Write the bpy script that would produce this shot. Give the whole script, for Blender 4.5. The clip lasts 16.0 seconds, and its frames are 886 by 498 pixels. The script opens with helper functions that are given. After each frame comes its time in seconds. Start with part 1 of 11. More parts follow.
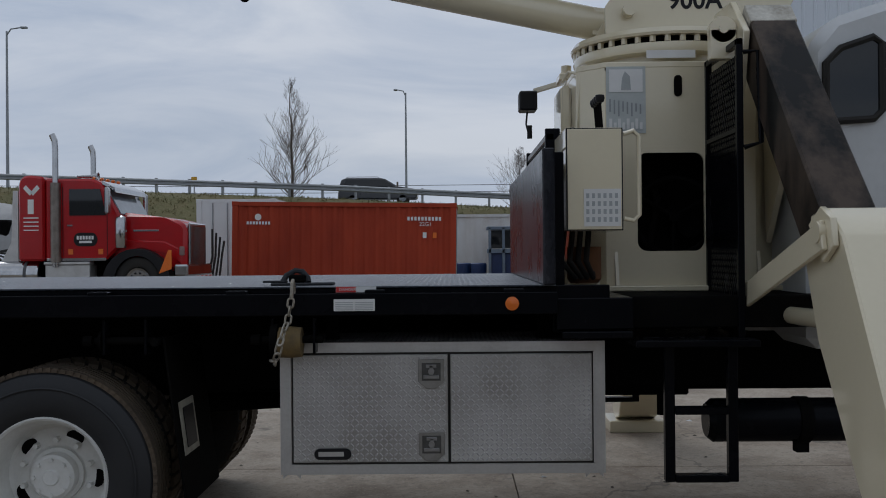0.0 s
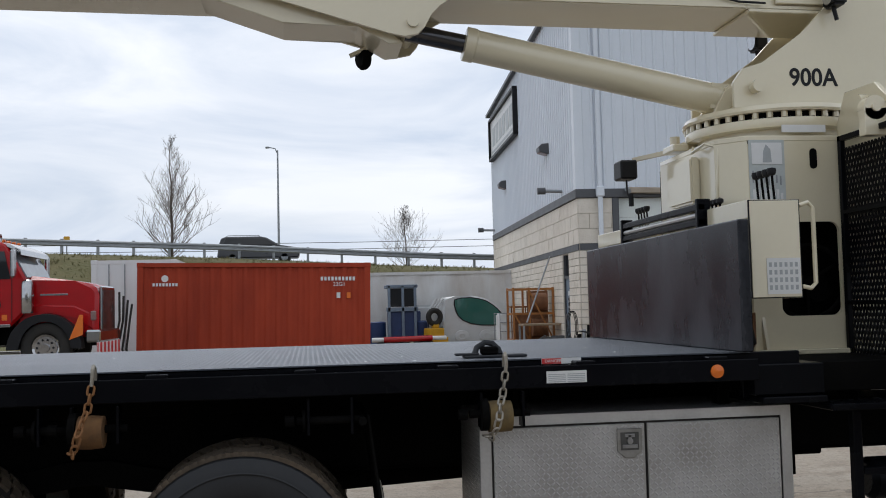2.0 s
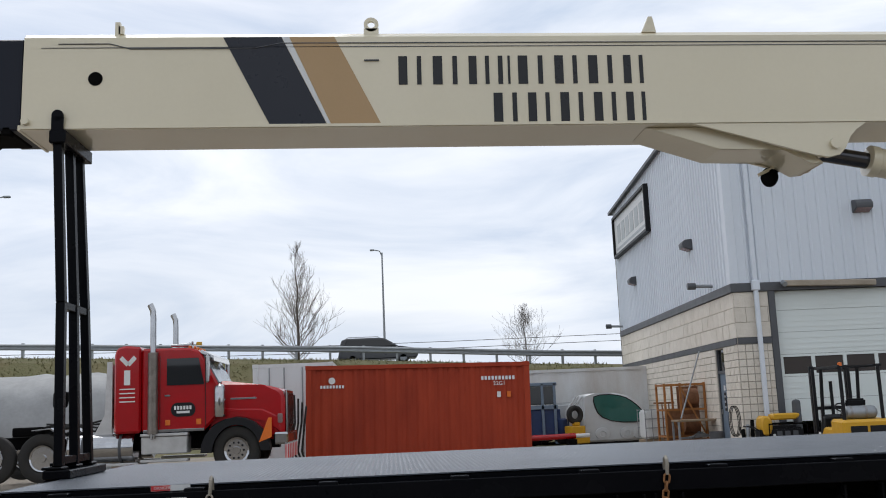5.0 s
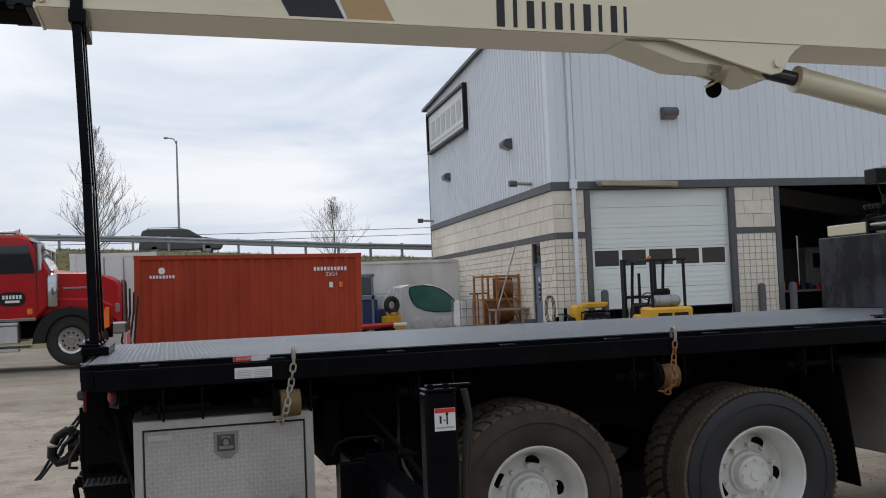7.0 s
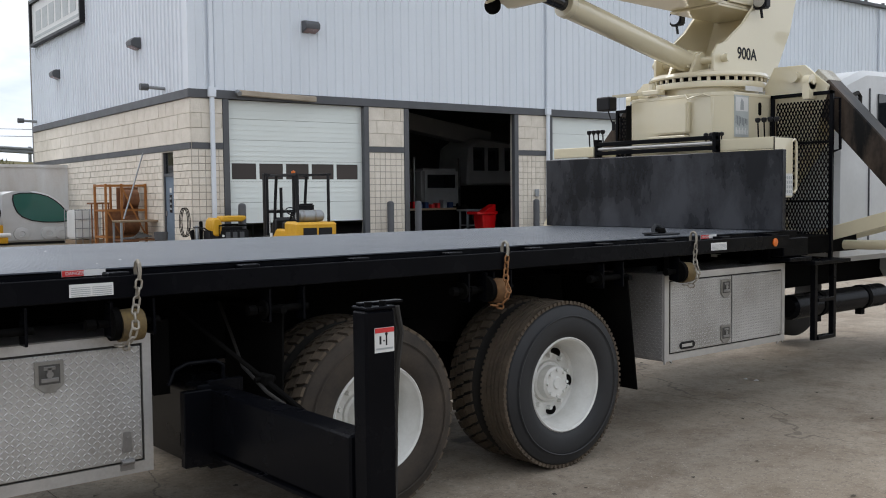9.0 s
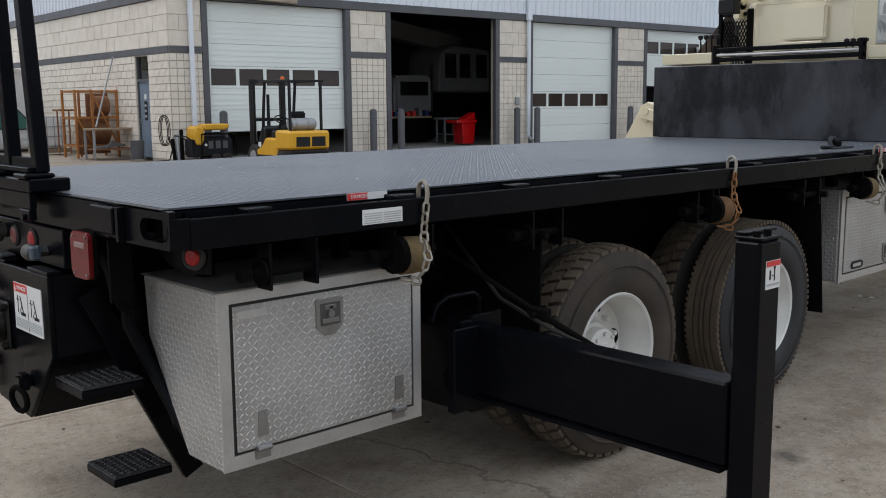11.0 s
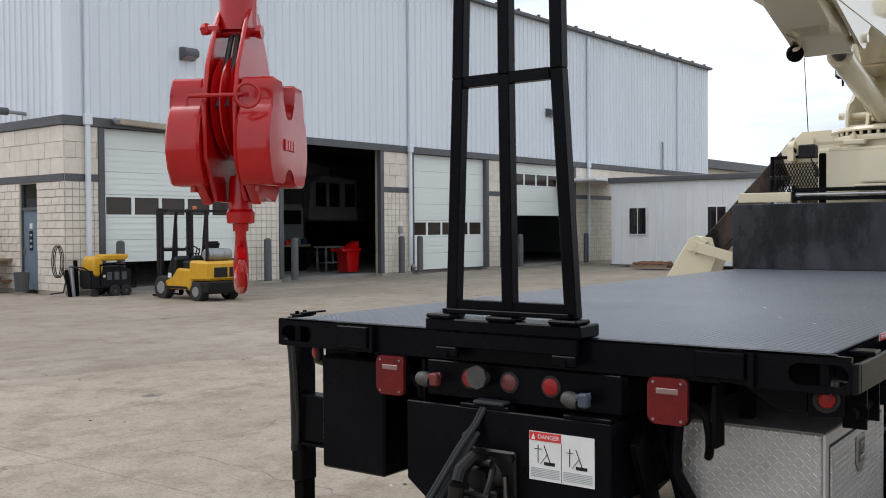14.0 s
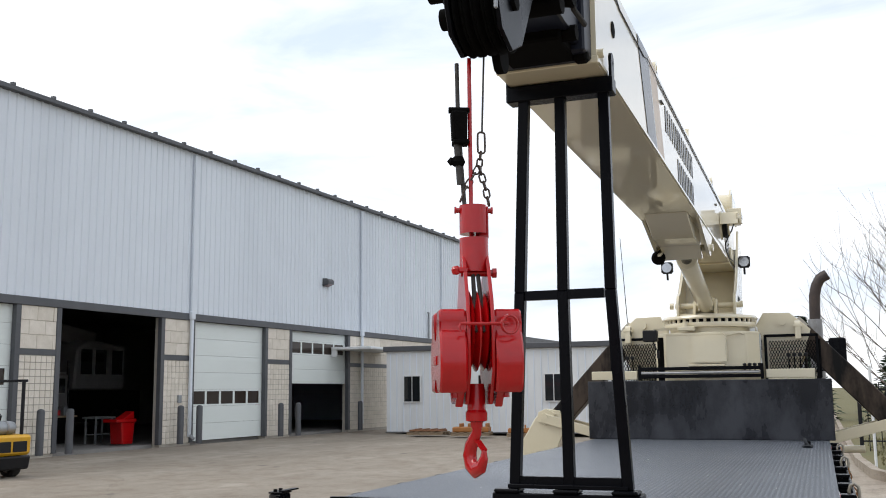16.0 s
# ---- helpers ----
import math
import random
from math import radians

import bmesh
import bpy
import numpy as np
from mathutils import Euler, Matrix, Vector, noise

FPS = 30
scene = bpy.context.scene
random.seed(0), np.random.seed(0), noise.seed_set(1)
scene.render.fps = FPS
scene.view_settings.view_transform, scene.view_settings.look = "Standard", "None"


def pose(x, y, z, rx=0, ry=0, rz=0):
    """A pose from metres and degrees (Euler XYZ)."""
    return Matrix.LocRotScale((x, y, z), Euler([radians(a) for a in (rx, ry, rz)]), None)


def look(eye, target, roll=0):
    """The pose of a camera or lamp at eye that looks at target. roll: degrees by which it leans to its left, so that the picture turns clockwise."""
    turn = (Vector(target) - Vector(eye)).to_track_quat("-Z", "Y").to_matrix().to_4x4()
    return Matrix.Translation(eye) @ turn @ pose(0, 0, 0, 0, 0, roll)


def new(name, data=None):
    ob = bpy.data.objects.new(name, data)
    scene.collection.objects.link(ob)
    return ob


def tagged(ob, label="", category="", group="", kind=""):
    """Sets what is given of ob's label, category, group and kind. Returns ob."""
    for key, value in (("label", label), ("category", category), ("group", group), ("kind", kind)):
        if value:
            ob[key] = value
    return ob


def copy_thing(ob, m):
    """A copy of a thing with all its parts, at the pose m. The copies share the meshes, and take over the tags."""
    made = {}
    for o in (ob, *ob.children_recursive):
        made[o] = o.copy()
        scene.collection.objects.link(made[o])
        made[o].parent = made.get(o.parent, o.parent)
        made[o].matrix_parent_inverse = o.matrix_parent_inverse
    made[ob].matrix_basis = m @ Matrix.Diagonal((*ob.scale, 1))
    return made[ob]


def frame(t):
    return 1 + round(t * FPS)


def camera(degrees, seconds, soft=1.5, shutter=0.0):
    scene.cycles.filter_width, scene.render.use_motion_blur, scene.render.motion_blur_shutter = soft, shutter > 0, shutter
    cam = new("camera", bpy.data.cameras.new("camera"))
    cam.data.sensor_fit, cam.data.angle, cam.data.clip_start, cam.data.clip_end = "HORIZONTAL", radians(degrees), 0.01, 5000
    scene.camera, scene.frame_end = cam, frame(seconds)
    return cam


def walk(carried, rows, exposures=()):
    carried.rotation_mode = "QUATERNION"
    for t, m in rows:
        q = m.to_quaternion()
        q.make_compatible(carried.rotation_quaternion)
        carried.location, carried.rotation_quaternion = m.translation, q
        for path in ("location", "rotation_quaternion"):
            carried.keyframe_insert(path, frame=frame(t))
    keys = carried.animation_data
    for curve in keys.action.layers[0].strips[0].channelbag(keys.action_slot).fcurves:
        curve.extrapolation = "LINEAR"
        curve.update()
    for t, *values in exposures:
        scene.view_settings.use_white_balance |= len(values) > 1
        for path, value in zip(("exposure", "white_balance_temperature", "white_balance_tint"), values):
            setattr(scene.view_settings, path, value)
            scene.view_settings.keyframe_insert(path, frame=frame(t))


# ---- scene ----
cam = camera(48.75, 16.0, soft=1.0)
PATH = [
    (0, (5.503, -4.304, 1.470), (5.483, -2.304, 1.476), -0.5),
    (0.5, (5.153, -4.292, 1.490), (5.203, -2.293, 1.529), -1.1),
    (1, (4.802, -4.272, 1.532), (4.928, -2.276, 1.573), -1.2),
    (1.5, (4.369, -4.180, 1.551), (4.598, -2.194, 1.619), -1.4),
    (2, (3.959, -4.215, 1.561), (4.233, -2.237, 1.678), -1.4),
    (2.5, (3.553, -4.237, 1.562), (3.844, -2.267, 1.751), -1.0),
    (3, (3.197, -4.332, 1.610), (3.440, -2.365, 1.877), -1.4),
    (3.5, (2.886, -4.452, 1.614), (3.063, -2.486, 1.939), -1.6),
    (4, (2.531, -4.646, 1.609), (2.652, -2.679, 1.949), -2.0),
    (4.2, (2.396, -4.629, 1.622), (2.495, -2.660, 1.962), -2.1),
    (6.3, (0.788, -4.783, 1.603), (1.083, -2.815, 1.804), -2.9),
    (6.5, (0.655, -4.816, 1.600), (1.010, -2.855, 1.771), -2.6),
    (7, (0.374, -4.934, 1.599), (0.919, -3.012, 1.686), -2.4),
    (7.5, (0.100, -4.807, 1.598), (0.867, -2.959, 1.610), -2.3),
    (8, (-0.141, -4.631, 1.587), (0.839, -2.889, 1.533), -1.9),
    (8.2, (-0.246, -4.523, 1.586), (0.816, -2.831, 1.502), -1.6),
    (10.3, (-1.121, -3.128, 1.656), (0.245, -1.671, 1.543), -0.2),
    (10.5, (-1.181, -3.003, 1.648), (0.173, -1.541, 1.483), -0.5),
    (11, (-1.391, -2.659, 1.630), (-0.043, -1.212, 1.334), -0.4),
    (11.5, (-1.641, -2.286, 1.621), (-0.270, -0.873, 1.271), 0.0),
    (12, (-1.952, -1.944, 1.657), (-0.536, -0.565, 1.349), 0.5),
    (12.5, (-2.245, -1.628, 1.676), (-0.791, -0.276, 1.435), 0.7),
    (13, (-2.557, -1.314, 1.694), (-1.047, -0.011, 1.533), 0.8),
    (13.5, (-2.807, -0.973, 1.717), (-1.232, 0.256, 1.625), 0.1),
    (14, (-3.189, -0.753, 1.723), (-1.568, 0.418, 1.680), -0.4),
    (14.5, (-3.488, -0.487, 1.765), (-1.805, 0.594, 1.779), -0.9),
    (15, (-3.877, -0.293, 1.778), (-2.125, 0.666, 1.889), -1.1),
    (15.5, (-4.216, -0.142, 1.805), (-2.401, 0.675, 1.993), -1.2),
    (16, (-4.550, 0.109, 1.839), (-2.700, 0.813, 2.127), -0.6),
]
walk(cam, [(t, look(eye, target, roll)) for t, eye, target, roll in PATH],
     [(0.0, -0.75, 5950, 10), (0.4, -0.15, 6200, 10), (3.5, 0.0, 6250, 10), (4.2, 0.05, 6250, 10), (6.3, -0.15, 6300, 10), (7.0, -0.12, 6350, 10), (7.5, 0.3, 6450, 10), (8.2, 0.42, 6500, 10), (10.3, 0.3, 6250, 10), (11.0, 0.3, 6300, 10),
      (12.0, 0.35, 6400, 10), (16.0, 0.4, 6450, 10)])


# ---- world and light ----
def setup_world():
    w = bpy.data.worlds.new("overcast_sky")
    scene.world = w
    w.use_nodes = True
    nt = w.node_tree
    N, L = nt.nodes, nt.links
    for n in list(N):
        N.remove(n)
    out = N.new("ShaderNodeOutputWorld")
    bg = N.new("ShaderNodeBackground")
    sky = N.new("ShaderNodeTexSky")
    sky.sky_type = "NISHITA"
    sky.sun_disc = False
    sky.sun_elevation, sky.sun_rotation = radians(SUN_EL), radians(SUN_ROT)
    sky.dust_density = 3.0
    dim = N.new("ShaderNodeMix")
    dim.data_type, dim.blend_type = "RGBA", "MULTIPLY"
    dim.inputs[0].default_value = 1.0
    dim.inputs[7].default_value = (0.10, 0.10, 0.105, 1)
    tc = N.new("ShaderNodeTexCoord")
    mp = N.new("ShaderNodeMapping")
    mp.inputs["Scale"].default_value = (1.6, 1.6, 6.5)
    n1 = N.new("ShaderNodeTexNoise")
    n1.inputs["Scale"].default_value, n1.inputs["Detail"].default_value = 2.0, 7.0
    n1.inputs["Roughness"].default_value, n1.inputs["Distortion"].default_value = 0.55, 0.5
    n2 = N.new("ShaderNodeTexNoise")
    n2.inputs["Scale"].default_value, n2.inputs["Detail"].default_value = 1.1, 4.0
    r1 = N.new("ShaderNodeValToRGB")
    r1.color_ramp.elements[0].position, r1.color_ramp.elements[0].color = 0.30, (0.60, 0.69, 0.83, 1)
    r1.color_ramp.elements[1].position, r1.color_ramp.elements[1].color = 0.66, (1.06, 1.07, 1.09, 1)
    r2 = N.new("ShaderNodeValToRGB")
    r2.color_ramp.elements[0].position, r2.color_ramp.elements[0].color = 0.42, (1, 1, 1, 1)
    r2.color_ramp.elements[1].position, r2.color_ramp.elements[1].color = 0.72, (0.78, 0.78, 0.78, 1)
    mix = N.new("ShaderNodeMix")
    mix.data_type = "RGBA"
    L.new(tc.outputs["Generated"], mp.inputs["Vector"])
    L.new(mp.outputs["Vector"], n1.inputs["Vector"])
    L.new(mp.outputs["Vector"], n2.inputs["Vector"])
    L.new(n1.outputs[0], r1.inputs[0])
    L.new(n2.outputs[0], r2.inputs[0])
    L.new(sky.outputs[0], dim.inputs[6])
    L.new(r2.outputs[0], mix.inputs[0])
    L.new(dim.outputs[2], mix.inputs[6])
    L.new(r1.outputs[0], mix.inputs[7])
    L.new(mix.outputs[2], bg.inputs[0])
    bg.inputs[1].default_value = SKY
    L.new(bg.outputs[0], out.inputs[0])


SUN_EL, SUN_ROT, SKY = 56, 338, 1.0
setup_world()
sun = new("sun", bpy.data.lights.new("sun", "SUN"))
sun.data.energy, sun.data.angle, sun.data.color = 0.9, radians(30), (1.0, 0.96, 0.9)
sun.matrix_world = look((-9, 22, 35), (0, 0, 0))


# ---- materials ----
def mat(name, a, b=None, rough=0.5, metal=0.0, scale=2.0, fine=60.0, bump=0.1, dist=0.002, streak=(1, 1, 1), coat=0.0,
        rnd=0.0, spec=0.5, rvar=0.12, gain=1.6):
    """Painted or raw surface: two colours mixed by coarse and fine noise, with fine relief."""
    m = bpy.data.materials.new(name)
    m.use_nodes = True
    nt = m.node_tree
    N, L = nt.nodes, nt.links
    p = N["Principled BSDF"]
    b = b or tuple(c * 0.82 for c in a)
    tc = N.new("ShaderNodeTexCoord")
    mp = N.new("ShaderNodeMapping")
    mp.inputs["Scale"].default_value = streak
    L.new(tc.outputs["Object"], mp.inputs["Vector"])
    n1 = N.new("ShaderNodeTexNoise")
    n1.inputs["Scale"].default_value, n1.inputs["Detail"].default_value = scale, 6.0
    n1.inputs["Roughness"].default_value = 0.6
    n2 = N.new("ShaderNodeTexNoise")
    n2.inputs["Scale"].default_value, n2.inputs["Detail"].default_value = fine, 3.0
    L.new(mp.outputs[0], n1.inputs["Vector"])
    L.new(tc.outputs["Object"], n2.inputs["Vector"])
    mx = N.new("ShaderNodeMath")
    mx.operation = "MULTIPLY_ADD"
    mx.inputs[1].default_value = 0.45
    L.new(n2.outputs[0], mx.inputs[0])
    sub = N.new("ShaderNodeMath")
    sub.operation = "MULTIPLY_ADD"
    sub.inputs[1].default_value, sub.inputs[2].default_value = gain, 0.25 - gain / 2
    L.new(n1.outputs[0], sub.inputs[0])
    L.new(sub.outputs[0], mx.inputs[2])
    last = mx.outputs[0]
    if rnd:
        oi = N.new("ShaderNodeObjectInfo")
        ge = N.new("ShaderNodeNewGeometry")
        ad = N.new("ShaderNodeMath")
        ad.operation = "ADD"
        L.new(oi.outputs["Random"], ad.inputs[0])
        L.new(ge.outputs["Random Per Island"], ad.inputs[1])
        m2 = N.new("ShaderNodeMath")
        m2.operation = "MULTIPLY_ADD"
        m2.inputs[1].default_value = rnd
        L.new(ad.outputs[0], m2.inputs[0])
        L.new(last, m2.inputs[2])
        m3 = N.new("ShaderNodeMath")
        m3.operation = "SUBTRACT"
        m3.inputs[1].default_value = rnd
        L.new(m2.outputs[0], m3.inputs[0])
        last = m3.outputs[0]
    cl = N.new("ShaderNodeClamp")
    L.new(last, cl.inputs[0])
    mc = N.new("ShaderNodeMix")
    mc.data_type = "RGBA"
    mc.inputs[6].default_value, mc.inputs[7].default_value = (*a, 1), (*b, 1)
    L.new(cl.outputs[0], mc.inputs[0])
    L.new(mc.outputs[2], p.inputs["Base Color"])
    rr = N.new("ShaderNodeMath")
    rr.operation = "MULTIPLY_ADD"
    rr.inputs[1].default_value, rr.inputs[2].default_value = rvar * 2, rough - rvar
    L.new(n1.outputs[0], rr.inputs[0])
    L.new(rr.outputs[0], p.inputs["Roughness"])
    p.inputs["Metallic"].default_value = metal
    p.inputs["Specular IOR Level"].default_value = spec
    p.inputs["Coat Weight"].default_value = coat
    p.inputs["Coat Roughness"].default_value = 0.06
    if bump:
        bp = N.new("ShaderNodeBump")
        bp.inputs["Strength"].default_value, bp.inputs["Distance"].default_value = bump, dist
        L.new(n2.outputs[0], bp.inputs["Height"])
        L.new(bp.outputs[0], p.inputs["Normal"])
    return m


def tread(m, pitch, depth, lift=0.0, top=(0.30, 0.32, 0.35), gloss=0.0, bar=(0.29, 0.085)):
    """Adds the raised lozenges of checker plate to a material: two crossed rows of short bars."""
    nt = m.node_tree
    N, L = nt.nodes, nt.links
    p = N["Principled BSDF"]
    tc = N.new("ShaderNodeTexCoord")
    ge = N.new("ShaderNodeNewGeometry")
    # plane coordinates: (x, y) on flat faces, (x, z) or (y, z) on upright ones
    sp = N.new("ShaderNodeSeparateXYZ")
    sn = N.new("ShaderNodeSeparateXYZ")
    L.new(tc.outputs["Object"], sp.inputs[0])
    L.new(ge.outputs["Normal"], sn.inputs[0])

    def math_node(op, a, b=None, c=None):
        n = N.new("ShaderNodeMath")
        n.operation = op
        for i, v in enumerate((a, b, c)):
            if v is None:
                continue
            if isinstance(v, (int, float)):
                n.inputs[i].default_value = v
            else:
                L.new(v, n.inputs[i])
        return n.outputs[0]

    up = math_node("GREATER_THAN", math_node("ABSOLUTE", sn.outputs[2]), 0.7)
    side = math_node("GREATER_THAN", math_node("ABSOLUTE", sn.outputs[0]), 0.7)
    u = math_node("MULTIPLY_ADD", math_node("SUBTRACT", sp.outputs[1], sp.outputs[0]), side, sp.outputs[0])
    v = math_node("MULTIPLY_ADD", math_node("SUBTRACT", sp.outputs[1], sp.outputs[2]), up, sp.outputs[2])
    u = math_node("DIVIDE", u, pitch)
    v = math_node("DIVIDE", v, pitch)
    a = math_node("ADD", u, v)
    b = math_node("SUBTRACT", u, v)

    def bars(p_, q_, off):
        # bar along p_: short in q_, on a chequer of cells
        fp = math_node("ABSOLUTE", math_node("SUBTRACT", math_node("FRACT", math_node("ADD", p_, off)), 0.5))
        fq = math_node("ABSOLUTE", math_node("SUBTRACT", math_node("FRACT", math_node("ADD", q_, off)), 0.5))
        e = math_node("ADD", math_node("POWER", math_node("DIVIDE", fp, bar[0]), 2), math_node("POWER", math_node("DIVIDE", fq, bar[1]), 2))
        return math_node("SQRT", math_node("MAXIMUM", math_node("SUBTRACT", 1.0, e), 0.0))

    h = math_node("MAXIMUM", bars(a, b, 0.0), bars(b, a, 0.5))
    bp = N.new("ShaderNodeBump")
    bp.inputs["Strength"].default_value, bp.inputs["Distance"].default_value = 1.0, depth
    L.new(h, bp.inputs["Height"])
    old = p.inputs["Normal"].links
    if old:
        L.new(old[0].from_socket, bp.inputs["Normal"])
    L.new(bp.outputs[0], p.inputs["Normal"])
    # rubbed tops are paler; the light they catch is put into the colour too
    if lift:
        src = p.inputs["Base Color"].links[0].from_socket
        br = N.new("ShaderNodeMix")
        br.data_type = "RGBA"
        L.new(math_node("MULTIPLY", h, lift), br.inputs[0])
        L.new(src, br.inputs[6])
        br.inputs[7].default_value = (*top, 1)
        L.new(br.outputs[2], p.inputs["Base Color"])
    if gloss:
        # walked and rubbed tops are smoother than the plate
        src = p.inputs["Roughness"].links[0].from_socket
        L.new(math_node("MULTIPLY_ADD", h, -gloss, src), p.inputs["Roughness"])
    return m


def glass_mat(name, tint, rough=0.03, alpha=0.0):
    m = bpy.data.materials.new(name)
    m.use_nodes = True
    p = m.node_tree.nodes["Principled BSDF"]
    p.inputs["Base Color"].default_value = (*tint, 1)
    p.inputs["Roughness"].default_value = rough
    p.inputs["Transmission Weight"].default_value = alpha
    p.inputs["IOR"].default_value = 1.5
    return m


CREAM = mat("cream_paint", (0.70, 0.63, 0.455), (0.64, 0.57, 0.40), 0.34, scale=0.9, fine=40, bump=0.02, coat=1.0)
BLACK = mat("black_paint", (0.0020, 0.0024, 0.0038), (0.0052, 0.0054, 0.0070), 0.26, scale=3, fine=90, bump=0.08, spec=0.07, rvar=0.10)
CHASSIS = mat("chassis_black", (0.0022, 0.0022, 0.0023), (0.007, 0.0065, 0.006), 0.8, scale=4, fine=50, bump=0.1, spec=0.04)
DECK = tread(mat("deck_plate", (0.084, 0.096, 0.116), (0.047, 0.054, 0.068), 0.45, 0.2, scale=0.8, fine=30, bump=0.05), 0.052, 0.006, 1.0, (0.46, 0.49, 0.53), 0.30, (0.30, 0.125))
BULK = mat("bulkhead_paint", (0.005, 0.006, 0.010), (0.046, 0.048, 0.056), 0.28, scale=2.6, gain=5.0, spec=0.3, fine=50, bump=0.06, streak=(1, 1, 0.45))
ALU = tread(mat("checker_aluminium", (0.52, 0.515, 0.50), (0.28, 0.265, 0.24), 0.46, 0.55, scale=2.2, gain=2.6, fine=70, bump=0.08), 0.044, 0.004, 0.9, (0.84, 0.84, 0.83), 0.28, (0.35, 0.115))
ALUFLAT = mat("plain_aluminium", (0.60, 0.60, 0.59), (0.42, 0.41, 0.40), 0.42, 0.7, scale=5, fine=80, bump=0.05)
STEEL = mat("bare_steel", (0.36, 0.36, 0.36), (0.20, 0.19, 0.18), 0.42, 0.8, scale=8, fine=90, bump=0.08)
CHROME = mat("chrome", (0.50, 0.50, 0.51), (0.36, 0.36, 0.36), 0.12, 1.0, scale=5, fine=40, bump=0.0, rvar=0.04)
ROD = mat("dark_chrome_rod", (0.10, 0.10, 0.11), (0.05, 0.05, 0.05), 0.2, 0.8, scale=6, bump=0.0)
RUBBER = mat("tyre_rubber", (0.009, 0.009, 0.009), (0.030, 0.026, 0.021), 0.85, scale=5, fine=60, bump=0.2)
TREADRUB = mat("dusty_tread", (0.040, 0.031, 0.023), (0.145, 0.108, 0.072), 0.9, scale=6, fine=70, bump=0.3)
BROWNRUB = mat("dusty_side_wall", (0.018, 0.0145, 0.011), (0.058, 0.044, 0.032), 0.85, scale=4, fine=60, bump=0.2, gain=2.5)
BLUERUB = mat("clean_side_wall", (0.006, 0.0075, 0.010), (0.020, 0.020, 0.021), 0.6, scale=5, fine=60, bump=0.15)
RIM = mat("cream_rim", (0.74, 0.74, 0.71), (0.55, 0.54, 0.50), 0.5, scale=6, fine=60, bump=0.06)
RED = mat("hook_red", (0.46, 0.004, 0.006), (0.30, 0.003, 0.004), 0.22, scale=7, fine=40, bump=0.2, spec=0.35, rvar=0.08, coat=0.35)
TRUCKRED = mat("truck_red", (0.40, 0.005, 0.008), (0.30, 0.004, 0.006), 0.22, scale=2, fine=40, bump=0.02, coat=0.2, spec=0.3)
ORANGE = mat("container_orange", (0.37, 0.046, 0.015), (0.25, 0.029, 0.011), 0.6, spec=0.25, gain=2.4, scale=1.2, fine=25, bump=0.08, streak=(1, 1, 0.3))
WHITE = mat("white_paint", (0.74, 0.75, 0.75), (0.60, 0.61, 0.60), 0.5, scale=1.2, fine=30, bump=0.04, streak=(1, 1, 0.3))
OFFWHITE = mat("cab_white", (0.58, 0.59, 0.59), (0.46, 0.47, 0.47), 0.35, scale=2, fine=30, bump=0.03, coat=0.3)
SIDING = mat("grey_siding", (0.70, 0.74, 0.79), (0.62, 0.66, 0.71), 0.45, scale=0.5, fine=14, bump=0.03, streak=(1, 1, 0.12))
TRIM = mat("dark_grey_trim", (0.085, 0.088, 0.095), (0.062, 0.064, 0.07), 0.5, scale=2, fine=30, bump=0.03)
BLOCK = mat("split_face_block", (0.76, 0.70, 0.61), (0.60, 0.545, 0.46), 0.9, scale=3, fine=26, bump=0.9, dist=0.02, rnd=0.35)
MORTAR = mat("block_mortar", (0.47, 0.43, 0.365), (0.36, 0.33, 0.28), 0.95, scale=6, fine=60, bump=0.3)
DOORW = mat("garage_door_white", (0.74, 0.78, 0.75), (0.66, 0.70, 0.67), 0.5, scale=0.9, fine=30, bump=0.04, streak=(0.3, 1, 1))


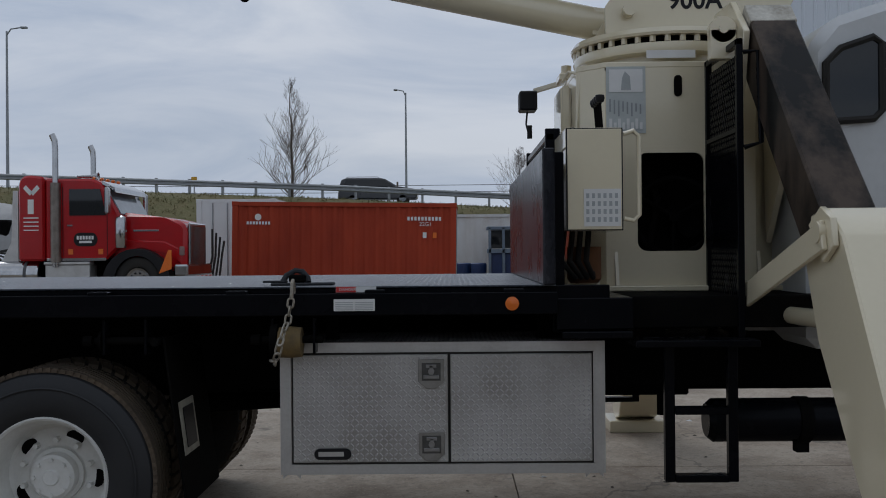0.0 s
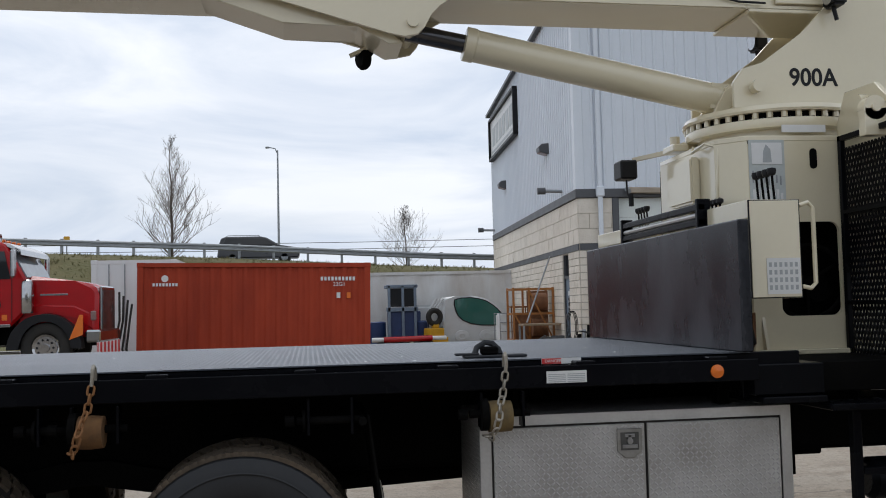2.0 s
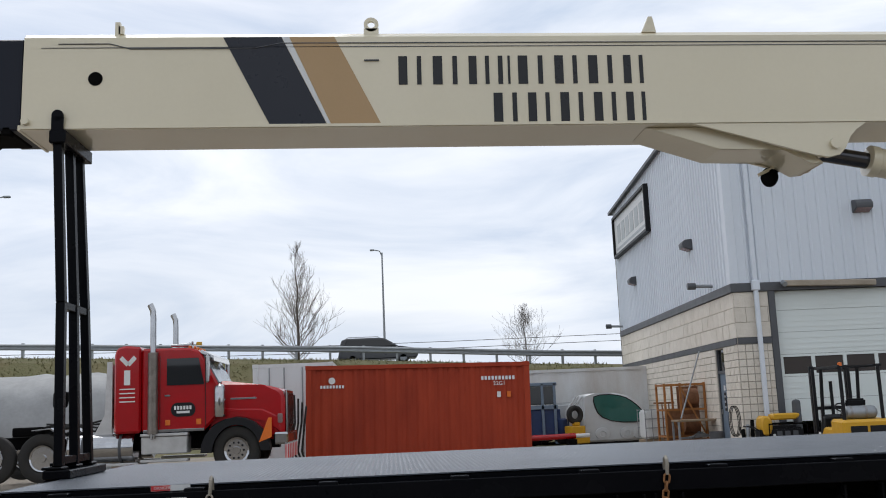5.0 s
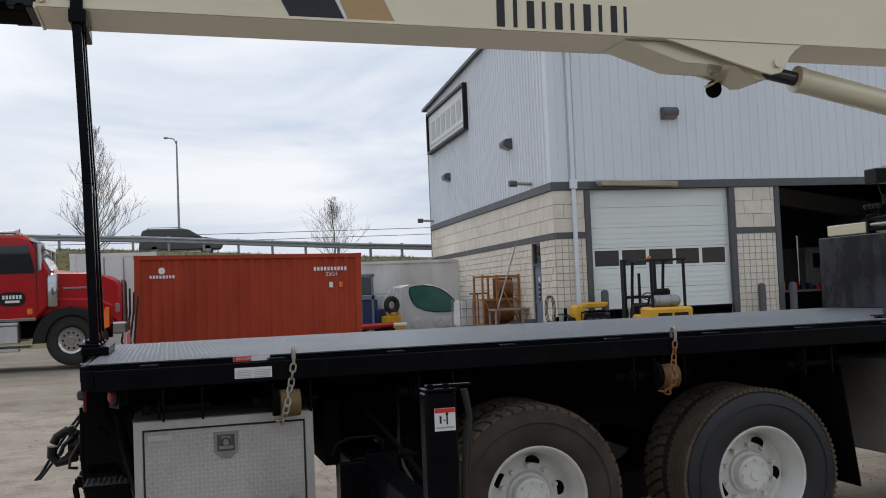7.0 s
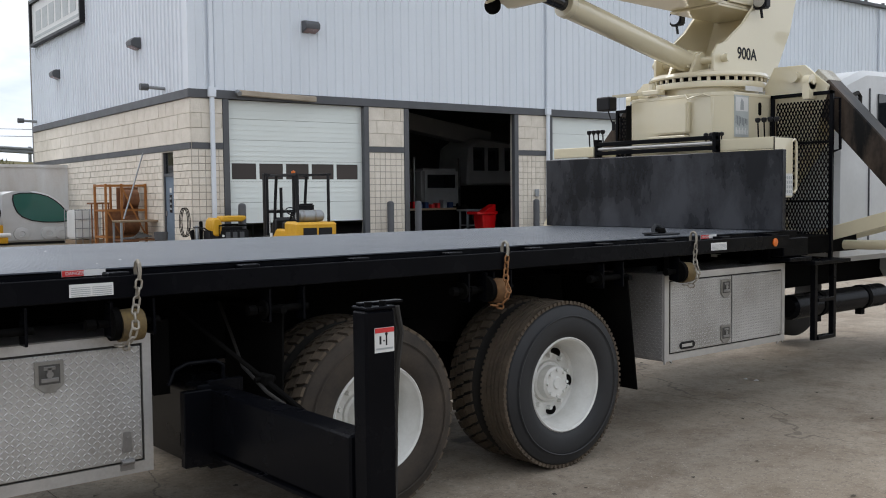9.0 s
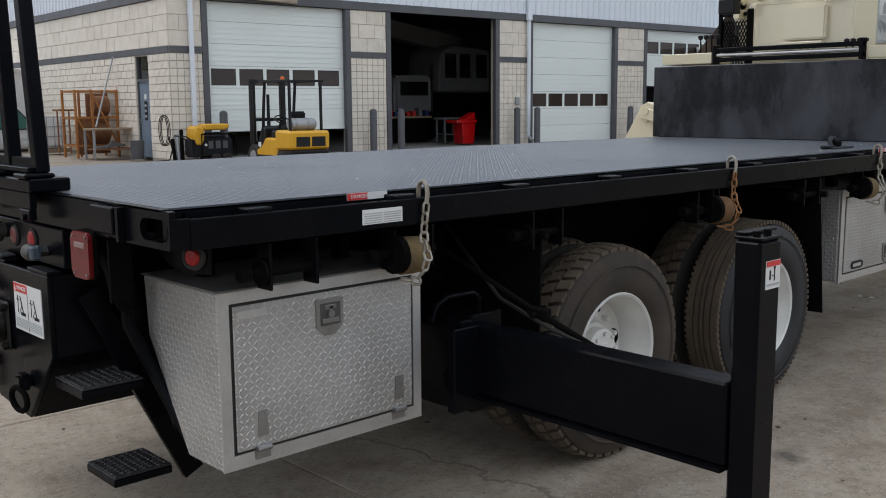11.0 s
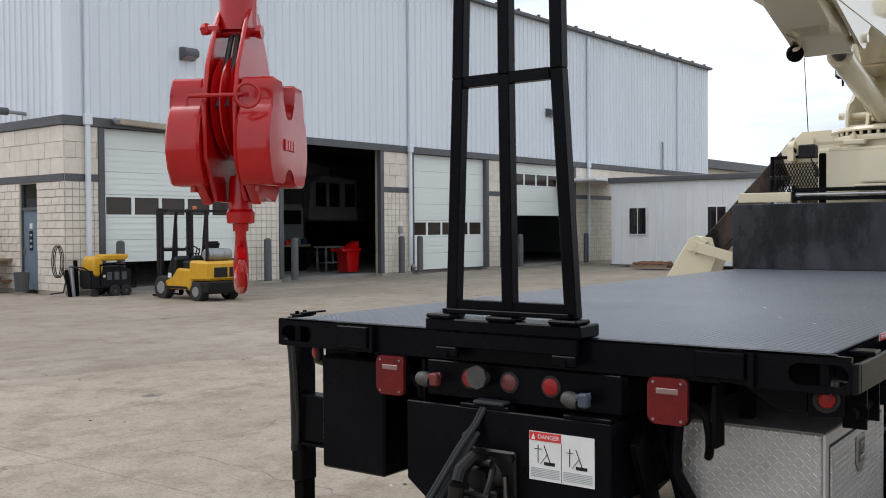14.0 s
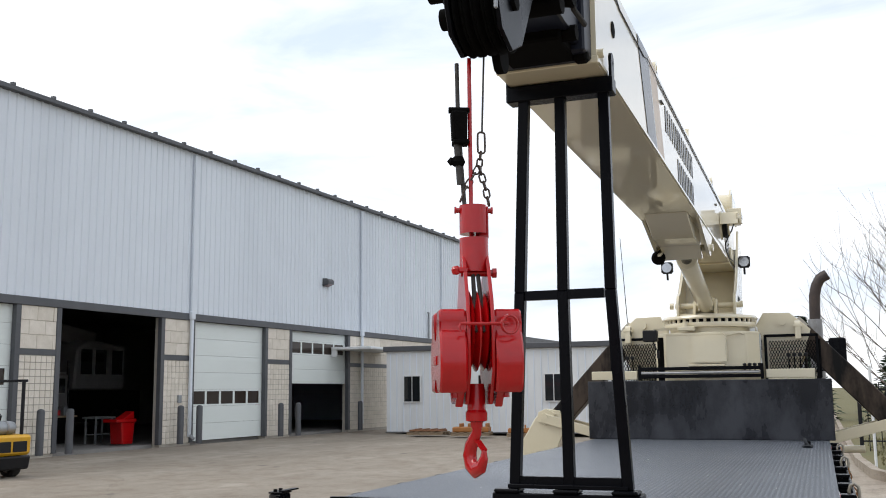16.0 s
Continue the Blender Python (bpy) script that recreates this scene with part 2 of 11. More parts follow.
def concrete(name, pale=(0.42, 0.36, 0.285), dark=(0.235, 0.190, 0.140)):
    """Worn yard slab: broad pale and brown patches, speckle, oil spots, drag marks along the yard and hairline cracks."""
    m = mat(name, pale, dark, 0.85, scale=0.33, fine=11, bump=0.3, dist=0.006, rnd=0.10)
    nt = m.node_tree
    N, L = nt.nodes, nt.links
    p = N["Principled BSDF"]
    tc = N.new("ShaderNodeTexCoord")

    def noise(scale, detail=4.0, stretch=(1, 1, 1), rough=0.6):
        mp = N.new("ShaderNodeMapping")
        mp.inputs["Scale"].default_value = stretch
        L.new(tc.outputs["Object"], mp.inputs["Vector"])
        n = N.new("ShaderNodeTexNoise")
        n.inputs["Scale"].default_value, n.inputs["Detail"].default_value, n.inputs["Roughness"].default_value = scale, detail, rough
        L.new(mp.outputs[0], n.inputs["Vector"])
        return n.outputs[0]

    def ramp(src, a, b):
        r = N.new("ShaderNodeMapRange")
        r.inputs[1].default_value, r.inputs[2].default_value = a, b
        L.new(src, r.inputs[0])
        return r.outputs[0]

    def times(a, b):
        n = N.new("ShaderNodeMath")
        n.operation = "MULTIPLY"
        for i, v in enumerate((a, b)):
            if isinstance(v, float):
                n.inputs[i].default_value = v
            else:
                L.new(v, n.inputs[i])
        return n.outputs[0]

    def blend(fac, colour):
        src = p.inputs["Base Color"].links[0].from_socket
        mx = N.new("ShaderNodeMix")
        mx.data_type = "RGBA"
        L.new(fac, mx.inputs[0])
        L.new(src, mx.inputs[6])
        mx.inputs[7].default_value = (*colour, 1)
        L.new(mx.outputs[2], p.inputs["Base Color"])

    # drag marks and tyre paths
    blend(times(ramp(noise(0.9, 6.0, (0.16, 1.5, 1)), 0.48, 0.70), 0.45), (0.19, 0.158, 0.122))
    blend(times(ramp(noise(0.7, 5.0, (0.2, 1.1, 1)), 0.54, 0.72), 0.40), (0.46, 0.415, 0.345))
    # brown dirt patches with grain
    blend(times(ramp(noise(1.7, 8.0, rough=0.75), 0.47, 0.66), 0.75), (0.165, 0.122, 0.083))
    blend(times(ramp(noise(28.0, 4.0, rough=0.85), 0.50, 0.68), 0.7), (0.12, 0.10, 0.08))
    blend(times(ramp(noise(60.0, 2.0), 0.60, 0.72), 0.5), (0.50, 0.46, 0.40))
    # oil spots
    vo = N.new("ShaderNodeTexVoronoi")
    vo.inputs["Scale"].default_value = 0.8
    L.new(tc.outputs["Object"], vo.inputs["Vector"])
    n = N.new("ShaderNodeMath")
    n.operation = "ADD"
    L.new(vo.outputs["Distance"], n.inputs[0])
    L.new(times(noise(5.0, 5.0), 0.28), n.inputs[1])
    blend(times(ramp(n.outputs[0], 0.25, 0.19), 0.75), (0.055, 0.047, 0.04))
    # hairline cracks
    wr = N.new("ShaderNodeTexNoise")
    wr.inputs["Scale"].default_value, wr.inputs["Detail"].default_value = 1.3, 5.0
    L.new(tc.outputs["Object"], wr.inputs["Vector"])
    ad = N.new("ShaderNodeVectorMath")
    ad.operation = "MULTIPLY_ADD"
    ad.inputs[1].default_value = (0.9, 0.9, 0.9)
    L.new(wr.outputs["Color"], ad.inputs[0])
    L.new(tc.outputs["Object"], ad.inputs[2])
    vc = N.new("ShaderNodeTexVoronoi")
    vc.feature = "DISTANCE_TO_EDGE"
    vc.inputs["Scale"].default_value = 0.11
    L.new(ad.outputs[0], vc.inputs["Vector"])
    blend(times(ramp(vc.outputs["Distance"], 0.0012, 0.0005), 0.5), (0.07, 0.058, 0.045))
    return m


CONCRETE = concrete("yard_concrete")
APRON = concrete("yard_apron", (0.33, 0.285, 0.225), (0.19, 0.158, 0.120))
BLOCKERWALL = mat("blocker_wall", (0.24, 0.24, 0.245), (0.18, 0.18, 0.185), 0.6, scale=0.8, fine=20, bump=0.05, streak=(1, 1, 0.2))
JOINT = mat("slab_joint_dirt", (0.10, 0.085, 0.065), (0.06, 0.05, 0.04), 0.95, scale=2, fine=30, bump=0.2)
GRASS = mat("dry_grass", (0.100, 0.105, 0.036), (0.165, 0.130, 0.062), 0.95, scale=0.5, fine=8, bump=0.8, dist=0.08)
ASPHALT = mat("asphalt", (0.055, 0.055, 0.055), (0.04, 0.04, 0.04), 0.9, scale=1, fine=30, bump=0.3)
BARK = mat("bark", (0.17, 0.14, 0.115), (0.11, 0.09, 0.075), 0.9, scale=6, fine=40, bump=0.5)
GALV = mat("galvanised", (0.33, 0.35, 0.36), (0.25, 0.26, 0.27), 0.5, 0.5, scale=3, fine=40, bump=0.05)
DARKGLASS = glass_mat("dark_glass", (0.012, 0.014, 0.016))
GREENGLASS = glass_mat("green_glass", (0.035, 0.125, 0.105))
PANE = glass_mat("door_pane", (0.040, 0.030, 0.024))
PANE.node_tree.nodes["Principled BSDF"].inputs["Specular IOR Level"].default_value = 0.25
YELLOW = mat("lift_yellow", (0.66, 0.36, 0.012), (0.50, 0.26, 0.012), 0.42, scale=4, fine=40, bump=0.05)
NAVY = mat("navy_stripe", (0.007, 0.009, 0.017), (0.011, 0.013, 0.021), 0.4, scale=2, bump=0.0, spec=0.2)
GLOSSNAVY = mat("glossy_navy_stripe", (0.007, 0.009, 0.017), (0.011, 0.013, 0.021), 0.3, scale=2, bump=0.0, coat=0.2, spec=0.25)
GLOSSINK = mat("glossy_lettering", (0.010, 0.010, 0.012), (0.014, 0.014, 0.015), 0.3, scale=3, bump=0.0, coat=0.2, spec=0.25)
TAN = mat("tan_stripe", (0.42, 0.265, 0.115), (0.38, 0.24, 0.10), 0.36, scale=2, bump=0.0, coat=0.25)
INK = mat("black_lettering", (0.010, 0.010, 0.012), (0.014, 0.014, 0.015), 0.45, scale=3, bump=0.0, spec=0.2)
PAPER = mat("white_decal", (0.72, 0.72, 0.71), (0.62, 0.62, 0.60), 0.45, scale=8, fine=60, bump=0.02)
DECALGREY = mat("grey_decal", (0.40, 0.42, 0.42), (0.30, 0.32, 0.32), 0.4, scale=10, fine=60, bump=0.02)
DECALRED = mat("decal_red", (0.62, 0.03, 0.03), (0.5, 0.025, 0.025), 0.45, scale=8, bump=0.0)
LENSRED = mat("red_lens", (0.155, 0.012, 0.014), (0.085, 0.007, 0.008), 0.2, scale=20, fine=120, bump=0.1, spec=0.25)
LENSCLR = mat("clear_lens", (0.26, 0.17, 0.155), (0.19, 0.11, 0.10), 0.25, scale=20, fine=120, bump=0.1)
AMBER = mat("amber_lens", (0.75, 0.17, 0.015), (0.6, 0.13, 0.012), 0.3, scale=20, bump=0.05)
STRAP = mat("yellow_strap", (0.22, 0.145, 0.045), (0.06, 0.046, 0.03), 0.8, scale=12, fine=80, bump=0.2)
RUSTSTRAP = mat("rusty_strap", (0.18, 0.085, 0.025), (0.075, 0.038, 0.016), 0.85, scale=12, fine=80, bump=0.3)
CHAIN = mat("chain_steel", (0.40, 0.38, 0.33), (0.24, 0.20, 0.15), 0.45, 0.7, scale=12, fine=60, bump=0.1)
RUSTCHAIN = mat("rusty_chain", (0.30, 0.14, 0.05), (0.18, 0.08, 0.03), 0.7, 0.3, scale=12, fine=60, bump=0.2)
DARKCHAIN = mat("dark_chain", (0.095, 0.075, 0.062), (0.045, 0.036, 0.03), 0.5, 0.5, scale=12, fine=60, bump=0.1)
# dirty grey metal, with the shade on the box top put into the colour
BOXTOP = mat("dirty_shaded_box_top", (0.20, 0.19, 0.18), (0.09, 0.085, 0.08), 0.6, 0.3, scale=5, fine=60, bump=0.1)
RUST = mat("rust", (0.27, 0.12, 0.05), (0.12, 0.055, 0.03), 0.85, scale=6, fine=40, bump=0.3)
RACKOR = mat("orange_rack", (0.42, 0.17, 0.03), (0.22, 0.08, 0.025), 0.6, scale=5, fine=40, bump=0.2)
TARP = mat("grey_tarp", (0.33, 0.33, 0.325), (0.22, 0.22, 0.215), 0.6, scale=1.5, fine=10, bump=0.3, dist=0.02)
BLUE = mat("blue_plastic", (0.012, 0.035, 0.12), (0.010, 0.028, 0.09), 0.5, scale=3, bump=0.05)
BLUEDOOR = mat("blue_grey_door", (0.16, 0.21, 0.27), (0.12, 0.16, 0.21), 0.5, scale=3, bump=0.05)
WOOD = mat("weathered_wood", (0.30, 0.22, 0.14), (0.19, 0.14, 0.09), 0.85, scale=5, fine=50, bump=0.3, streak=(0.2, 1, 1))
ROPE = mat("wire_rope", (0.055, 0.05, 0.045), (0.03, 0.028, 0.025), 0.55, 0.4, scale=30, fine=200, bump=0.4)
WORN = mat("worn_black_slide", (0.005, 0.005, 0.005), (0.068, 0.050, 0.038), 0.4, 0.0, scale=4.5, gain=5.0, spec=0.15, fine=30, bump=0.1, streak=(1, 1, 0.3))
FOOTPAD = mat("worn_pad", (0.012, 0.012, 0.012), (0.075, 0.052, 0.036), 0.7, scale=7, gain=3.0, fine=50, bump=0.2)
CHIPPED = mat("chipped_white", (0.70, 0.68, 0.60), (0.16, 0.13, 0.09), 0.6, scale=9, fine=60, bump=0.2)
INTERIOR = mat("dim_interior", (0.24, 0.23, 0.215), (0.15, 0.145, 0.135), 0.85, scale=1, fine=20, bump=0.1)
PINE = mat("evergreen", (0.030, 0.055, 0.022), (0.018, 0.034, 0.014), 0.85, scale=3, fine=20, bump=0.2)
WEB = mat("dark_webbing", (0.010, 0.012, 0.015), (0.024, 0.026, 0.030), 0.8, scale=10, fine=150, bump=0.3)


# ---- mesh helpers ----
def thing(name, m=None, label="", category="", group="", kind=""):
    ob = new(name)
    ob.empty_display_size = 0.1
    if m is not None:
        ob.matrix_world = m
    return tagged(ob, label, category, group, kind)


def link_mesh(name, bm, material, smooth=30):
    me = bpy.data.meshes.new(name)
    bmesh.ops.recalc_face_normals(bm, faces=bm.faces)
    bm.to_mesh(me)
    bm.free()
    me.materials.append(material)
    if smooth:
        me.shade_smooth()
        me.set_sharp_from_angle(angle=radians(smooth))
    return me


def part(name, bm, material, parent=None, label="", smooth=30):
    ob = new(name, link_mesh(name, bm, material, smooth))
    if parent is not None:
        ob.parent = parent
    if label:
        ob["label"] = label
    return ob


def B():
    return bmesh.new()


def merge(bm, other, m=None):
    """Adds the geometry of other to bm."""
    me = bpy.data.meshes.new("t")
    other.to_mesh(me)
    other.free()
    if m is not None:
        me.transform(m)
    bm.from_mesh(me)
    bpy.data.meshes.remove(me)
    return bm


def box(bm, x0, x1, y0, y1, z0, z1, bev=0.0, seg=1):
    t = bm if not bev else bmesh.new()
    v = [t.verts.new((x, y, z)) for x in (x0, x1) for y in (y0, y1) for z in (z0, z1)]
    for f in ((0, 1, 3, 2), (4, 6, 7, 5), (0, 4, 5, 1), (2, 3, 7, 6), (0, 2, 6, 4), (1, 5, 7, 3)):
        t.faces.new([v[i] for i in f])
    if bev:
        bmesh.ops.bevel(t, geom=t.edges[:], offset=bev, segments=seg, affect="EDGES", clamp_overlap=True)
        merge(bm, t)
    return bm


def axes_of(d):
    d = Vector(d).normalized()
    a = Vector((0, 0, 1)) if abs(d.z) < 0.9 else Vector((1, 0, 0))
    u = a.cross(d).normalized()
    return u, d.cross(u), d


def cyl(bm, p0, p1, r, seg=16, r2=None, caps=True):
    p0, p1 = Vector(p0), Vector(p1)
    r2 = r if r2 is None else r2
    u, v, _ = axes_of(p1 - p0)
    rings = []
    for p, q in ((p0, r), (p1, r2)):
        rings.append([bm.verts.new(p + q * (math.cos(a) * u + math.sin(a) * v)) for a in (2 * math.pi * i / seg for i in range(seg))])
    for i in range(seg):
        j = (i + 1) % seg
        bm.faces.new((rings[0][i], rings[0][j], rings[1][j], rings[1][i]))
    if caps:
        bm.faces.new(rings[0][::-1])
        bm.faces.new(rings[1])
    return bm


def lathe(bm, profile, origin, axis, seg=32, closed=False):
    """profile: (radius, distance along the axis) pairs."""
    o = Vector(origin)
    u, v, d = axes_of(axis)
    rings = [[bm.verts.new(o + d * h + r * (math.cos(a) * u + math.sin(a) * v)) for a in (2 * math.pi * i / seg for i in range(seg))]
             for r, h in profile]
    pairs = list(zip(rings, rings[1:])) + ([(rings[-1], rings[0])] if closed else [])
    for a, b in pairs:
        for i in range(seg):
            j = (i + 1) % seg
            bm.faces.new((a[i], a[j], b[j], b[i]))
    if not closed:
        if profile[0][0] > 1e-4:
            bm.faces.new(rings[0][::-1])
        if profile[-1][0] > 1e-4:
            bm.faces.new(rings[-1])
    return bm


def tube(bm, pts, r, seg=8, closed=False, taper=None):
    pts = [Vector(p) for p in pts]
    n = len(pts)
    rings, u = [], None
    for i, p in enumerate(pts):
        a = pts[(i - 1) % n] if (closed or i) else p
        b = pts[(i + 1) % n] if (closed or i < n - 1) else p
        d = (b - a).normalized()
        if u is None:
            u = axes_of(d)[0]
        u = (u - d * u.dot(d)).normalized()
        v = d.cross(u)
        q = r if taper is None else r + (taper - r) * i / (n - 1)
        rings.append([bm.verts.new(p + q * (math.cos(t) * u + math.sin(t) * v)) for t in (2 * math.pi * k / seg for k in range(seg))])
    for a, b in list(zip(rings, rings[1:])) + ([(rings[-1], rings[0])] if closed else []):
        for k in range(seg):
            j = (k + 1) % seg
            bm.faces.new((a[k], a[j], b[j], b[k]))
    if not closed:
        bm.faces.new(rings[0][::-1])
        bm.faces.new(rings[-1])
    return bm


def prism(bm, poly, axis, a0, a1, bev=0.0):
    """Extrudes a polygon: axis 'x' takes (y, z) points, 'y' (x, z), 'z' (x, y)."""
    def put(p, a):
        return {"x": (a, p[0], p[1]), "y": (p[0], a, p[1]), "z": (p[0], p[1], a)}[axis]
    t = bm if not bev else bmesh.new()
    lo = [t.verts.new(put(p, a0)) for p in poly]
    hi = [t.verts.new(put(p, a1)) for p in poly]
    n = len(poly)
    t.faces.new(lo[::-1])
    t.faces.new(hi)
    for i in range(n):
        j = (i + 1) % n
        t.faces.new((lo[i], lo[j], hi[j], hi[i]))
    if bev:
        bmesh.ops.bevel(t, geom=t.edges[:], offset=bev, segments=1, affect="EDGES", clamp_overlap=True)
        merge(bm, t)
    return bm


def beam(bm, p0, p1, w, h, bev=0.0, up=(0, 0, 1)):
    """A bar of rectangular section between two points: w across, h along 'up'."""
    p0, p1 = Vector(p0), Vector(p1)
    d = (p1 - p0).normalized()
    s = d.cross(Vector(up)).normalized()
    n = s.cross(d)
    t = bm if not bev else bmesh.new()
    v = [t.verts.new(p + s * a * w / 2 + n * b * h / 2) for p in (p0, p1) for a in (-1, 1) for b in (-1, 1)]
    for f in ((0, 1, 3, 2), (4, 6, 7, 5), (0, 4, 5, 1), (2, 3, 7, 6), (0, 2, 6, 4), (1, 5, 7, 3)):
        t.faces.new([v[i] for i in f])
    if bev:
        bmesh.ops.bevel(t, geom=t.edges[:], offset=bev, segments=1, affect="EDGES", clamp_overlap=True)
        merge(bm, t)
    return bm


def ring(bm, c, axis, R, r, seg=24, rs=8):
    u, v, _ = axes_of(axis)
    c = Vector(c)
    return tube(bm, [c + R * (math.cos(a) * u + math.sin(a) * v) for a in (2 * math.pi * i / seg for i in range(seg))], r, rs, True)


def plate_with_hole(bm, outer, hole, axis, a0, a1):
    """A plate with one opening; both outlines have the same number of points."""
    def put(p, a):
        return {"x": (a, p[0], p[1]), "y": (p[0], a, p[1]), "z": (p[0], p[1], a)}[axis]
    n = len(outer)
    L = [[bm.verts.new(put(p, a)) for p in o] for a in (a0, a1) for o in (outer, hole)]
    for i in range(n):
        j = (i + 1) % n
        bm.faces.new((L[0][i], L[0][j], L[1][j], L[1][i]))
        bm.faces.new((L[2][i], L[2][j], L[3][j], L[3][i]))
        bm.faces.new((L[0][i], L[0][j], L[2][j], L[2][i]))
        bm.faces.new((L[1][i], L[1][j], L[3][j], L[3][i]))
    return bm


def text_mesh(s, size, m, name, material, parent, depth=0.002, align="CENTER", sx=1.0, bold=0.0):
    cu = bpy.data.curves.new("t", "FONT")
    cu.offset = bold
    cu.body, cu.size, cu.extrude, cu.align_x, cu.align_y = s, size, depth, align, "CENTER"
    tmp = bpy.data.objects.new("t", cu)
    scene.collection.objects.link(tmp)
    dg = bpy.context.evaluated_depsgraph_get()
    me = bpy.data.meshes.new_from_object(tmp.evaluated_get(dg))
    bpy.data.objects.remove(tmp)
    bpy.data.curves.remove(cu)
    me.transform(m @ Matrix.Diagonal((sx, 1, 1, 1)))
    me.materials.clear()
    me.materials.append(material)
    ob = new(name, me)
    ob.parent = parent
    return ob


# faces -y (towards the near side), reading along +x
def on_side(x, y, z):
    return Matrix(((1, 0, 0, x), (0, 0, -1, y), (0, 1, 0, z), (0, 0, 0, 1)))


# faces -x (towards the rear), reading along -y
def on_rear(x, y, z):
    return Matrix(((0, 0, -1, x), (-1, 0, 0, y), (0, 1, 0, z), (0, 0, 0, 1)))


def smooth01(t):
    t = min(1.0, max(0.0, t))
    return t * t * (3 - 2 * t)


GZ = -0.055    # the yard under the truck


def height(x, y):
    """The lie of the yard and of the road bank behind it."""
    f = smooth01((y - 4) / 14)
    k = smooth01((x + 1) / 10)
    yard = f * (0.22 * (1 - k) + 0.06 * k) + GZ * (1 - f)
    bank = smooth01((y - 36) / 9.5) * (4.0 - 0.043 * max(-60, min(60, x)))
    return yard + bank


# ---- ground ----
def make_ground():
    xs = [-3000, -800, -250, -120, -80] + list(range(-60, 61, 4)) + [80, 120, 250, 800, 3000]
    ys = [-3000, -600, -150, -60, -30] + [-16, -12, -8, -4, 0, 4, 8, 12, 16, 20, 24, 28, 32, 36, 38, 40, 42, 44, 45.5, 47, 50, 58, 66, 70, 80, 120, 300, 900, 3000]
    bm = B()
    grid = [[bm.verts.new((x, y, height(x, y) - (0.06 if y < 36 else 0.0))) for y in ys] for x in xs]
    for i in range(len(xs) - 1):
        for j in range(len(ys) - 1):
            f = bm.faces.new((grid[i][j], grid[i + 1][j], grid[i + 1][j + 1], grid[i][j + 1]))
            y = (ys[j] + ys[j + 1]) / 2
            x = (xs[i] + xs[i + 1]) / 2
            f.material_index = 0 if (-30 < y < 32 and -120 < x < 80) else 2 if 47 < y < 66 else 1
    ob = part("ground", bm, CONCRETE, smooth=0)
    ob.data.materials.append(GRASS)
    ob.data.materials.append(ASPHALT)
    tagged(ob, "worn concrete yard with a grassy road bank behind it", "ground", kind="structure")


make_ground()


def ragged_grass(x0, x1, y0, y1, n, seed, name):
    rnd = random.Random(seed)
    bm = B()
    for _ in range(n):
        x, y = rnd.uniform(x0, x1), rnd.uniform(y0, y1)
        z, h, a = height(x, y) - 0.03, rnd.uniform(0.05, 0.17), rnd.uniform(0, 6.28)
        w = rnd.uniform(0.015, 0.045)
        dx, dy = math.cos(a) * w, math.sin(a) * w
        lx, ly = rnd.uniform(-0.12, 0.12), rnd.uniform(-0.12, 0.12)
        bm.faces.new([bm.verts.new(p) for p in ((x - dx, y - dy, z), (x + dx, y + dy, z), (x + lx, y + ly, z + h))])
    tagged(part(name, bm, GRASS, smooth=0), "tufts of rough dry grass on the road bank", "grass", kind="stuff")


ragged_grass(-24, 13, 37, 46.5, 9000, 4, "grass")

# ---- unseen plain wall added behind the walk, darkening reflections and low sky light ----
def wall_behind():
    bm = B()
    box(bm, -18, 13, -16.3, -16.0, -0.4, 4.6)
    for k in range(62):
        box(bm, -18 + 0.5 * k + 0.05, -18 + 0.5 * k + 0.12, -16.0, -15.96, -0.2, 4.5)
    tagged(part("wall_south", bm, BLOCKERWALL, smooth=0), "unseen plain grey ribbed wall added to block low sky light", "wall", kind="structure")


wall_behind()


# ---- the workshop ----
BANG = -3.1
BM = pose(11.23, 21.42, 0, 0, 0, BANG)
FLOOR = 0.17
DOORS = ((1.03, 5.68), (7.19, 11.80), (13.40, 17.94), (19.69, 24.52))
BLEN, BDEP, BAND = 38.8, 16.88, 4.40
LEDGE0, LEDGE1 = 2.99, 3.16     # the lower dark band


def roof_z(d):
    return 10.42 - 0.028 * d


def struct(name, bm, material, label, m=None, smooth=30, kind="structure"):
    ob = part(name, bm, material, None, label, smooth)
    if m is not None:
        ob.matrix_world = m
    return tagged(ob, kind=kind)


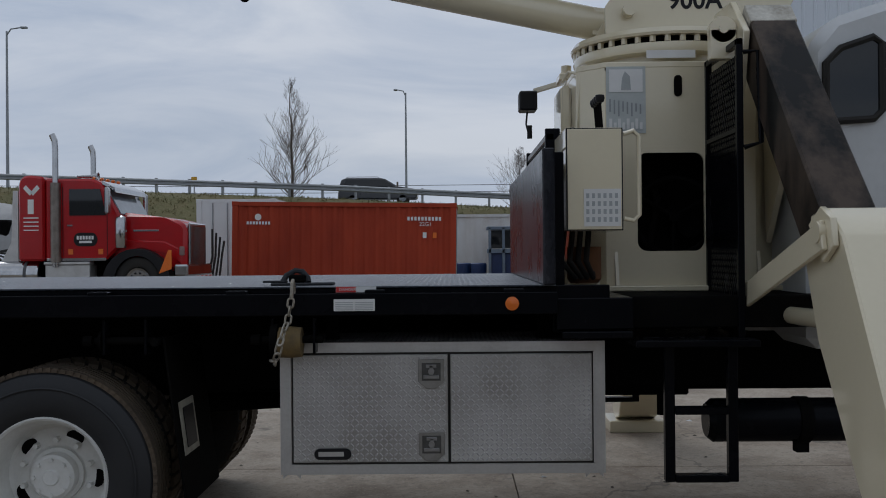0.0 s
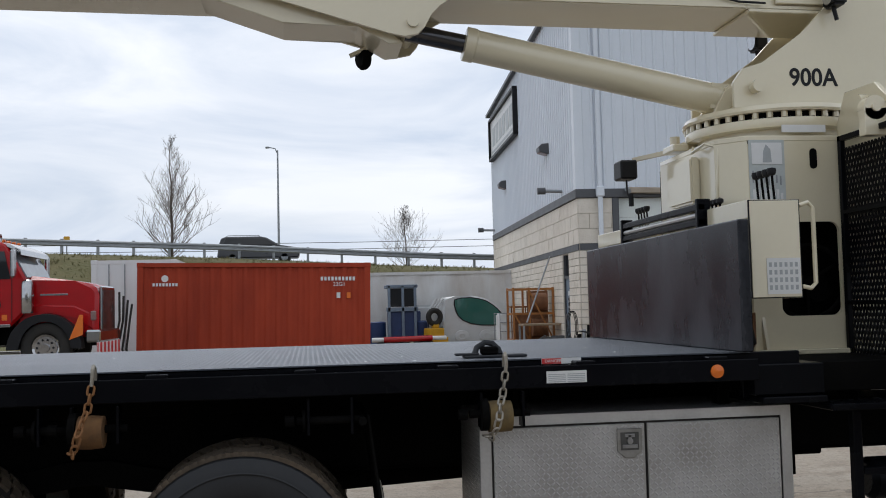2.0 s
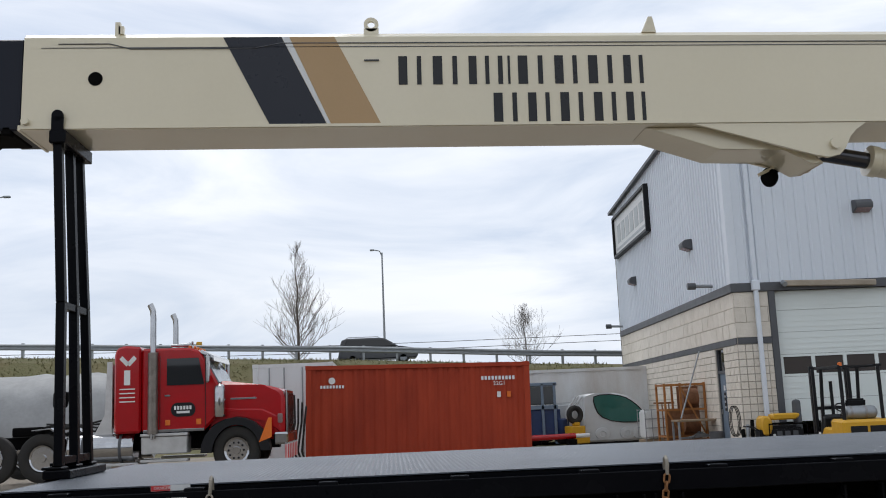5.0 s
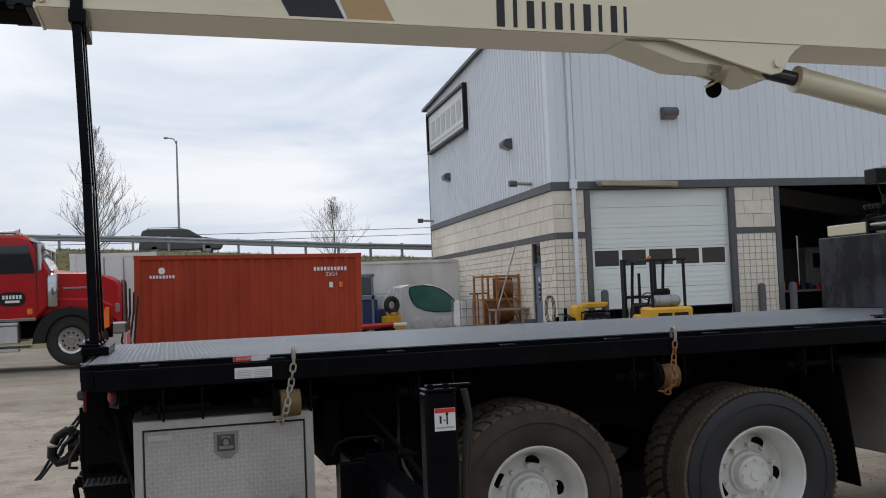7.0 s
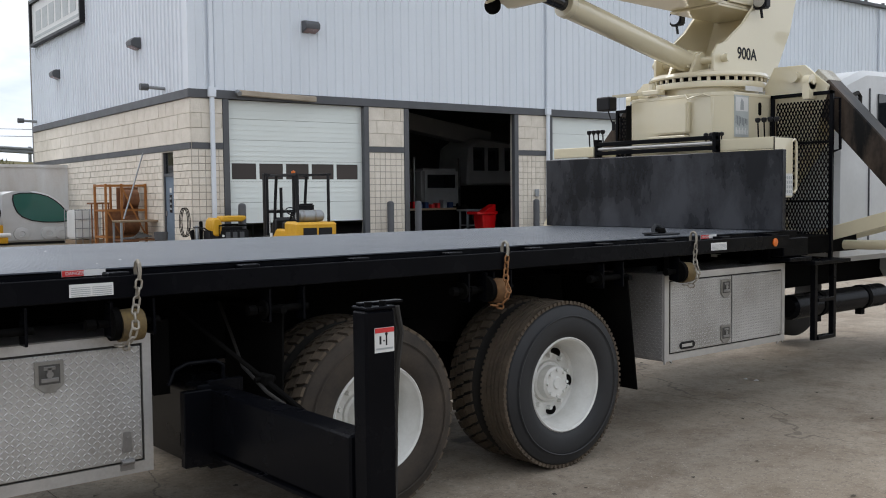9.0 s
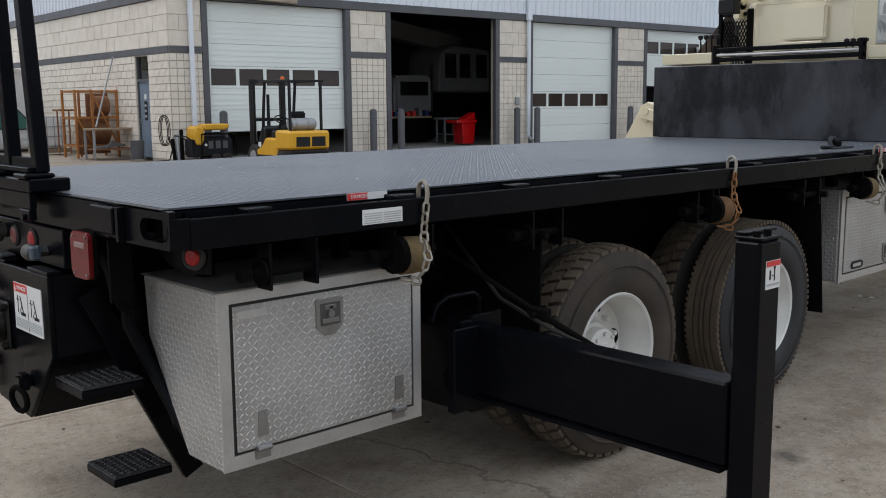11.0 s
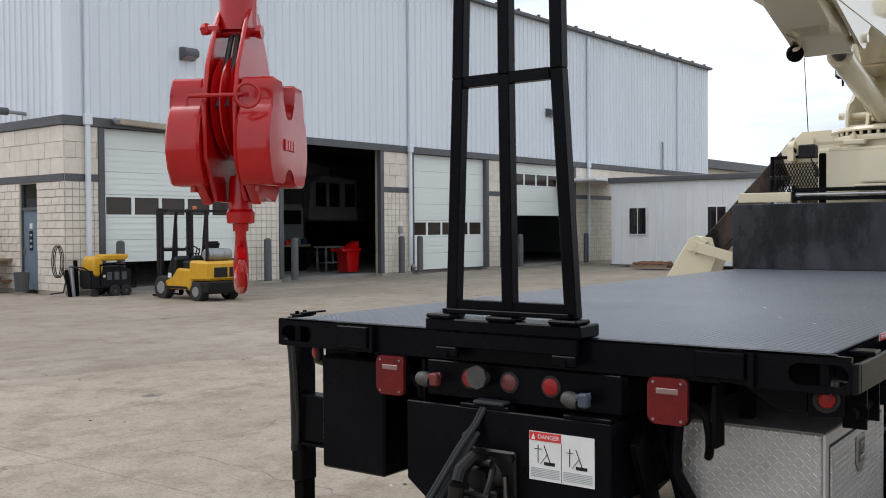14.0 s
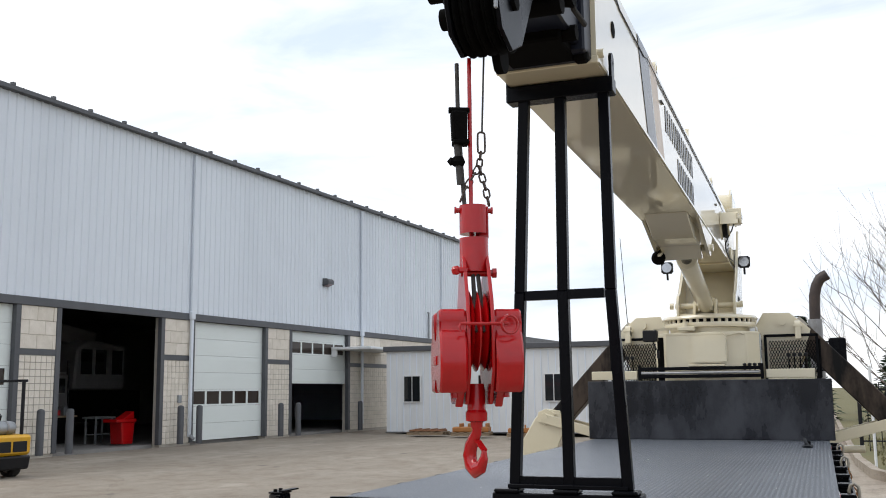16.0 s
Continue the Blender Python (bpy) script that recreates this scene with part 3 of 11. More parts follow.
def make_walls():
    # front wall: the piers between the doors, the length past the last door
    bm = B()
    edges = [0.0] + [e for d in DOORS for e in d] + [BLEN]
    for a, b in zip(edges[0::2], edges[1::2]):
        box(bm, a, b, 0.0, 0.3, FLOOR - 0.3, BAND)
    front = struct("wall_front", bm, MORTAR, "tan block wall of a workshop with garage doors", BM)
    bm = B()
    box(bm, 0.0, 0.3, 0.3, 1.35, FLOOR - 0.3, BAND)
    box(bm, 0.0, 0.3, 2.20, BDEP, FLOOR - 0.3, BAND)
    box(bm, 0.0, 0.3, 1.35, 2.20, 2.95, BAND)
    side = struct("wall_side", bm, MORTAR, "tan block side wall of a workshop", BM)
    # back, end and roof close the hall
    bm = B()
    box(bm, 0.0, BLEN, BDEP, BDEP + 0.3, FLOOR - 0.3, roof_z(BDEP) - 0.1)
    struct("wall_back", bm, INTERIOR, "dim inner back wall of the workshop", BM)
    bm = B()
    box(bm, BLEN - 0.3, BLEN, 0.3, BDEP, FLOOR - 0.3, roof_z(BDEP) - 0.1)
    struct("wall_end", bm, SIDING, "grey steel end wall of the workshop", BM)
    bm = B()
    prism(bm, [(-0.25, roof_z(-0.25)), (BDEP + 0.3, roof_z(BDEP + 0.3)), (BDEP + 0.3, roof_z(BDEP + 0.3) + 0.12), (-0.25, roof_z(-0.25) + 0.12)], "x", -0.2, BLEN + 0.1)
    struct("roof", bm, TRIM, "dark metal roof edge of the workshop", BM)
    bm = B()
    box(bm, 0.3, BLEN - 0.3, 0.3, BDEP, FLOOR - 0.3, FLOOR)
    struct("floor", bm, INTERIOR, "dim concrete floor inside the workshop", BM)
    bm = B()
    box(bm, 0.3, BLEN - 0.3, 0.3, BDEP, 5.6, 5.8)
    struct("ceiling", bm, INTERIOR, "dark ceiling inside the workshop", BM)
    # ribbed siding, front and side
    bm = B()

    def ribbed(bm, s0, s1, zlo, zhi, d, along):
        pitch, n = 0.30, 0
        prof = [(0, 0), (0.10, 0), (0.125, -0.035), (0.175, -0.035), (0.20, 0)]
        pts = []
        s = s0
        while s < s1:
            pts += [(s + a, o) for a, o in prof if s + a <= s1]
            s += pitch
        pts.append((s1, 0))
        lo = [bm.verts.new((p, d + o, zlo) if along == "x" else (d + o, p, zlo)) for p, o in pts]
        hi = [bm.verts.new((p, d + o, zhi(p)) if along == "x" else (d + o, p, zhi(p))) for p, o in pts]
        for i in range(len(pts) - 1):
            bm.faces.new((lo[i], lo[i + 1], hi[i + 1], hi[i]))

    ribbed(bm, 0.0, BLEN, BAND + 0.22, lambda p: roof_z(0), -0.02, "x")
    box(bm, 0.0, BLEN, 0.02, 0.1, BAND + 0.22, roof_z(0))
    struct("siding_front", bm, SIDING, "pale grey ribbed steel siding", BM, smooth=0)
    bm = B()
    ribbed(bm, 0.05, BDEP, BAND + 0.22, lambda p: roof_z(p), -0.02, "y")
    prism(bm, [(0.05, BAND + 0.22), (BDEP, BAND + 0.22), (BDEP, roof_z(BDEP)), (0.05, roof_z(0.05))], "x", 0.02, 0.1)
    struct("siding_side", bm, SIDING, "pale grey ribbed steel siding", BM, smooth=0)
    # bands, corner trim and door surrounds
    bm = B()
    box(bm, -0.07, BLEN, -0.07, -0.002, BAND, BAND + 0.24, 0.01)
    box(bm, -0.07, -0.002, -0.002, BDEP, BAND, BAND + 0.24, 0.01)
    for a, b in zip(edges[0::2], edges[1::2]):
        box(bm, a + 0.02, b - 0.02, -0.035, -0.002, LEDGE0, LEDGE1)
    box(bm, -0.035, -0.002, 0.0, BDEP, LEDGE0, LEDGE1)
    for a, b in DOORS:
        for s in (a, b):
            box(bm, s - 0.09, s + 0.09, -0.05, 0.12, FLOOR, BAND - 0.002, 0.01)
    struct("trim", bm, TRIM, "dark grey bands and steel door surrounds", BM)
    bm = B()
    box(bm, -0.06, 0.16, -0.06, -0.02, BAND + 0.24, roof_z(0))
    box(bm, -0.06, -0.02, -0.02, 0.16, BAND + 0.24, roof_z(0) - 0.02)
    struct("corner_trim", bm, SIDING, "pale grey corner flashing", BM)
    return front, side


WALL_FRONT, WALL_SIDE = make_walls()


def garage_door(s0, s1, zlo, ztop, win, parent_name="garage_door", drop=0.0):
    """Sectional door: its sections, and one of them with five panes."""
    door = thing("garage_door", BM @ Matrix.Translation((s0, 0.14, 0)), "white sectional garage door with a row of dark windows", "garage door", "workshop doors")
    w = s1 - s0
    z = zlo
    h = 0.60
    while z < ztop - 0.05:
        t = min(z + h, ztop)
        bm = B()
        if win[0] - 0.02 < z + h / 2 < win[1] + 0.02:
            gap = 0.10
            pw = (w - 0.25 - gap * 6) / 5
            a = 0.125 + gap
            box(bm, 0.02, a, 0, 0.05, z + 0.004, t - 0.004)
            for i in range(5):
                x0 = a + i * (pw + gap)
                box(bm, x0, x0 + pw, 0, 0.05, z + 0.004, z + 0.07)
                box(bm, x0, x0 + pw, 0, 0.05, t - 0.07, t - 0.004)
                box(bm, x0 + pw, x0 + pw + gap if i < 4 else w - 0.02, 0, 0.05, z + 0.004, t - 0.004)
                g = B()
                box(g, x0 - 0.005, x0 + pw + 0.005, 0.02, 0.03, z + 0.06, t - 0.06)
                part("pane", g, PANE, door, "dark window pane")
        else:
            box(bm, 0.02, w - 0.02, 0.0, 0.05, z + 0.004, t - 0.004)
            for k in (0.25, 0.5, 0.75):
                zz = z + (t - z) * k
                box(bm, 0.02, w - 0.02, -0.008, 0.0, zz - 0.02, zz + 0.02)
        part("section", bm, DOORW, door)
        z = t
    return door


garage_door(*DOORS[0], 0.87, BAND, (2.07, 2.67))
garage_door(*DOORS[2], FLOOR + 0.03, BAND, (1.40, 2.00))
garage_door(*DOORS[3], 2.22, BAND, (3.42, 4.02))


def man_door():
    d = thing("door_1", BM, "blue-grey steel side door with a dark transom", "door", kind="structure")
    bm = B()
    box(bm, 0.06, 0.11, 1.37, 2.18, FLOOR, 2.26)
    part("leaf", bm, BLUEDOOR, d)
    bm = B()
    box(bm, 0.08, 0.10, 1.37, 2.18, 2.34, 2.93)
    part("transom", bm, DARKGLASS, d)
    bm = B()
    for y in (1.35, 2.16):
        box(bm, 0.02, 0.14, y, y + 0.04, FLOOR, 2.95)
    box(bm, 0.02, 0.14, 1.39, 2.16, 2.26, 2.34)
    part("door_frame", bm, TRIM, d)
    bm = B()
    box(bm, 0.03, 0.06, 2.08, 2.14, 1.10, 1.25, 0.005)
    part("door_handle", bm, STEEL, d)
    bm = B()
    box(bm, 0.05, 0.058, 1.70, 1.84, 1.78, 1.92)
    part("notice", bm, PAPER, d)
    bm = B()
    box(bm, 0.05, 0.058, 1.68, 1.86, 1.20, 1.72)
    part("sign_plate", bm, INK, d, "dark upright sign with pale marks")
    for k in range(3):
        bm = B()
        box(bm, 0.044, 0.0495, 1.71, 1.83, 1.28 + 0.15 * k, 1.34 + 0.15 * k)
        part("sign_bar", bm, DECALGREY, d)



man_door()


def wall_lamp(s, d, z, face):
    m = BM @ Matrix.Translation((s, d, z)) @ (Matrix.Identity(4) if face == "front" else pose(0, 0, 0, 0, 0, -90))
    lamp = thing("wall_lamp", m, "dark bronze wall floodlight fixed to the siding", "wall lamp", "wall lamps")
    bm = B()
    prism(bm, [(-0.32, 0.04), (-0.30, -0.10), (0.0, -0.20), (0.0, 0.16), (-0.22, 0.14)], "x", -0.24, 0.24, 0.015)
    part("housing", bm, TRIM, lamp)
    bm = B()
    prism(bm, [(-0.30, -0.105), (-0.05, -0.185), (-0.05, -0.195), (-0.30, -0.115)], "x", -0.2, 0.2)
    part("lens", bm, LENSCLR, lamp)


wall_lamp(3.72, -0.02, 6.66, "front")
wall_lamp(22.4, -0.02, 6.64, "front")
wall_lamp(-0.02, 3.95, 6.38, "side")
wall_lamp(-0.02, 12.8, 6.38, "side")


def side_arm(d, z):
    arm = thing("vent_pipe", BM @ Matrix.Translation((0, d, z)), "dark pipe stub with a cap sticking out of the wall", "pipe")
    bm = B()
    cyl(bm, (0.0, 0, 0), (-0.62, 0, 0.02), 0.05, 12)
    part("pipe", bm, GALV, arm)
    bm = B()
    cyl(bm, (-0.55, 0, 0.02), (-0.78, 0, 0.02), 0.10, 12)
    part("cap", bm, TRIM, arm)


side_arm(1.75, 4.79)


def front_stack():
    v = thing("vent_stack", BM @ Matrix.Translation((33.0, -0.12, 4.62)), "thin grey vent pipe with an elbow on the siding", "pipe")
    bm = B()
    tube(bm, [(0, 0.1, 0.0), (0, 0, 0.0), (0, 0, 1.2), (-0.1, -0.05, 1.36), (-0.22, -0.06, 1.38)], 0.05, 8)
    part("pipe", bm, GALV, v)


front_stack()
side_arm(16.2, 4.81)


def roof_screws():
    """Dark clips along the eave."""
    e = thing("eave_clips", BM, "row of small dark clips along the roof edge", "roof clips", kind="structure")
    src = B()
    box(src, -0.05, 0.05, -0.06, 0.06, 0.0, 0.09)
    src = link_mesh("clip", src, TRIM)
    k = 0
    while 0.4 + 1.5 * k < BLEN:
        o = new("clip", src)
        o.parent = e
        o.location = (0.4 + 1.5 * k, -0.2, roof_z(-0.2) + 0.115)
        k += 1


roof_screws()


def downspout(s, z1, z0=0.0, hopper=True):
    ds = thing("downspout", BM @ Matrix.Translation((s, 0, 0)), "pale grey rain pipe down the wall", "downspout", "rain pipes")
    bm = B()
    box(bm, -0.06, 0.06, -0.17, -0.07, z0, z1, 0.015)
    part("pipe", bm, SIDING, ds)
    if hopper:
        bm = B()
        box(bm, -0.11, 0.11, -0.2, -0.065, BAND + 0.02, BAND + 0.30, 0.02)
        part("hopper", bm, SIDING, ds)


downspout(0.59, 10.32, FLOOR + 0.2)
downspout(13.2, 10.32, FLOOR + 0.2)
downspout(25.6, 10.32, FLOOR + 0.2)
downspout(34.8, 10.32, BAND + 0.3, False)


def sign():
    sg = thing("wall_sign", BM, "white wall sign with plain grey bars in a black frame", "sign")
    y0, y1, z0, z1 = 9.31, 16.03, 7.91, 9.48
    bm = B()
    box(bm, -0.14, -0.05, y0, y1, z0, z1)
    part("panel", bm, PAPER, sg)
    bm = B()
    for a, b, c, d in ((y0 - 0.1, y1 + 0.1, z0 - 0.12, z0), (y0 - 0.1, y1 + 0.1, z1, z1 + 0.12), (y0 - 0.12, y0, z0, z1), (y1, y1 + 0.12, z0, z1)):
        box(bm, -0.24, -0.04, a, b, c, d, 0.01)
    part("sign_frame", bm, INK, sg)
    for i in range(6):
        bm = B()
        a = y1 - 0.62 - i * 0.95
        box(bm, -0.150, -0.142, a - 0.70, a, z0 + 0.42, z1 - 0.36)
        part("bar", bm, DECALGREY, sg, "plain grey bar")
    bm = B()
    box(bm, -0.150, -0.142, y0 + 0.35, y1 - 0.35, z0 + 0.16, z0 + 0.26)
    part("bar", bm, DECALGREY, sg, "plain grey bar")


sign()


def timber_guard():
    g = thing("header_guard", BM, "weathered metal guard strip above a garage door", "guard")
    bm = B()
    beam(bm, (1.35, -0.16, 4.58), (3.85, -0.16, 4.51), 0.14, 0.16, 0.02)
    part("strip", bm, mat("weathered_guard", (0.45, 0.38, 0.30), (0.24, 0.20, 0.15), 0.8, scale=6, fine=30, bump=0.2, streak=(0.3, 1, 1)), g)
    bm = B()
    cyl(bm, (1.32, -0.2, 4.60), (1.32, -0.36, 4.53), 0.07, 12)
    part("cap", bm, GALV, g)


timber_guard()


def bollard(s, d, h=1.28):
    b = thing("bollard", BM @ Matrix.Translation((s, d, FLOOR)), "dark grey steel bollard with a domed top", "bollard", "bollards by the doors")
    bm = B()
    lathe(bm, [(0.11, 0), (0.11, h - 0.08), (0.10, h - 0.03), (0.06, h), (0.0, h + 0.012)], (0, 0, 0), (0, 0, 1), 16)
    part("post", bm, TRIM, b)


for s_, d_ in ((1.25, -0.5), (6.3, -0.4), (7.25, -0.55), (12.4, -0.38), (13.25, -0.5), (18.15, -0.6), (19.1, -0.8), (24.1, -0.85)):
    bollard(s_, d_)


# ---- containers, trailers and the road behind ----
def container(name, m, L_, W, H, material, label, doors_end=False, rib=0.278):
    c = thing(name, m, label, "container")
    bm = B()
    for x in (0.08, L_ - 0.08):
        for y in (0.08, W - 0.08):
            box(bm, x - 0.08, x + 0.08, y - 0.08, y + 0.08, 0, H, 0.01)
    for y in (0.06, W - 0.06):
        box(bm, 0.16, L_ - 0.16, y - 0.055, y + 0.055, H - 0.11, H - 0.002)
        box(bm, 0.16, L_ - 0.16, y - 0.055, y + 0.055, 0.02, 0.17)
    for x in (0.07, L_ - 0.07):
        box(bm, x - 0.05, x + 0.05, 0.16, W - 0.16, H - 0.11, H - 0.002)
        box(bm, x - 0.05, x + 0.05, 0.16, W - 0.16, 0.02, 0.17)
    part("frame", bm, material, c)
    n = int((L_ - 0.32) / rib)
    for y, s in ((0.045, 1), (W - 0.045, -1)):
        bm = B()
        pts = []
        for i in range(n):
            a = 0.16 + i * (L_ - 0.32) / n
            p = (L_ - 0.32) / n
            pts += [(a, 0), (a + 0.27 * p, 0), (a + 0.5 * p, s * 0.036), (a + 0.77 * p, s * 0.036)]
        pts.append((L_ - 0.16, 0))
        lo = [bm.verts.new((x, y + o, 0.16)) for x, o in pts]
        hi = [bm.verts.new((x, y + o, H - 0.10)) for x, o in pts]
        for i in range(len(pts) - 1):
            bm.faces.new((lo[i], lo[i + 1], hi[i + 1], hi[i]))
        part("side_panel", bm, material, c, smooth=0)
    bm = B()
    box(bm, 0.1, L_ - 0.1, 0.1, W - 0.1, H - 0.06, H - 0.03)
    part("roof_panel", bm, material, c)
    bm = B()
    box(bm, 0.03, 0.08, 0.16, W - 0.16, 0.17, H - 0.11)
    part("end_wall", bm, material, c)
    bm = B()
    box(bm, L_ - 0.08, L_ - 0.03, 0.16, W - 0.16, 0.17, H - 0.11)
    part("end_door", bm, material, c)
    for y in (0.5, 0.95, 1.5, 1.95):
        bm = B()
        cyl(bm, (L_ - 0.01, y, 0.12), (L_ - 0.01, y, H - 0.12), 0.018, 8)
        part("lock_rod", bm, GALV, c)
    for x in (0.08, L_ - 0.08):
        for y in (0.08, W - 0.08):
            for z in (0.055, H - 0.055):
                bm = B()
                box(bm, x - 0.09, x + 0.09, y - 0.09, y + 0.09, z - 0.06, z + 0.06, 0.008)
                part("corner_casting", bm, material, c)
    return c


ORC = container("shipping_container", pose(-0.49, 22.05, 0.29, 0, 1.0, -0.8), 6.058, 2.438, 2.591, ORANGE,
                "weathered orange steel shipping container with white markings")


def container_marks():
    bm = B()
    lathe(bm, [(0.09, 0.0), (0.09, 0.006)], (0.70, 0.036, 2.18), (0, -1, 0), 20)
    part("emblem", bm, PAPER, ORC, "round white emblem")
    for i in range(8):
        bm = B()
        x = 0.39 + i * 0.083
        box(bm, x, x + 0.055, 0.030, 0.038, 1.98, 2.06)
        part("bar", bm, PAPER, ORC, "plain white bar")
    for i in range(10):
        bm = B()
        x = 4.74 + i * 0.094
        box(bm, x, x + 0.062, 0.030, 0.038, 2.12, 2.22)
        part("bar", bm, PAPER, ORC, "plain white bar")
    text_mesh("22G1", 0.15, on_side(5.23, 0.034, 2.02), "type_code", PAPER, ORC, 0.003)
    for x in (5.21, 5.48):
        bm = B()
        box(bm, x - 0.05, x + 0.05, 0.030, 0.038, 1.65, 1.80)
        part("sticker", bm, PAPER if x < 5.3 else AMBER, ORC)


container_marks()
container("storage_container", pose(-2.35, 31.6, 0.30, 0, 0, -90), 6.0, 2.438, 2.85, WHITE, "white steel storage container behind the orange one")
container("storage_trailer", pose(2.2, 33.6, 0.2, 0, 0, -1), 12.2, 2.5, 2.72, mat("stained_white", (0.72, 0.73, 0.73), (0.50, 0.45, 0.40), 0.55, scale=1.1, fine=25, bump=0.05, streak=(1, 1, 0.25), gain=2.0), "long white storage trailer with rust stains", rib=1.22)


def guardrail():
    g = thing("guardrail", None, "galvanised road guardrail on short posts along the bank", "guardrail", kind="structure")
    prof = [(0, 0.0), (-0.05, 0.04), (-0.05, 0.10), (0.0, 0.14), (0.0, 0.17), (-0.05, 0.21), (-0.05, 0.27), (0, 0.31)]
    bm = B()
    rows = []
    for x in range(-70, 61, 10):
        z = height(x, 46.2) + 0.42
        rows.append([bm.verts.new((x, 46.0 + o, z + h)) for o, h in prof] + [bm.verts.new((x, 46.03 + o, z + h)) for o, h in reversed(prof)])
    for a, b in zip(rows, rows[1:]):
        k = len(a)
        for i in range(k):
            bm.faces.new((a[i], a[(i + 1) % k], b[(i + 1) % k], b[i]))
    part("rail", bm, GALV, g)
    x = -70.0
    src = None
    while x < 60:
        if src is None:
            bm = B()
            box(bm, -0.06, 0.06, 0.04, 0.2, -0.4, 0.78)
            src = link_mesh("post", bm, GALV)
        p = new("post", src)
        p.parent = g
        p.location = (x, 46.0, height(x, 46.2))
        x += 1.72


guardrail()


def roadside_marker():
    m = thing("roadside_marker", pose(-7.9, 46.35, height(-7.9, 46.35) - 0.05), "small yellow marker box on a post by the guardrail", "marker")
    top = 5.48 - m.location.z
    P("box", YELLOW, m, lambda b: box(b, -0.14, 0.14, -0.08, 0.08, top - 0.33, top, 0.02, 2), "faded yellow box")
    P("post", GALV, m, lambda b: cyl(b, (0, 0, 0), (0, 0, top - 0.331), 0.03, 8))


def street_lamp(x, y, z0, h, arm):
    l = thing("street_lamp", pose(x, y, z0), "tall thin grey highway lamp post", "street lamp")
    bm = B()
    cyl(bm, (0, 0, 0), (0, 0, h), 0.13, 10, 0.07)
    part("pole", bm, GALV, l)
    bm = B()
    tube(bm, [(0, 0, h - 0.3), (arm * 0.3, 0, h + 0.15), (arm, 0, h + 0.25)], 0.05, 8)
    part("arm", bm, GALV, l)
    bm = B()
    box(bm, min(arm, arm * 1.5), max(arm, arm * 1.5), -0.14, 0.14, h + 0.17, h + 0.32, 0.04)
    part("lamp_head", bm, GALV, l)


street_lamp(1.5, 81, 2.5, 12.9, -0.7)
street_lamp(-26.6, 66, 4.5, 13.2, 1.0)


def bare_tree(x, y, z, H, spread, seed, name="bare_tree", lean=1.0, depth=4):
    t = thing(name, pose(x, y, z), "leafless tree with fine upright twigs", "tree", "bare trees")
    rnd = random.Random(seed)
    trunk, limbs = B(), B()
    pts = [Vector((0, 0, -0.2))]
    for i in range(1, 9):
        pts.append(Vector((rnd.uniform(-0.06, 0.06) * i * 0.3, rnd.uniform(-0.06, 0.06) * i * 0.3, H * i / 8)))
    tube(trunk, pts, H * 0.014, 7, taper=0.010)

    def grow(p, d, L, r, lev):
        q = [p]
        dd = d.copy()
        for i in range(3):
            dd = (dd + Vector((rnd.uniform(-0.22, 0.22), rnd.uniform(-0.22, 0.22), rnd.uniform(0.0, 0.22)))).normalized()
            q.append(q[-1] + dd * L / 3)
        tube(limbs, q, r, 5 if lev < 2 else 3, taper=max(r * 0.45, 0.0045))
        if lev < depth:
            for k in range(rnd.randint(3, 5)):
                a = rnd.uniform(0.25, 1.0)
                o = q[0].lerp(q[-1], a)
                n = (dd + Vector((rnd.uniform(-0.9, 0.9), rnd.uniform(-0.9, 0.9), rnd.uniform(-0.25, 0.7)))).normalized()
                grow(o, n, L * rnd.uniform(0.4, 0.65), r * 0.5, lev + 1)

    for k in range(int(40 + H * 4)):
        f = rnd.uniform(0.07, 0.97)
        p = pts[0].lerp(pts[-1], f)
        a = rnd.uniform(0, 6.28)
        d = Vector((math.cos(a), math.sin(a), 0.62 + f * 1.0)).normalized()
        grow(p, d, spread * (1.12 - f) * rnd.uniform(0.7, 1.2), H * 0.0038 * (1.15 - f), 2)
    part("trunk", trunk, BARK, t)
    part("crown", limbs, BARK, t, smooth=0)


bare_tree(-2.9, 46.9, 3.9, 6.6, 2.2, 11)
bare_tree(9.1, 47.2, 3.4, 3.3, 1.7, 23)


def utility():
    p = thing("utility_pole", pose(-0.9, 110, 2.5), "thin far wooden utility pole", "pole")
    bm = B()
    cyl(bm, (0, 0, 0), (0, 0, 7.2), 0.14, 8, 0.11)
    part("pole", bm, BARK, p)
    for x in (-71, 150):
        copy_thing(p, pose(x, 112, 3.2))
    w = thing("power_line", None, "thin far power lines sagging between poles", "cable")
    for k, z in enumerate((8.6, 9.4)):
        bm = B()
        tube(bm, [(-70 + 20 * i, 112, z + 0.9 * ((i - 3.45) / 3.5) ** 2) for i in range(12)], 0.035, 4)
        part("wire", bm, TRIM, w)


utility()


# ---- the flatbed truck ----
DZ = 1.32      # deck height
DW = 2.44      # deck width
DL = 5.90      # deck length to the bulkhead

TRUCK = thing("flatbed_truck", None, "black flatbed truck with a steel deck and white cab", "truck")


def P(name, material, parent, fn, label="", smooth=30):
    """A part whose mesh is filled in by fn(bm)."""
    bm = B()
    fn(bm)
    return part(name, bm, material, parent, label, smooth)


def clone(ob, parent, m):
    """A copy of a part and its sub-parts under a parent, at the local pose m."""
    c = ob.copy()
    scene.collection.objects.link(c)
    c.parent = parent
    c.matrix_parent_inverse = Matrix.Identity(4)
    c.matrix_basis = m
    for k in ob.children:
        d = k.copy()
        scene.collection.objects.link(d)
        d.parent = c
    return c


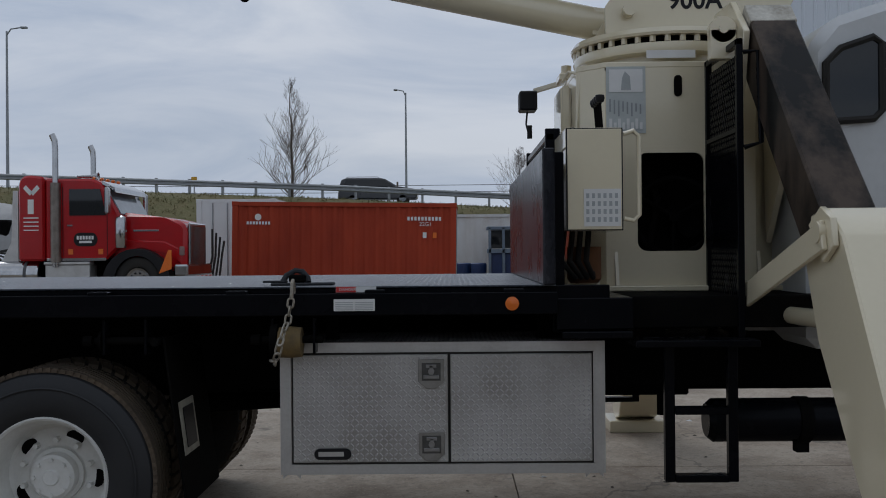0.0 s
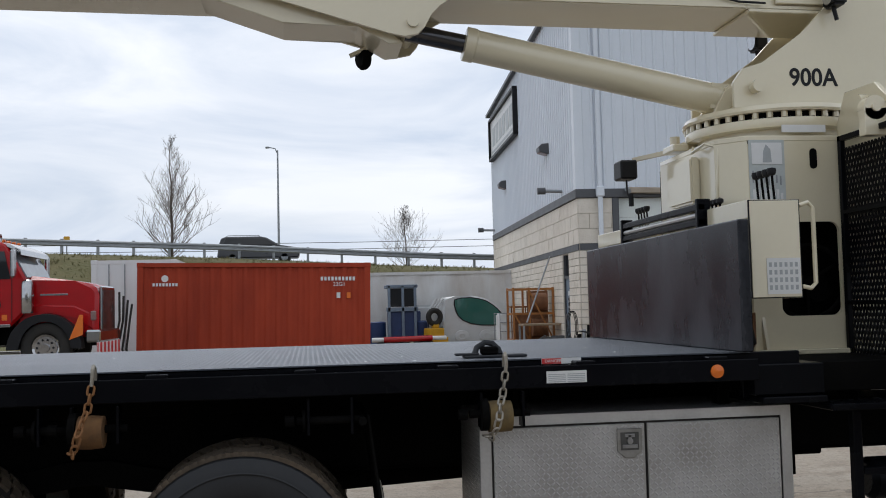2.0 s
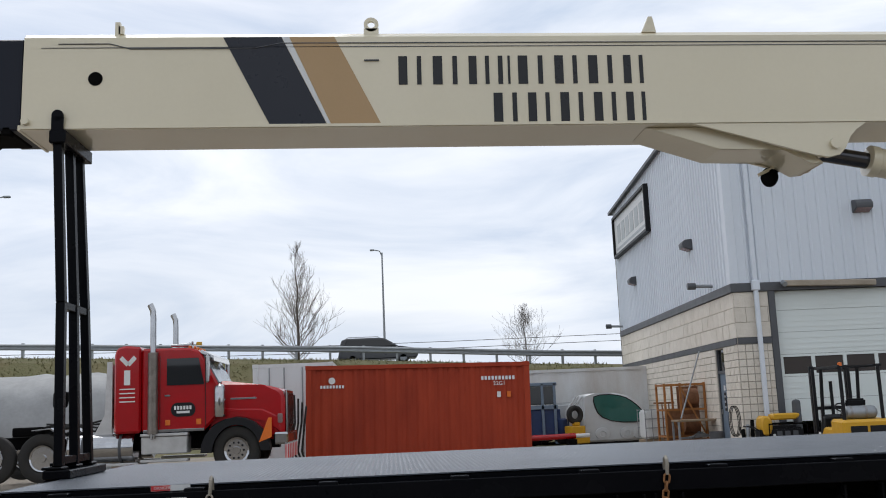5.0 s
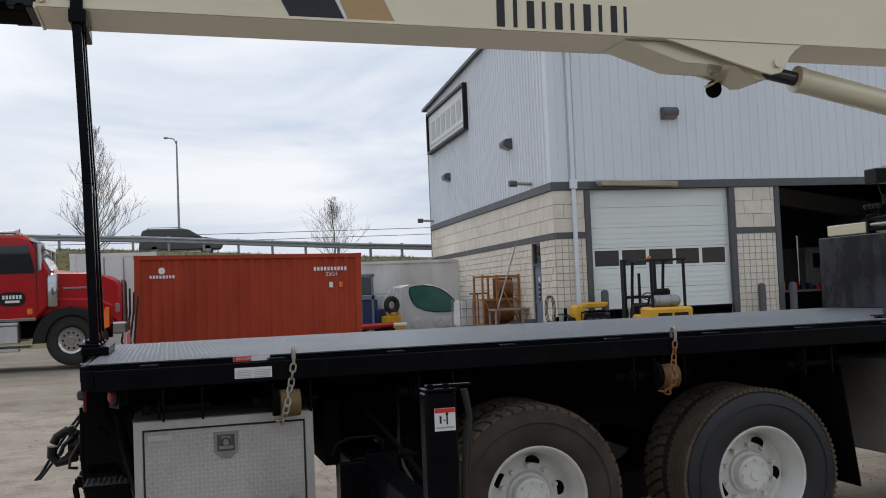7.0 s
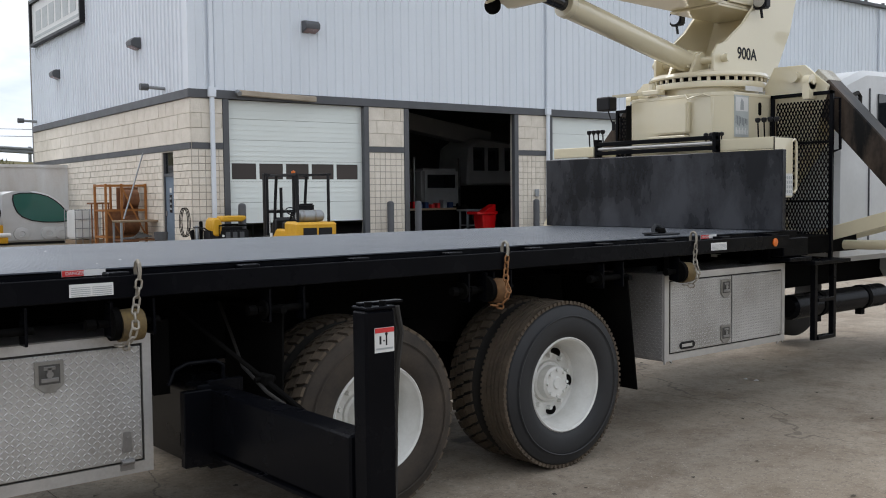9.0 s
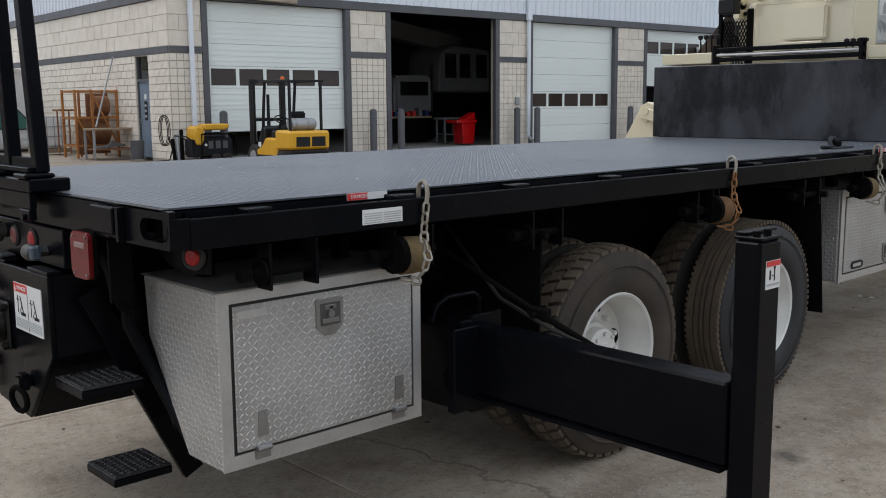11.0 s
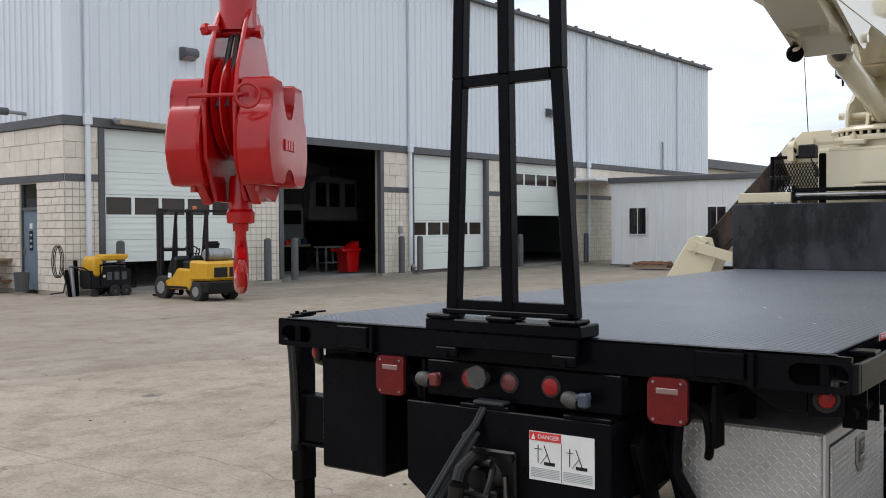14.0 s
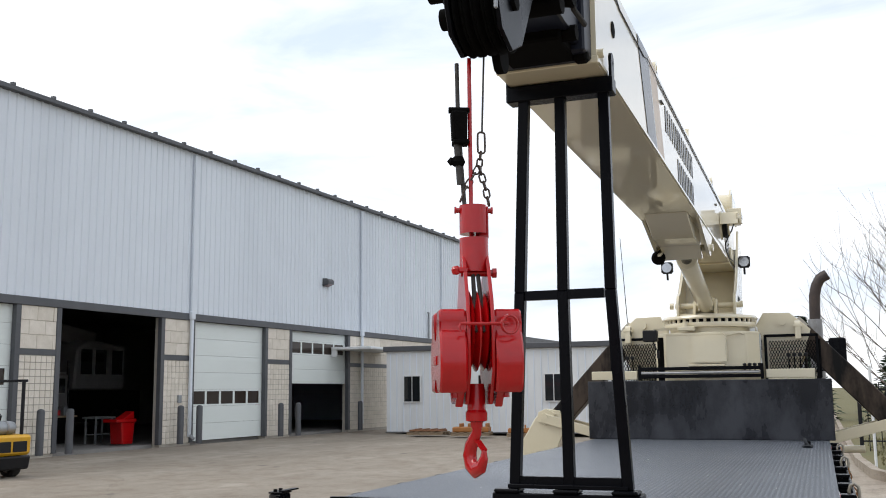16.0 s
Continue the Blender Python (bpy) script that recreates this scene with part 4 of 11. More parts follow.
def stadium(cx, cz, hw, hh, n=8):
    """A slot outline with round ends."""
    pts = []
    for i in range(n + 1):
        a = -math.pi / 2 + math.pi * i / n
        pts.append((cx + hw - hh + hh * math.cos(a), cz + hh * math.sin(a)))
    for i in range(n + 1):
        a = math.pi / 2 + math.pi * i / n
        pts.append((cx - hw + hh + hh * math.cos(a), cz + hh * math.sin(a)))
    return pts


def deck():
    P("deck_plate", DECK, TRUCK, lambda b: box(b, 0.0, DL + 0.06, 0.055, DW - 0.055, DZ - 0.012, DZ), "grey steel checker plate deck")
    for y, s in ((0.055, 1), (DW - 0.055, -1)):
        P("side_channel", BLACK, TRUCK, lambda b: (box(b, 0.0, DL + 0.3, y, y + s * 0.035, DZ - 0.13, DZ - 0.002, 0.004),
                                                   box(b, 0.0, DL + 0.3, y, y + s * 0.10, DZ - 0.13, DZ - 0.118)))
    for y0, y1 in ((-0.030, -0.015), (DW + 0.015, DW + 0.030)):
        P("rub_rail", BLACK, TRUCK, lambda b: box(b, 0.03, DL + 0.06, y0, y1, DZ - 0.125, DZ - 0.028, 0.004))
    for side in (0, 1):
        x = 0.28
        while x < DL:
            y0, y1 = (-0.015, 0.055) if not side else (DW - 0.055, DW + 0.015)
            P("rail_spacer", BLACK, TRUCK, lambda b: (box(b, x - 0.045, x + 0.045, y0 - (0.012 if not side else 0), y1 + (0.012 if side else 0), DZ - 0.034, DZ - 0.014, 0.004),
                                                      box(b, x - 0.035, x + 0.035, y0, y1, DZ - 0.12, DZ - 0.036)))
            x += 0.61
    # rear rail with a round-ended slot near each corner
    for y, c in ((-0.015, 0.085), (DW - 0.4, DW - 0.095)):
        hole = stadium(c, DZ - 0.066, 0.092, 0.035)
        n = len(hole)
        outer = []
        x0, x1, z0, z1 = y, y + 0.415, DZ - 0.122, DZ - 0.001
        cx, cz = (x0 + x1) / 2, (z0 + z1) / 2
        for p in hole:
            dx, dz = p[0] - c, p[1] - (DZ - 0.066)
            kx = ((x1 if dx > 0 else x0) - c) / dx if abs(dx) > 1e-6 else 1e9
            kz = ((z1 if dz > 0 else z0) - (DZ - 0.066)) / dz if abs(dz) > 1e-6 else 1e9
            k = min(kx, kz)
            outer.append((c + dx * k, DZ - 0.066 + dz * k))
        P("rear_rail", BLACK, TRUCK, lambda b: plate_with_hole(b, outer, hole, "x", -0.03, -0.008), smooth=0)
        P("slot_back", CHASSIS, TRUCK, lambda b: box(b, 0.05, 0.06, c - 0.03 if c < 1 else c - 0.15, c + 0.15 if c < 1 else c + 0.03, DZ - 0.118, DZ - 0.02))
    P("rear_rail", BLACK, TRUCK, lambda b: box(b, -0.03, -0.008, 0.401, DW - 0.401, DZ - 0.122, DZ - 0.001, 0.003))
    P("rear_cap", BLACK, TRUCK, lambda b: box(b, -0.03, 0.0, 0.03, DW - 0.03, DZ - 0.010, DZ - 0.0005, 0.002))
    for y in (0.31, DW - 0.53):
        P("rub_block", BLACK, TRUCK, lambda b: (box(b, -0.06, -0.031, y, y + 0.165, DZ - 0.10, DZ - 0.012, 0.004), box(b, -0.055, -0.031, y - 0.03, y - 0.012, DZ - 0.12, DZ - 0.01)))
    for f in (lambda y: y, lambda y: DW - y):
        P("corner_plate", BLACK, TRUCK, lambda b: prism(b, [(-0.0295, f(-0.0155)), (-0.012, f(-0.0155)), (0.029, f(-0.0155)), (0.029, f(-0.0295)), (0.0, f(-0.0295))], "z", DZ - 0.121, DZ - 0.026, 0.002))
    # cross members and long members below
    x = 0.25
    while x < 6.0:
        P("cross_member", CHASSIS, TRUCK, lambda b: (box(b, x - 0.04, x + 0.04, 0.10, DW - 0.10, DZ - 0.020, DZ - 0.013), box(b, x - 0.005, x + 0.005, 0.10, DW - 0.10, DZ - 0.13, DZ - 0.02),
                                                     box(b, x - 0.04, x + 0.04, 0.10, DW - 0.10, DZ - 0.14, DZ - 0.13)))
        x += 0.41
    for y in (0.76, 1.60):
        P("long_member", CHASSIS, TRUCK, lambda b: box(b, 0.02, 6.1, y, y + 0.08, DZ - 0.27, DZ - 0.142, 0.004))
        P("frame_rail", CHASSIS, TRUCK, lambda b: (box(b, 0.1, 9.6, y + 0.01, y + 0.03, 0.76, DZ - 0.272), box(b, 0.1, 9.6, y + 0.01, y + 0.08, 0.75, 0.765)))
    for x in (1.2, 2.9, 4.3, 5.4, 7.6):
        P("frame_tie", CHASSIS, TRUCK, lambda b: box(b, x - 0.06, x + 0.06, 0.79, 1.61, 0.78, 1.02, 0.01))
    # far side skirt boxes and tanks keep the belly dark
    P("far_tool_box", BLACK, TRUCK, lambda b: box(b, 0.02, 1.05, 1.88, 2.24, 0.66, 1.16, 0.01), "black steel tool box under the far side")
    P("air_tank", BLACK, TRUCK, lambda b: lathe(b, [(0.0, -0.02), (0.10, 0), (0.125, 0.04), (0.125, 0.96), (0.10, 1.0), (0.0, 1.02)], (4.35, 1.25, 0.86), (1, 0, 0), 20))
    P("fuel_tank", BLACK, TRUCK, lambda b: lathe(b, [(0.0, 0), (0.08, 0.0), (0.105, 0.03), (0.105, 1.55), (0.08, 1.58), (0.0, 1.58)], (6.72, 0.45, 0.645), (1, 0, 0), 24))
    for x in (7.15, 7.9):
        P("tank_strap", CHASSIS, TRUCK, lambda b: (lathe(b, [(0.106, 0), (0.112, 0), (0.112, 0.06), (0.106, 0.06)], (x, 0.45, 0.645), (1, 0, 0), 24, True), box(b, x, x + 0.06, 0.42, 0.48, 0.49, 0.545)))
    P("valve_block", CHASSIS, TRUCK, lambda b: (box(b, 6.3, 6.75, 0.9, 1.3, 0.70, 0.80, 0.01), cyl(b, (6.62, 1.0, 0.72), (6.62, 1.0, 0.58), 0.02, 10), cyl(b, (6.45, 1.0, 0.76), (6.75, 1.0, 0.76), 0.03, 10)))
    P("drive_shaft", CHASSIS, TRUCK, lambda b: cyl(b, (3.9, 1.22, 0.62), (7.6, 1.22, 0.80), 0.055, 16))


deck()


# wheels -----------------------------------------------------------------
TYRE = [(0.285, 0.035), (0.315, 0.012), (0.345, 0.004), (0.40, 0.0), (0.455, 0.008), (0.492, 0.026), (0.505, 0.048)]


def tyre_mesh(bm):
    prof = TYRE + [(0.506, 0.21)] + [(r, 0.265 - h) for r, h in reversed(TYRE)]
    lathe(bm, prof, (0, 0, 0), (0, 1, 0), 56, True)
    # moulded ring on the side wall
    lathe(bm, [(0.425, -0.003), (0.431, -0.006), (0.437, -0.003)], (0, 0, 0), (0, 1, 0), 56, True)


def blocks_tread(bm, n=46):
    for i in range(n):
        a = 2 * math.pi * i / n
        for k, (y0, y1) in enumerate(((0.036, 0.092), (0.104, 0.160), (0.172, 0.229))):
            s = a + (0.5 * (k % 2)) * 2 * math.pi / n
            w = 2 * math.pi / n * 0.36
            v = []
            for r in (0.498, 0.526):
                for y, t in ((y0, s - w - 0.02), (y1, s - w + 0.02), (y1, s + w + 0.02), (y0, s + w - 0.02)):
                    rr = r - (0.012 if (k == 0 and y == y0) or (k == 2 and y == y1) else 0)
                    v.append(bm.verts.new((rr * math.cos(t), y, rr * math.sin(t))))
            bm.faces.new(v[4:8])
            for j in range(4):
                bm.faces.new((v[j], v[(j + 1) % 4], v[4 + (j + 1) % 4], v[4 + j]))


def ribs_tread(bm):
    for y0, y1 in ((0.036, 0.078), (0.086, 0.118), (0.126, 0.147), (0.155, 0.182), (0.190, 0.230)):
        lathe(bm, [(0.50, y0), (0.519, y0 + 0.003), (0.519, y1 - 0.003), (0.50, y1)], (0, 0, 0), (0, 1, 0), 56, True)
    for i in range(90):
        a = 2 * math.pi * i / 90
        for y in (0.030, 0.222):
            c = Vector((0.512 * math.cos(a), y, 0.512 * math.sin(a)))
            u, w = Vector((-math.sin(a), 0, math.cos(a))), Vector((math.cos(a), 0, math.sin(a)))
            v = [bm.verts.new(c + u * p * 0.010 + w * q * 0.010 + Vector((0, e * 0.014, 0))) for e in (0, 1) for p, q in ((-1, -1), (1, -1), (1, 1), (-1, 1))]
            for f in ((0, 1, 2, 3), (4, 5, 6, 7), (0, 1, 5, 4), (1, 2, 6, 5), (2, 3, 7, 6), (3, 0, 4, 7)):
                bm.faces.new([v[q] for q in f])


def rim_mesh(bm):
    lathe(bm, [(0.290, 0.045), (0.298, 0.026), (0.290, 0.018), (0.279, 0.026), (0.272, 0.055), (0.258, 0.075), (0.246, 0.14), (0.238, 0.185),
               (0.222, 0.197), (0.140, 0.180), (0.128, 0.186), (0.128, 0.22), (0.25, 0.22), (0.285, 0.10)], (0, 0, 0), (0, 1, 0), 48, True)


def wheel(x, y, parent, style, inner=True):
    w = P("wheel", RIM, parent, rim_mesh, "cream-painted deep steel rim")
    w.location = (x, y, 0.455)
    w.scale = (0.975, 1.0, 0.975)
    P("tyre", BROWNRUB if style == "block" else BLUERUB, w, tyre_mesh, "dusty brown-black truck tyre" if style == "block" else "clean blue-black truck tyre")
    P("tread", TREADRUB, w, blocks_tread if style == "block" else ribs_tread, "dusty brown tyre tread", smooth=0 if style == "block" else 30)
    P("hub", RIM, w, lambda b: lathe(b, [(0.128, 0.19), (0.126, 0.170), (0.108, 0.165), (0.104, 0.115), (0.090, 0.103), (0.040, 0.100), (0.034, 0.090), (0.0, 0.090)], (0, 0, 0), (0, 1, 0), 32))
    for i in range(10):
        a = 2 * math.pi * (i + 0.5) / 10
        P("wheel_nut", RIM, w, lambda b: cyl(b, (0.166 * math.cos(a), 0.195, 0.166 * math.sin(a)), (0.166 * math.cos(a), 0.150, 0.166 * math.sin(a)), 0.016, 6, 0.013))
    for i in range(8):
        a = 2 * math.pi * i / 8
        P("hub_bolt", RIM, w, lambda b: cyl(b, (0.083 * math.cos(a), 0.11, 0.083 * math.sin(a)), (0.083 * math.cos(a), 0.090, 0.083 * math.sin(a)), 0.010, 6))
    for i in range(5):
        a = 2 * math.pi * i / 5 + radians(7 if style == "block" else 65)
        c = Vector((0.188 * math.cos(a), 0.1905, 0.188 * math.sin(a)))
        u, v = Vector((-math.sin(a), 0, math.cos(a))), Vector((math.cos(a), -0.21, math.sin(a))).normalized()
        def hole(b):
            vs = [b.verts.new(c + u * 0.043 * math.cos(t) + v * 0.033 * math.sin(t) + Vector((0, -0.004, 0))) for t in (2 * math.pi * k / 20 for k in range(20))]
            b.faces.new(vs)
            ws = [b.verts.new(q.co + Vector((0, 0.02, 0))) for q in vs]
            for k in range(20):
                b.faces.new((vs[k], vs[(k + 1) % 20], ws[(k + 1) % 20], ws[k]))
        P("hand_hole", CHASSIS, w, hole, "dark hand hole in the rim")
    return w


for x_, style in ((2.27, "block"), (3.66, "rib")):
    w_ = wheel(x_, 0.045, TRUCK, style)
    far = clone(w_, TRUCK, Matrix.Translation((x_, DW - 0.045, 0.455)) @ Matrix.Rotation(math.pi, 4, "Z") @ Matrix.Diagonal((0.975, 1.0, 0.975, 1.0)))
    for y, rot in ((0.345, 0.0), (DW - 0.345, math.pi)):
        q = P("inner_wheel", RUBBER, TRUCK, tyre_mesh, "dusty inner dual tyre")
        q.matrix_basis = Matrix.Translation((x_, y, 0.455)) @ Matrix.Rotation(rot, 4, "Z") @ Matrix.Diagonal((0.975, 1.0, 0.975, 1.0))
        P("tread", TREADRUB, q, blocks_tread, smooth=0)
    P("axle", CHASSIS, TRUCK, lambda b: (cyl(b, (x_, 0.3, 0.455), (x_, DW - 0.3, 0.455), 0.075, 16), lathe(b, [(0.0, -0.22), (0.16, -0.16), (0.21, 0), (0.16, 0.16), (0.0, 0.22)], (x_, 1.22, 0.455), (0, 1, 0), 20)))
for y in (0.70, 1.66):
    P("spring_beam", CHASSIS, TRUCK, lambda b: prism(b, [(2.0, 0.60), (2.9, 0.75), (3.8, 0.60), (3.8, 0.68), (3.0, 0.86), (2.8, 0.86), (2.0, 0.68)], "y", y, y + 0.09))


# mud flaps, rear panel, lights -----------------------------------------------
def flaps():
    for x, lean in ((4.20, 0.10), (1.70, -0.02)):
        P("mud_flap", CHASSIS, TRUCK, lambda b: prism(b, [(x, 1.10), (x + 0.012, 1.10), (x + lean + 0.012, 0.34), (x + lean, 0.34)], "y", 0.05, 0.64, 0.003), "black rubber mud flap")
        P("flap_bracket", CHASSIS, TRUCK, lambda b: cyl(b, (x - 0.02, 0.0, 1.08), (x - 0.02, 0.76, 1.08), 0.018, 10))
    f = P("flap_emblem", mat("dirty_emblem", (0.42, 0.40, 0.33), (0.22, 0.20, 0.16), 0.6, scale=14, bump=0.05), TRUCK, lambda b: prism(b, [(4.256, 0.80), (4.287, 0.56), (4.291, 0.56), (4.260, 0.80)], "y", 0.10, 0.34), "white plain emblem plate")
    P("emblem_bars", INK, f, lambda b: (prism(b, [(4.2655, 0.770), (4.2885, 0.59), (4.2925, 0.59), (4.2695, 0.770)], "y", 0.14, 0.30)))


flaps()


PINTLE = mat("black_cast_iron", (0.003, 0.003, 0.003), (0.010, 0.009, 0.008), 0.4, scale=14, fine=70, bump=0.25, spec=0.3)
CAST = mat("cast_metal", (0.085, 0.083, 0.078), (0.035, 0.034, 0.032), 0.55, 0.3, scale=16, fine=80, bump=0.15)
BRIGHTLENS = mat("bright_red_lens", (0.33, 0.012, 0.013), (0.20, 0.008, 0.009), 0.3, scale=20, fine=120, bump=0.08, spec=0.3)


def rear_end():
    P("light_panel", BLACK, TRUCK, lambda b: box(b, -0.045, 0.02, 0.75, 1.60, 1.055, DZ - 0.124, 0.004))
    P("pintle_box", BLACK, TRUCK, lambda b: prism(b, [(0.76, 1.035), (1.66, 1.035), (1.66, 0.72), (1.33, 0.48), (1.02, 0.46), (0.76, 0.74)], "x", -0.105, -0.085, 0.004), "black steel pintle hitch plate")
    for poly in ([(0.76, 1.035), (0.78, 1.035), (0.78, 0.74), (0.76, 0.74)], [(1.64, 1.035), (1.66, 1.035), (1.66, 0.72), (1.64, 0.72)],
                 [(0.76, 0.74), (0.78, 0.75), (1.03, 0.48), (1.02, 0.46)], [(1.66, 0.72), (1.64, 0.73), (1.32, 0.50), (1.33, 0.48)], [(1.02, 0.46), (1.02, 0.48), (1.33, 0.50), (1.33, 0.48)]):
        P("pintle_side", BLACK, TRUCK, lambda b: prism(b, poly, "x", -0.086, 0.45))
    [P("pintle_lip", BLACK, TRUCK, lambda b: box(b, -0.105, -0.05, ya, yb, 1.036, 1.05, 0.003)) for ya, yb in ((0.76, 0.95), (1.18, 1.40))]
    # tail lights
    for y, k, tz in ((1.782, "l", 1.117), (0.572, "r", 1.128)):
        tl = P("tail_light", LENSRED, TRUCK, lambda b: prism(b, [(y + sy * 0.047 + 0.025 * math.cos(a), tz + sz * 0.055 + 0.025 * math.sin(a)) for sy, sz, a0 in ((1, 1, 0), (-1, 1, 90), (-1, -1, 180), (1, -1, 270)) for a in (radians(a0 + 18 * k) for k in range(6))], "x", -0.062, -0.0315, 0.006), "red square tail light with a clear band")
        P("reversing_lens", LENSCLR, tl, lambda b: box(b, -0.064, -0.055, y - 0.042, y + 0.042, tz + 0.022, tz + 0.046, 0.004))
        P("lens_rim", CHASSIS, tl, lambda b: prism(b, [(y + sy * 0.050 + 0.025 * math.cos(a), tz + sz * 0.058 + 0.025 * math.sin(a)) for sy, sz, a0 in ((1, 1, 0), (-1, 1, 90), (-1, -1, 180), (1, -1, 270)) for a in (radians(a0 + 18 * q) for q in range(6))], "x", -0.046, -0.0312, 0.004), "black moulded rim")
        for yy in (-0.05, 0.05):
            for z in (tz - 0.060, tz + 0.068):
                P("screw", STEEL, tl, lambda b: cyl(b, (-0.065, y + yy, z - 0.004), (-0.055, y + yy, z - 0.004), 0.005, 8))
        P("light_bracket", CHASSIS, TRUCK, lambda b: (box(b, -0.031, 0.02, y - 0.05, y + 0.05, 1.05, 1.16), box(b, -0.03, 0.05, y - 0.16, y - 0.145, 0.98, 1.19)))
        P("light_cable", CHASSIS, TRUCK, lambda b: tube(b, [(-0.01, y - 0.06, 1.12), (-0.015, y - 0.12, 1.08), (-0.01, y - 0.13, 1.02), (0.02, y - 0.12, 0.96), (0.06, y - 0.10, 0.93)], 0.016, 8))
    for y in (1.39, 1.21, 1.03):
        m = P("marker_lamp", BRIGHTLENS if y != 1.21 else mat("dull_red_lens", (0.13, 0.03, 0.03), (0.10, 0.02, 0.02), 0.3, scale=20, bump=0.05), TRUCK,
              lambda b: lathe(b, [(0.032, 0.0), (0.032, 0.008), (0.02, 0.013), (0.0, 0.014)], (-0.046, y, 1.135), (-1, 0, 0), 20), "round red marker lamp")
        P("grommet", RUBBER, m, lambda b: ring(b, (-0.047, y, 1.135), (1, 0, 0), 0.036, 0.006, 20, 6))
    P("socket", CAST, TRUCK, lambda b: (lathe(b, [(0.028, 0), (0.030, 0.05), (0.0, 0.05)], (-0.045, 1.325, 1.145), (-1, 0, 0), 16), cyl(b, (-0.105, 1.325, 1.152), (-0.093, 1.325, 1.152), 0.046, 8)), "grey trailer socket with a flap")
    for y, z, m_ in ((1.56, 1.125, mat("faded_red_seal", (0.16, 0.02, 0.018), (0.09, 0.015, 0.014), 0.6, scale=20, bump=0.1)), (0.905, 1.105, mat("faded_blue_seal", (0.055, 0.075, 0.10), (0.03, 0.04, 0.055), 0.6, scale=20, bump=0.1))):
        g = P("glad_hand", CAST, TRUCK, lambda b: (cyl(b, (-0.045, y, z), (-0.10, y, z), 0.018, 12), lathe(b, [(0.022, -0.03), (0.030, -0.01), (0.030, 0.01), (0.022, 0.03)], (-0.10, y + 0.015, z), (0, 1, 0.2), 14)), "metal air line coupling")
        P("seal", m_, g, lambda b: (box(b, -0.12, -0.085, y - 0.06, y - 0.02, z - 0.022, z + 0.028, 0.006), cyl(b, (-0.11, y - 0.01, z + 0.01), (-0.09, y - 0.06, z + 0.02), 0.012, 8)))
    # small red side lamp on a bracket below the corner
    for f in (lambda y: y, lambda y: DW - y):
        P("lamp_bracket", BLACK, TRUCK, lambda b: (prism(b, [(0.135, f(0.045)), (0.085, f(0.145)), (0.093, f(0.149)), (0.143, f(0.049))], "z", 1.10, 1.213, 0.002),
                                                   prism(b, [(f(0.42), 1.213), (f(0.15), 1.213), (f(0.15), 1.108), (f(0.25), 1.108)], "x", 0.10, 0.18, 0.004)))
        s = P("side_lamp", BRIGHTLENS, TRUCK, lambda b: lathe(b, [(0.027, 0.0), (0.027, 0.014), (0.022, 0.020), (0.0, 0.023)], (0.108, f(0.096), 1.156), (-0.9, -0.45 if f(0) < 1 else 0.45, 0), 20), "small round red lamp in a black grommet")
        P("grommet", RUBBER, s, lambda b: ring(b, (0.104, f(0.094), 1.156), (0.9, 0.45 if f(0) < 1 else -0.45, 0), 0.034, 0.010, 20, 8))
    # pintle hook, rings, hanging straps
    hk = P("pintle_hook", PINTLE, TRUCK, lambda b: (box(b, -0.122, -0.105, 1.14, 1.34, 0.70, 0.89, 0.008), lathe(b, [(0.0, 0.0), (0.075, 0.0), (0.07, 0.03), (0.045, 0.05), (0.042, 0.09), (0.0, 0.09)], (-0.12, 1.25, 0.79), (-1, 0, 0), 20),
                                                 tube(b, [(-0.17, 1.27, 0.76), (-0.22, 1.28, 0.70), (-0.27, 1.285, 0.69), (-0.305, 1.285, 0.73), (-0.30, 1.28, 0.785)], 0.030, 10, taper=None)), "black cast pintle hook")
    P("hook_jaw", PINTLE, hk, lambda b: (tube(b, [(-0.16, 1.25, 0.85), (-0.22, 1.265, 0.875), (-0.275, 1.28, 0.84), (-0.295, 1.28, 0.80)], 0.026, 10), cyl(b, (-0.19, 1.20, 0.855), (-0.19, 1.32, 0.855), 0.016, 10), box(b, -0.215, -0.165, 1.225, 1.295, 0.855, 0.90, 0.012, 2)))
    P("hook_lock", PINTLE, hk, lambda b: (tube(b, [(-0.18, 1.20, 0.84), (-0.23, 1.18, 0.80), (-0.25, 1.19, 0.75)], 0.013, 8), cyl(b, (-0.25, 1.17, 0.75), (-0.25, 1.30, 0.75), 0.012, 8), box(b, -0.21, -0.15, 1.17, 1.205, 0.70, 0.76, 0.008)))
    P("hook_chain", DARKCHAIN, hk, lambda b: tube(b, [(-0.15, 1.17, 0.80), (-0.19, 1.14, 0.73), (-0.20, 1.16, 0.67), (-0.16, 1.20, 0.66)], 0.009, 6))
    for y, z in ((1.155, 0.72), (1.155, 0.87), (1.325, 0.72), (1.325, 0.87)):
        P("hook_bolt", PINTLE, hk, lambda b: cyl(b, (-0.122, y, z), (-0.142, y, z), 0.016, 6))
    for y in (1.42, 0.99):
        P("tow_ring_lug", BLACK, TRUCK, lambda b: box(b, -0.155, -0.105, y - 0.035, y + 0.035, 0.585, 0.645, 0.012, 2))
        P("tow_ring", CHASSIS, TRUCK, lambda b: ring(b, (-0.15, y, 0.55), (1, 0.25, 0.1), 0.046, 0.011, 24, 8), "black steel tow ring")
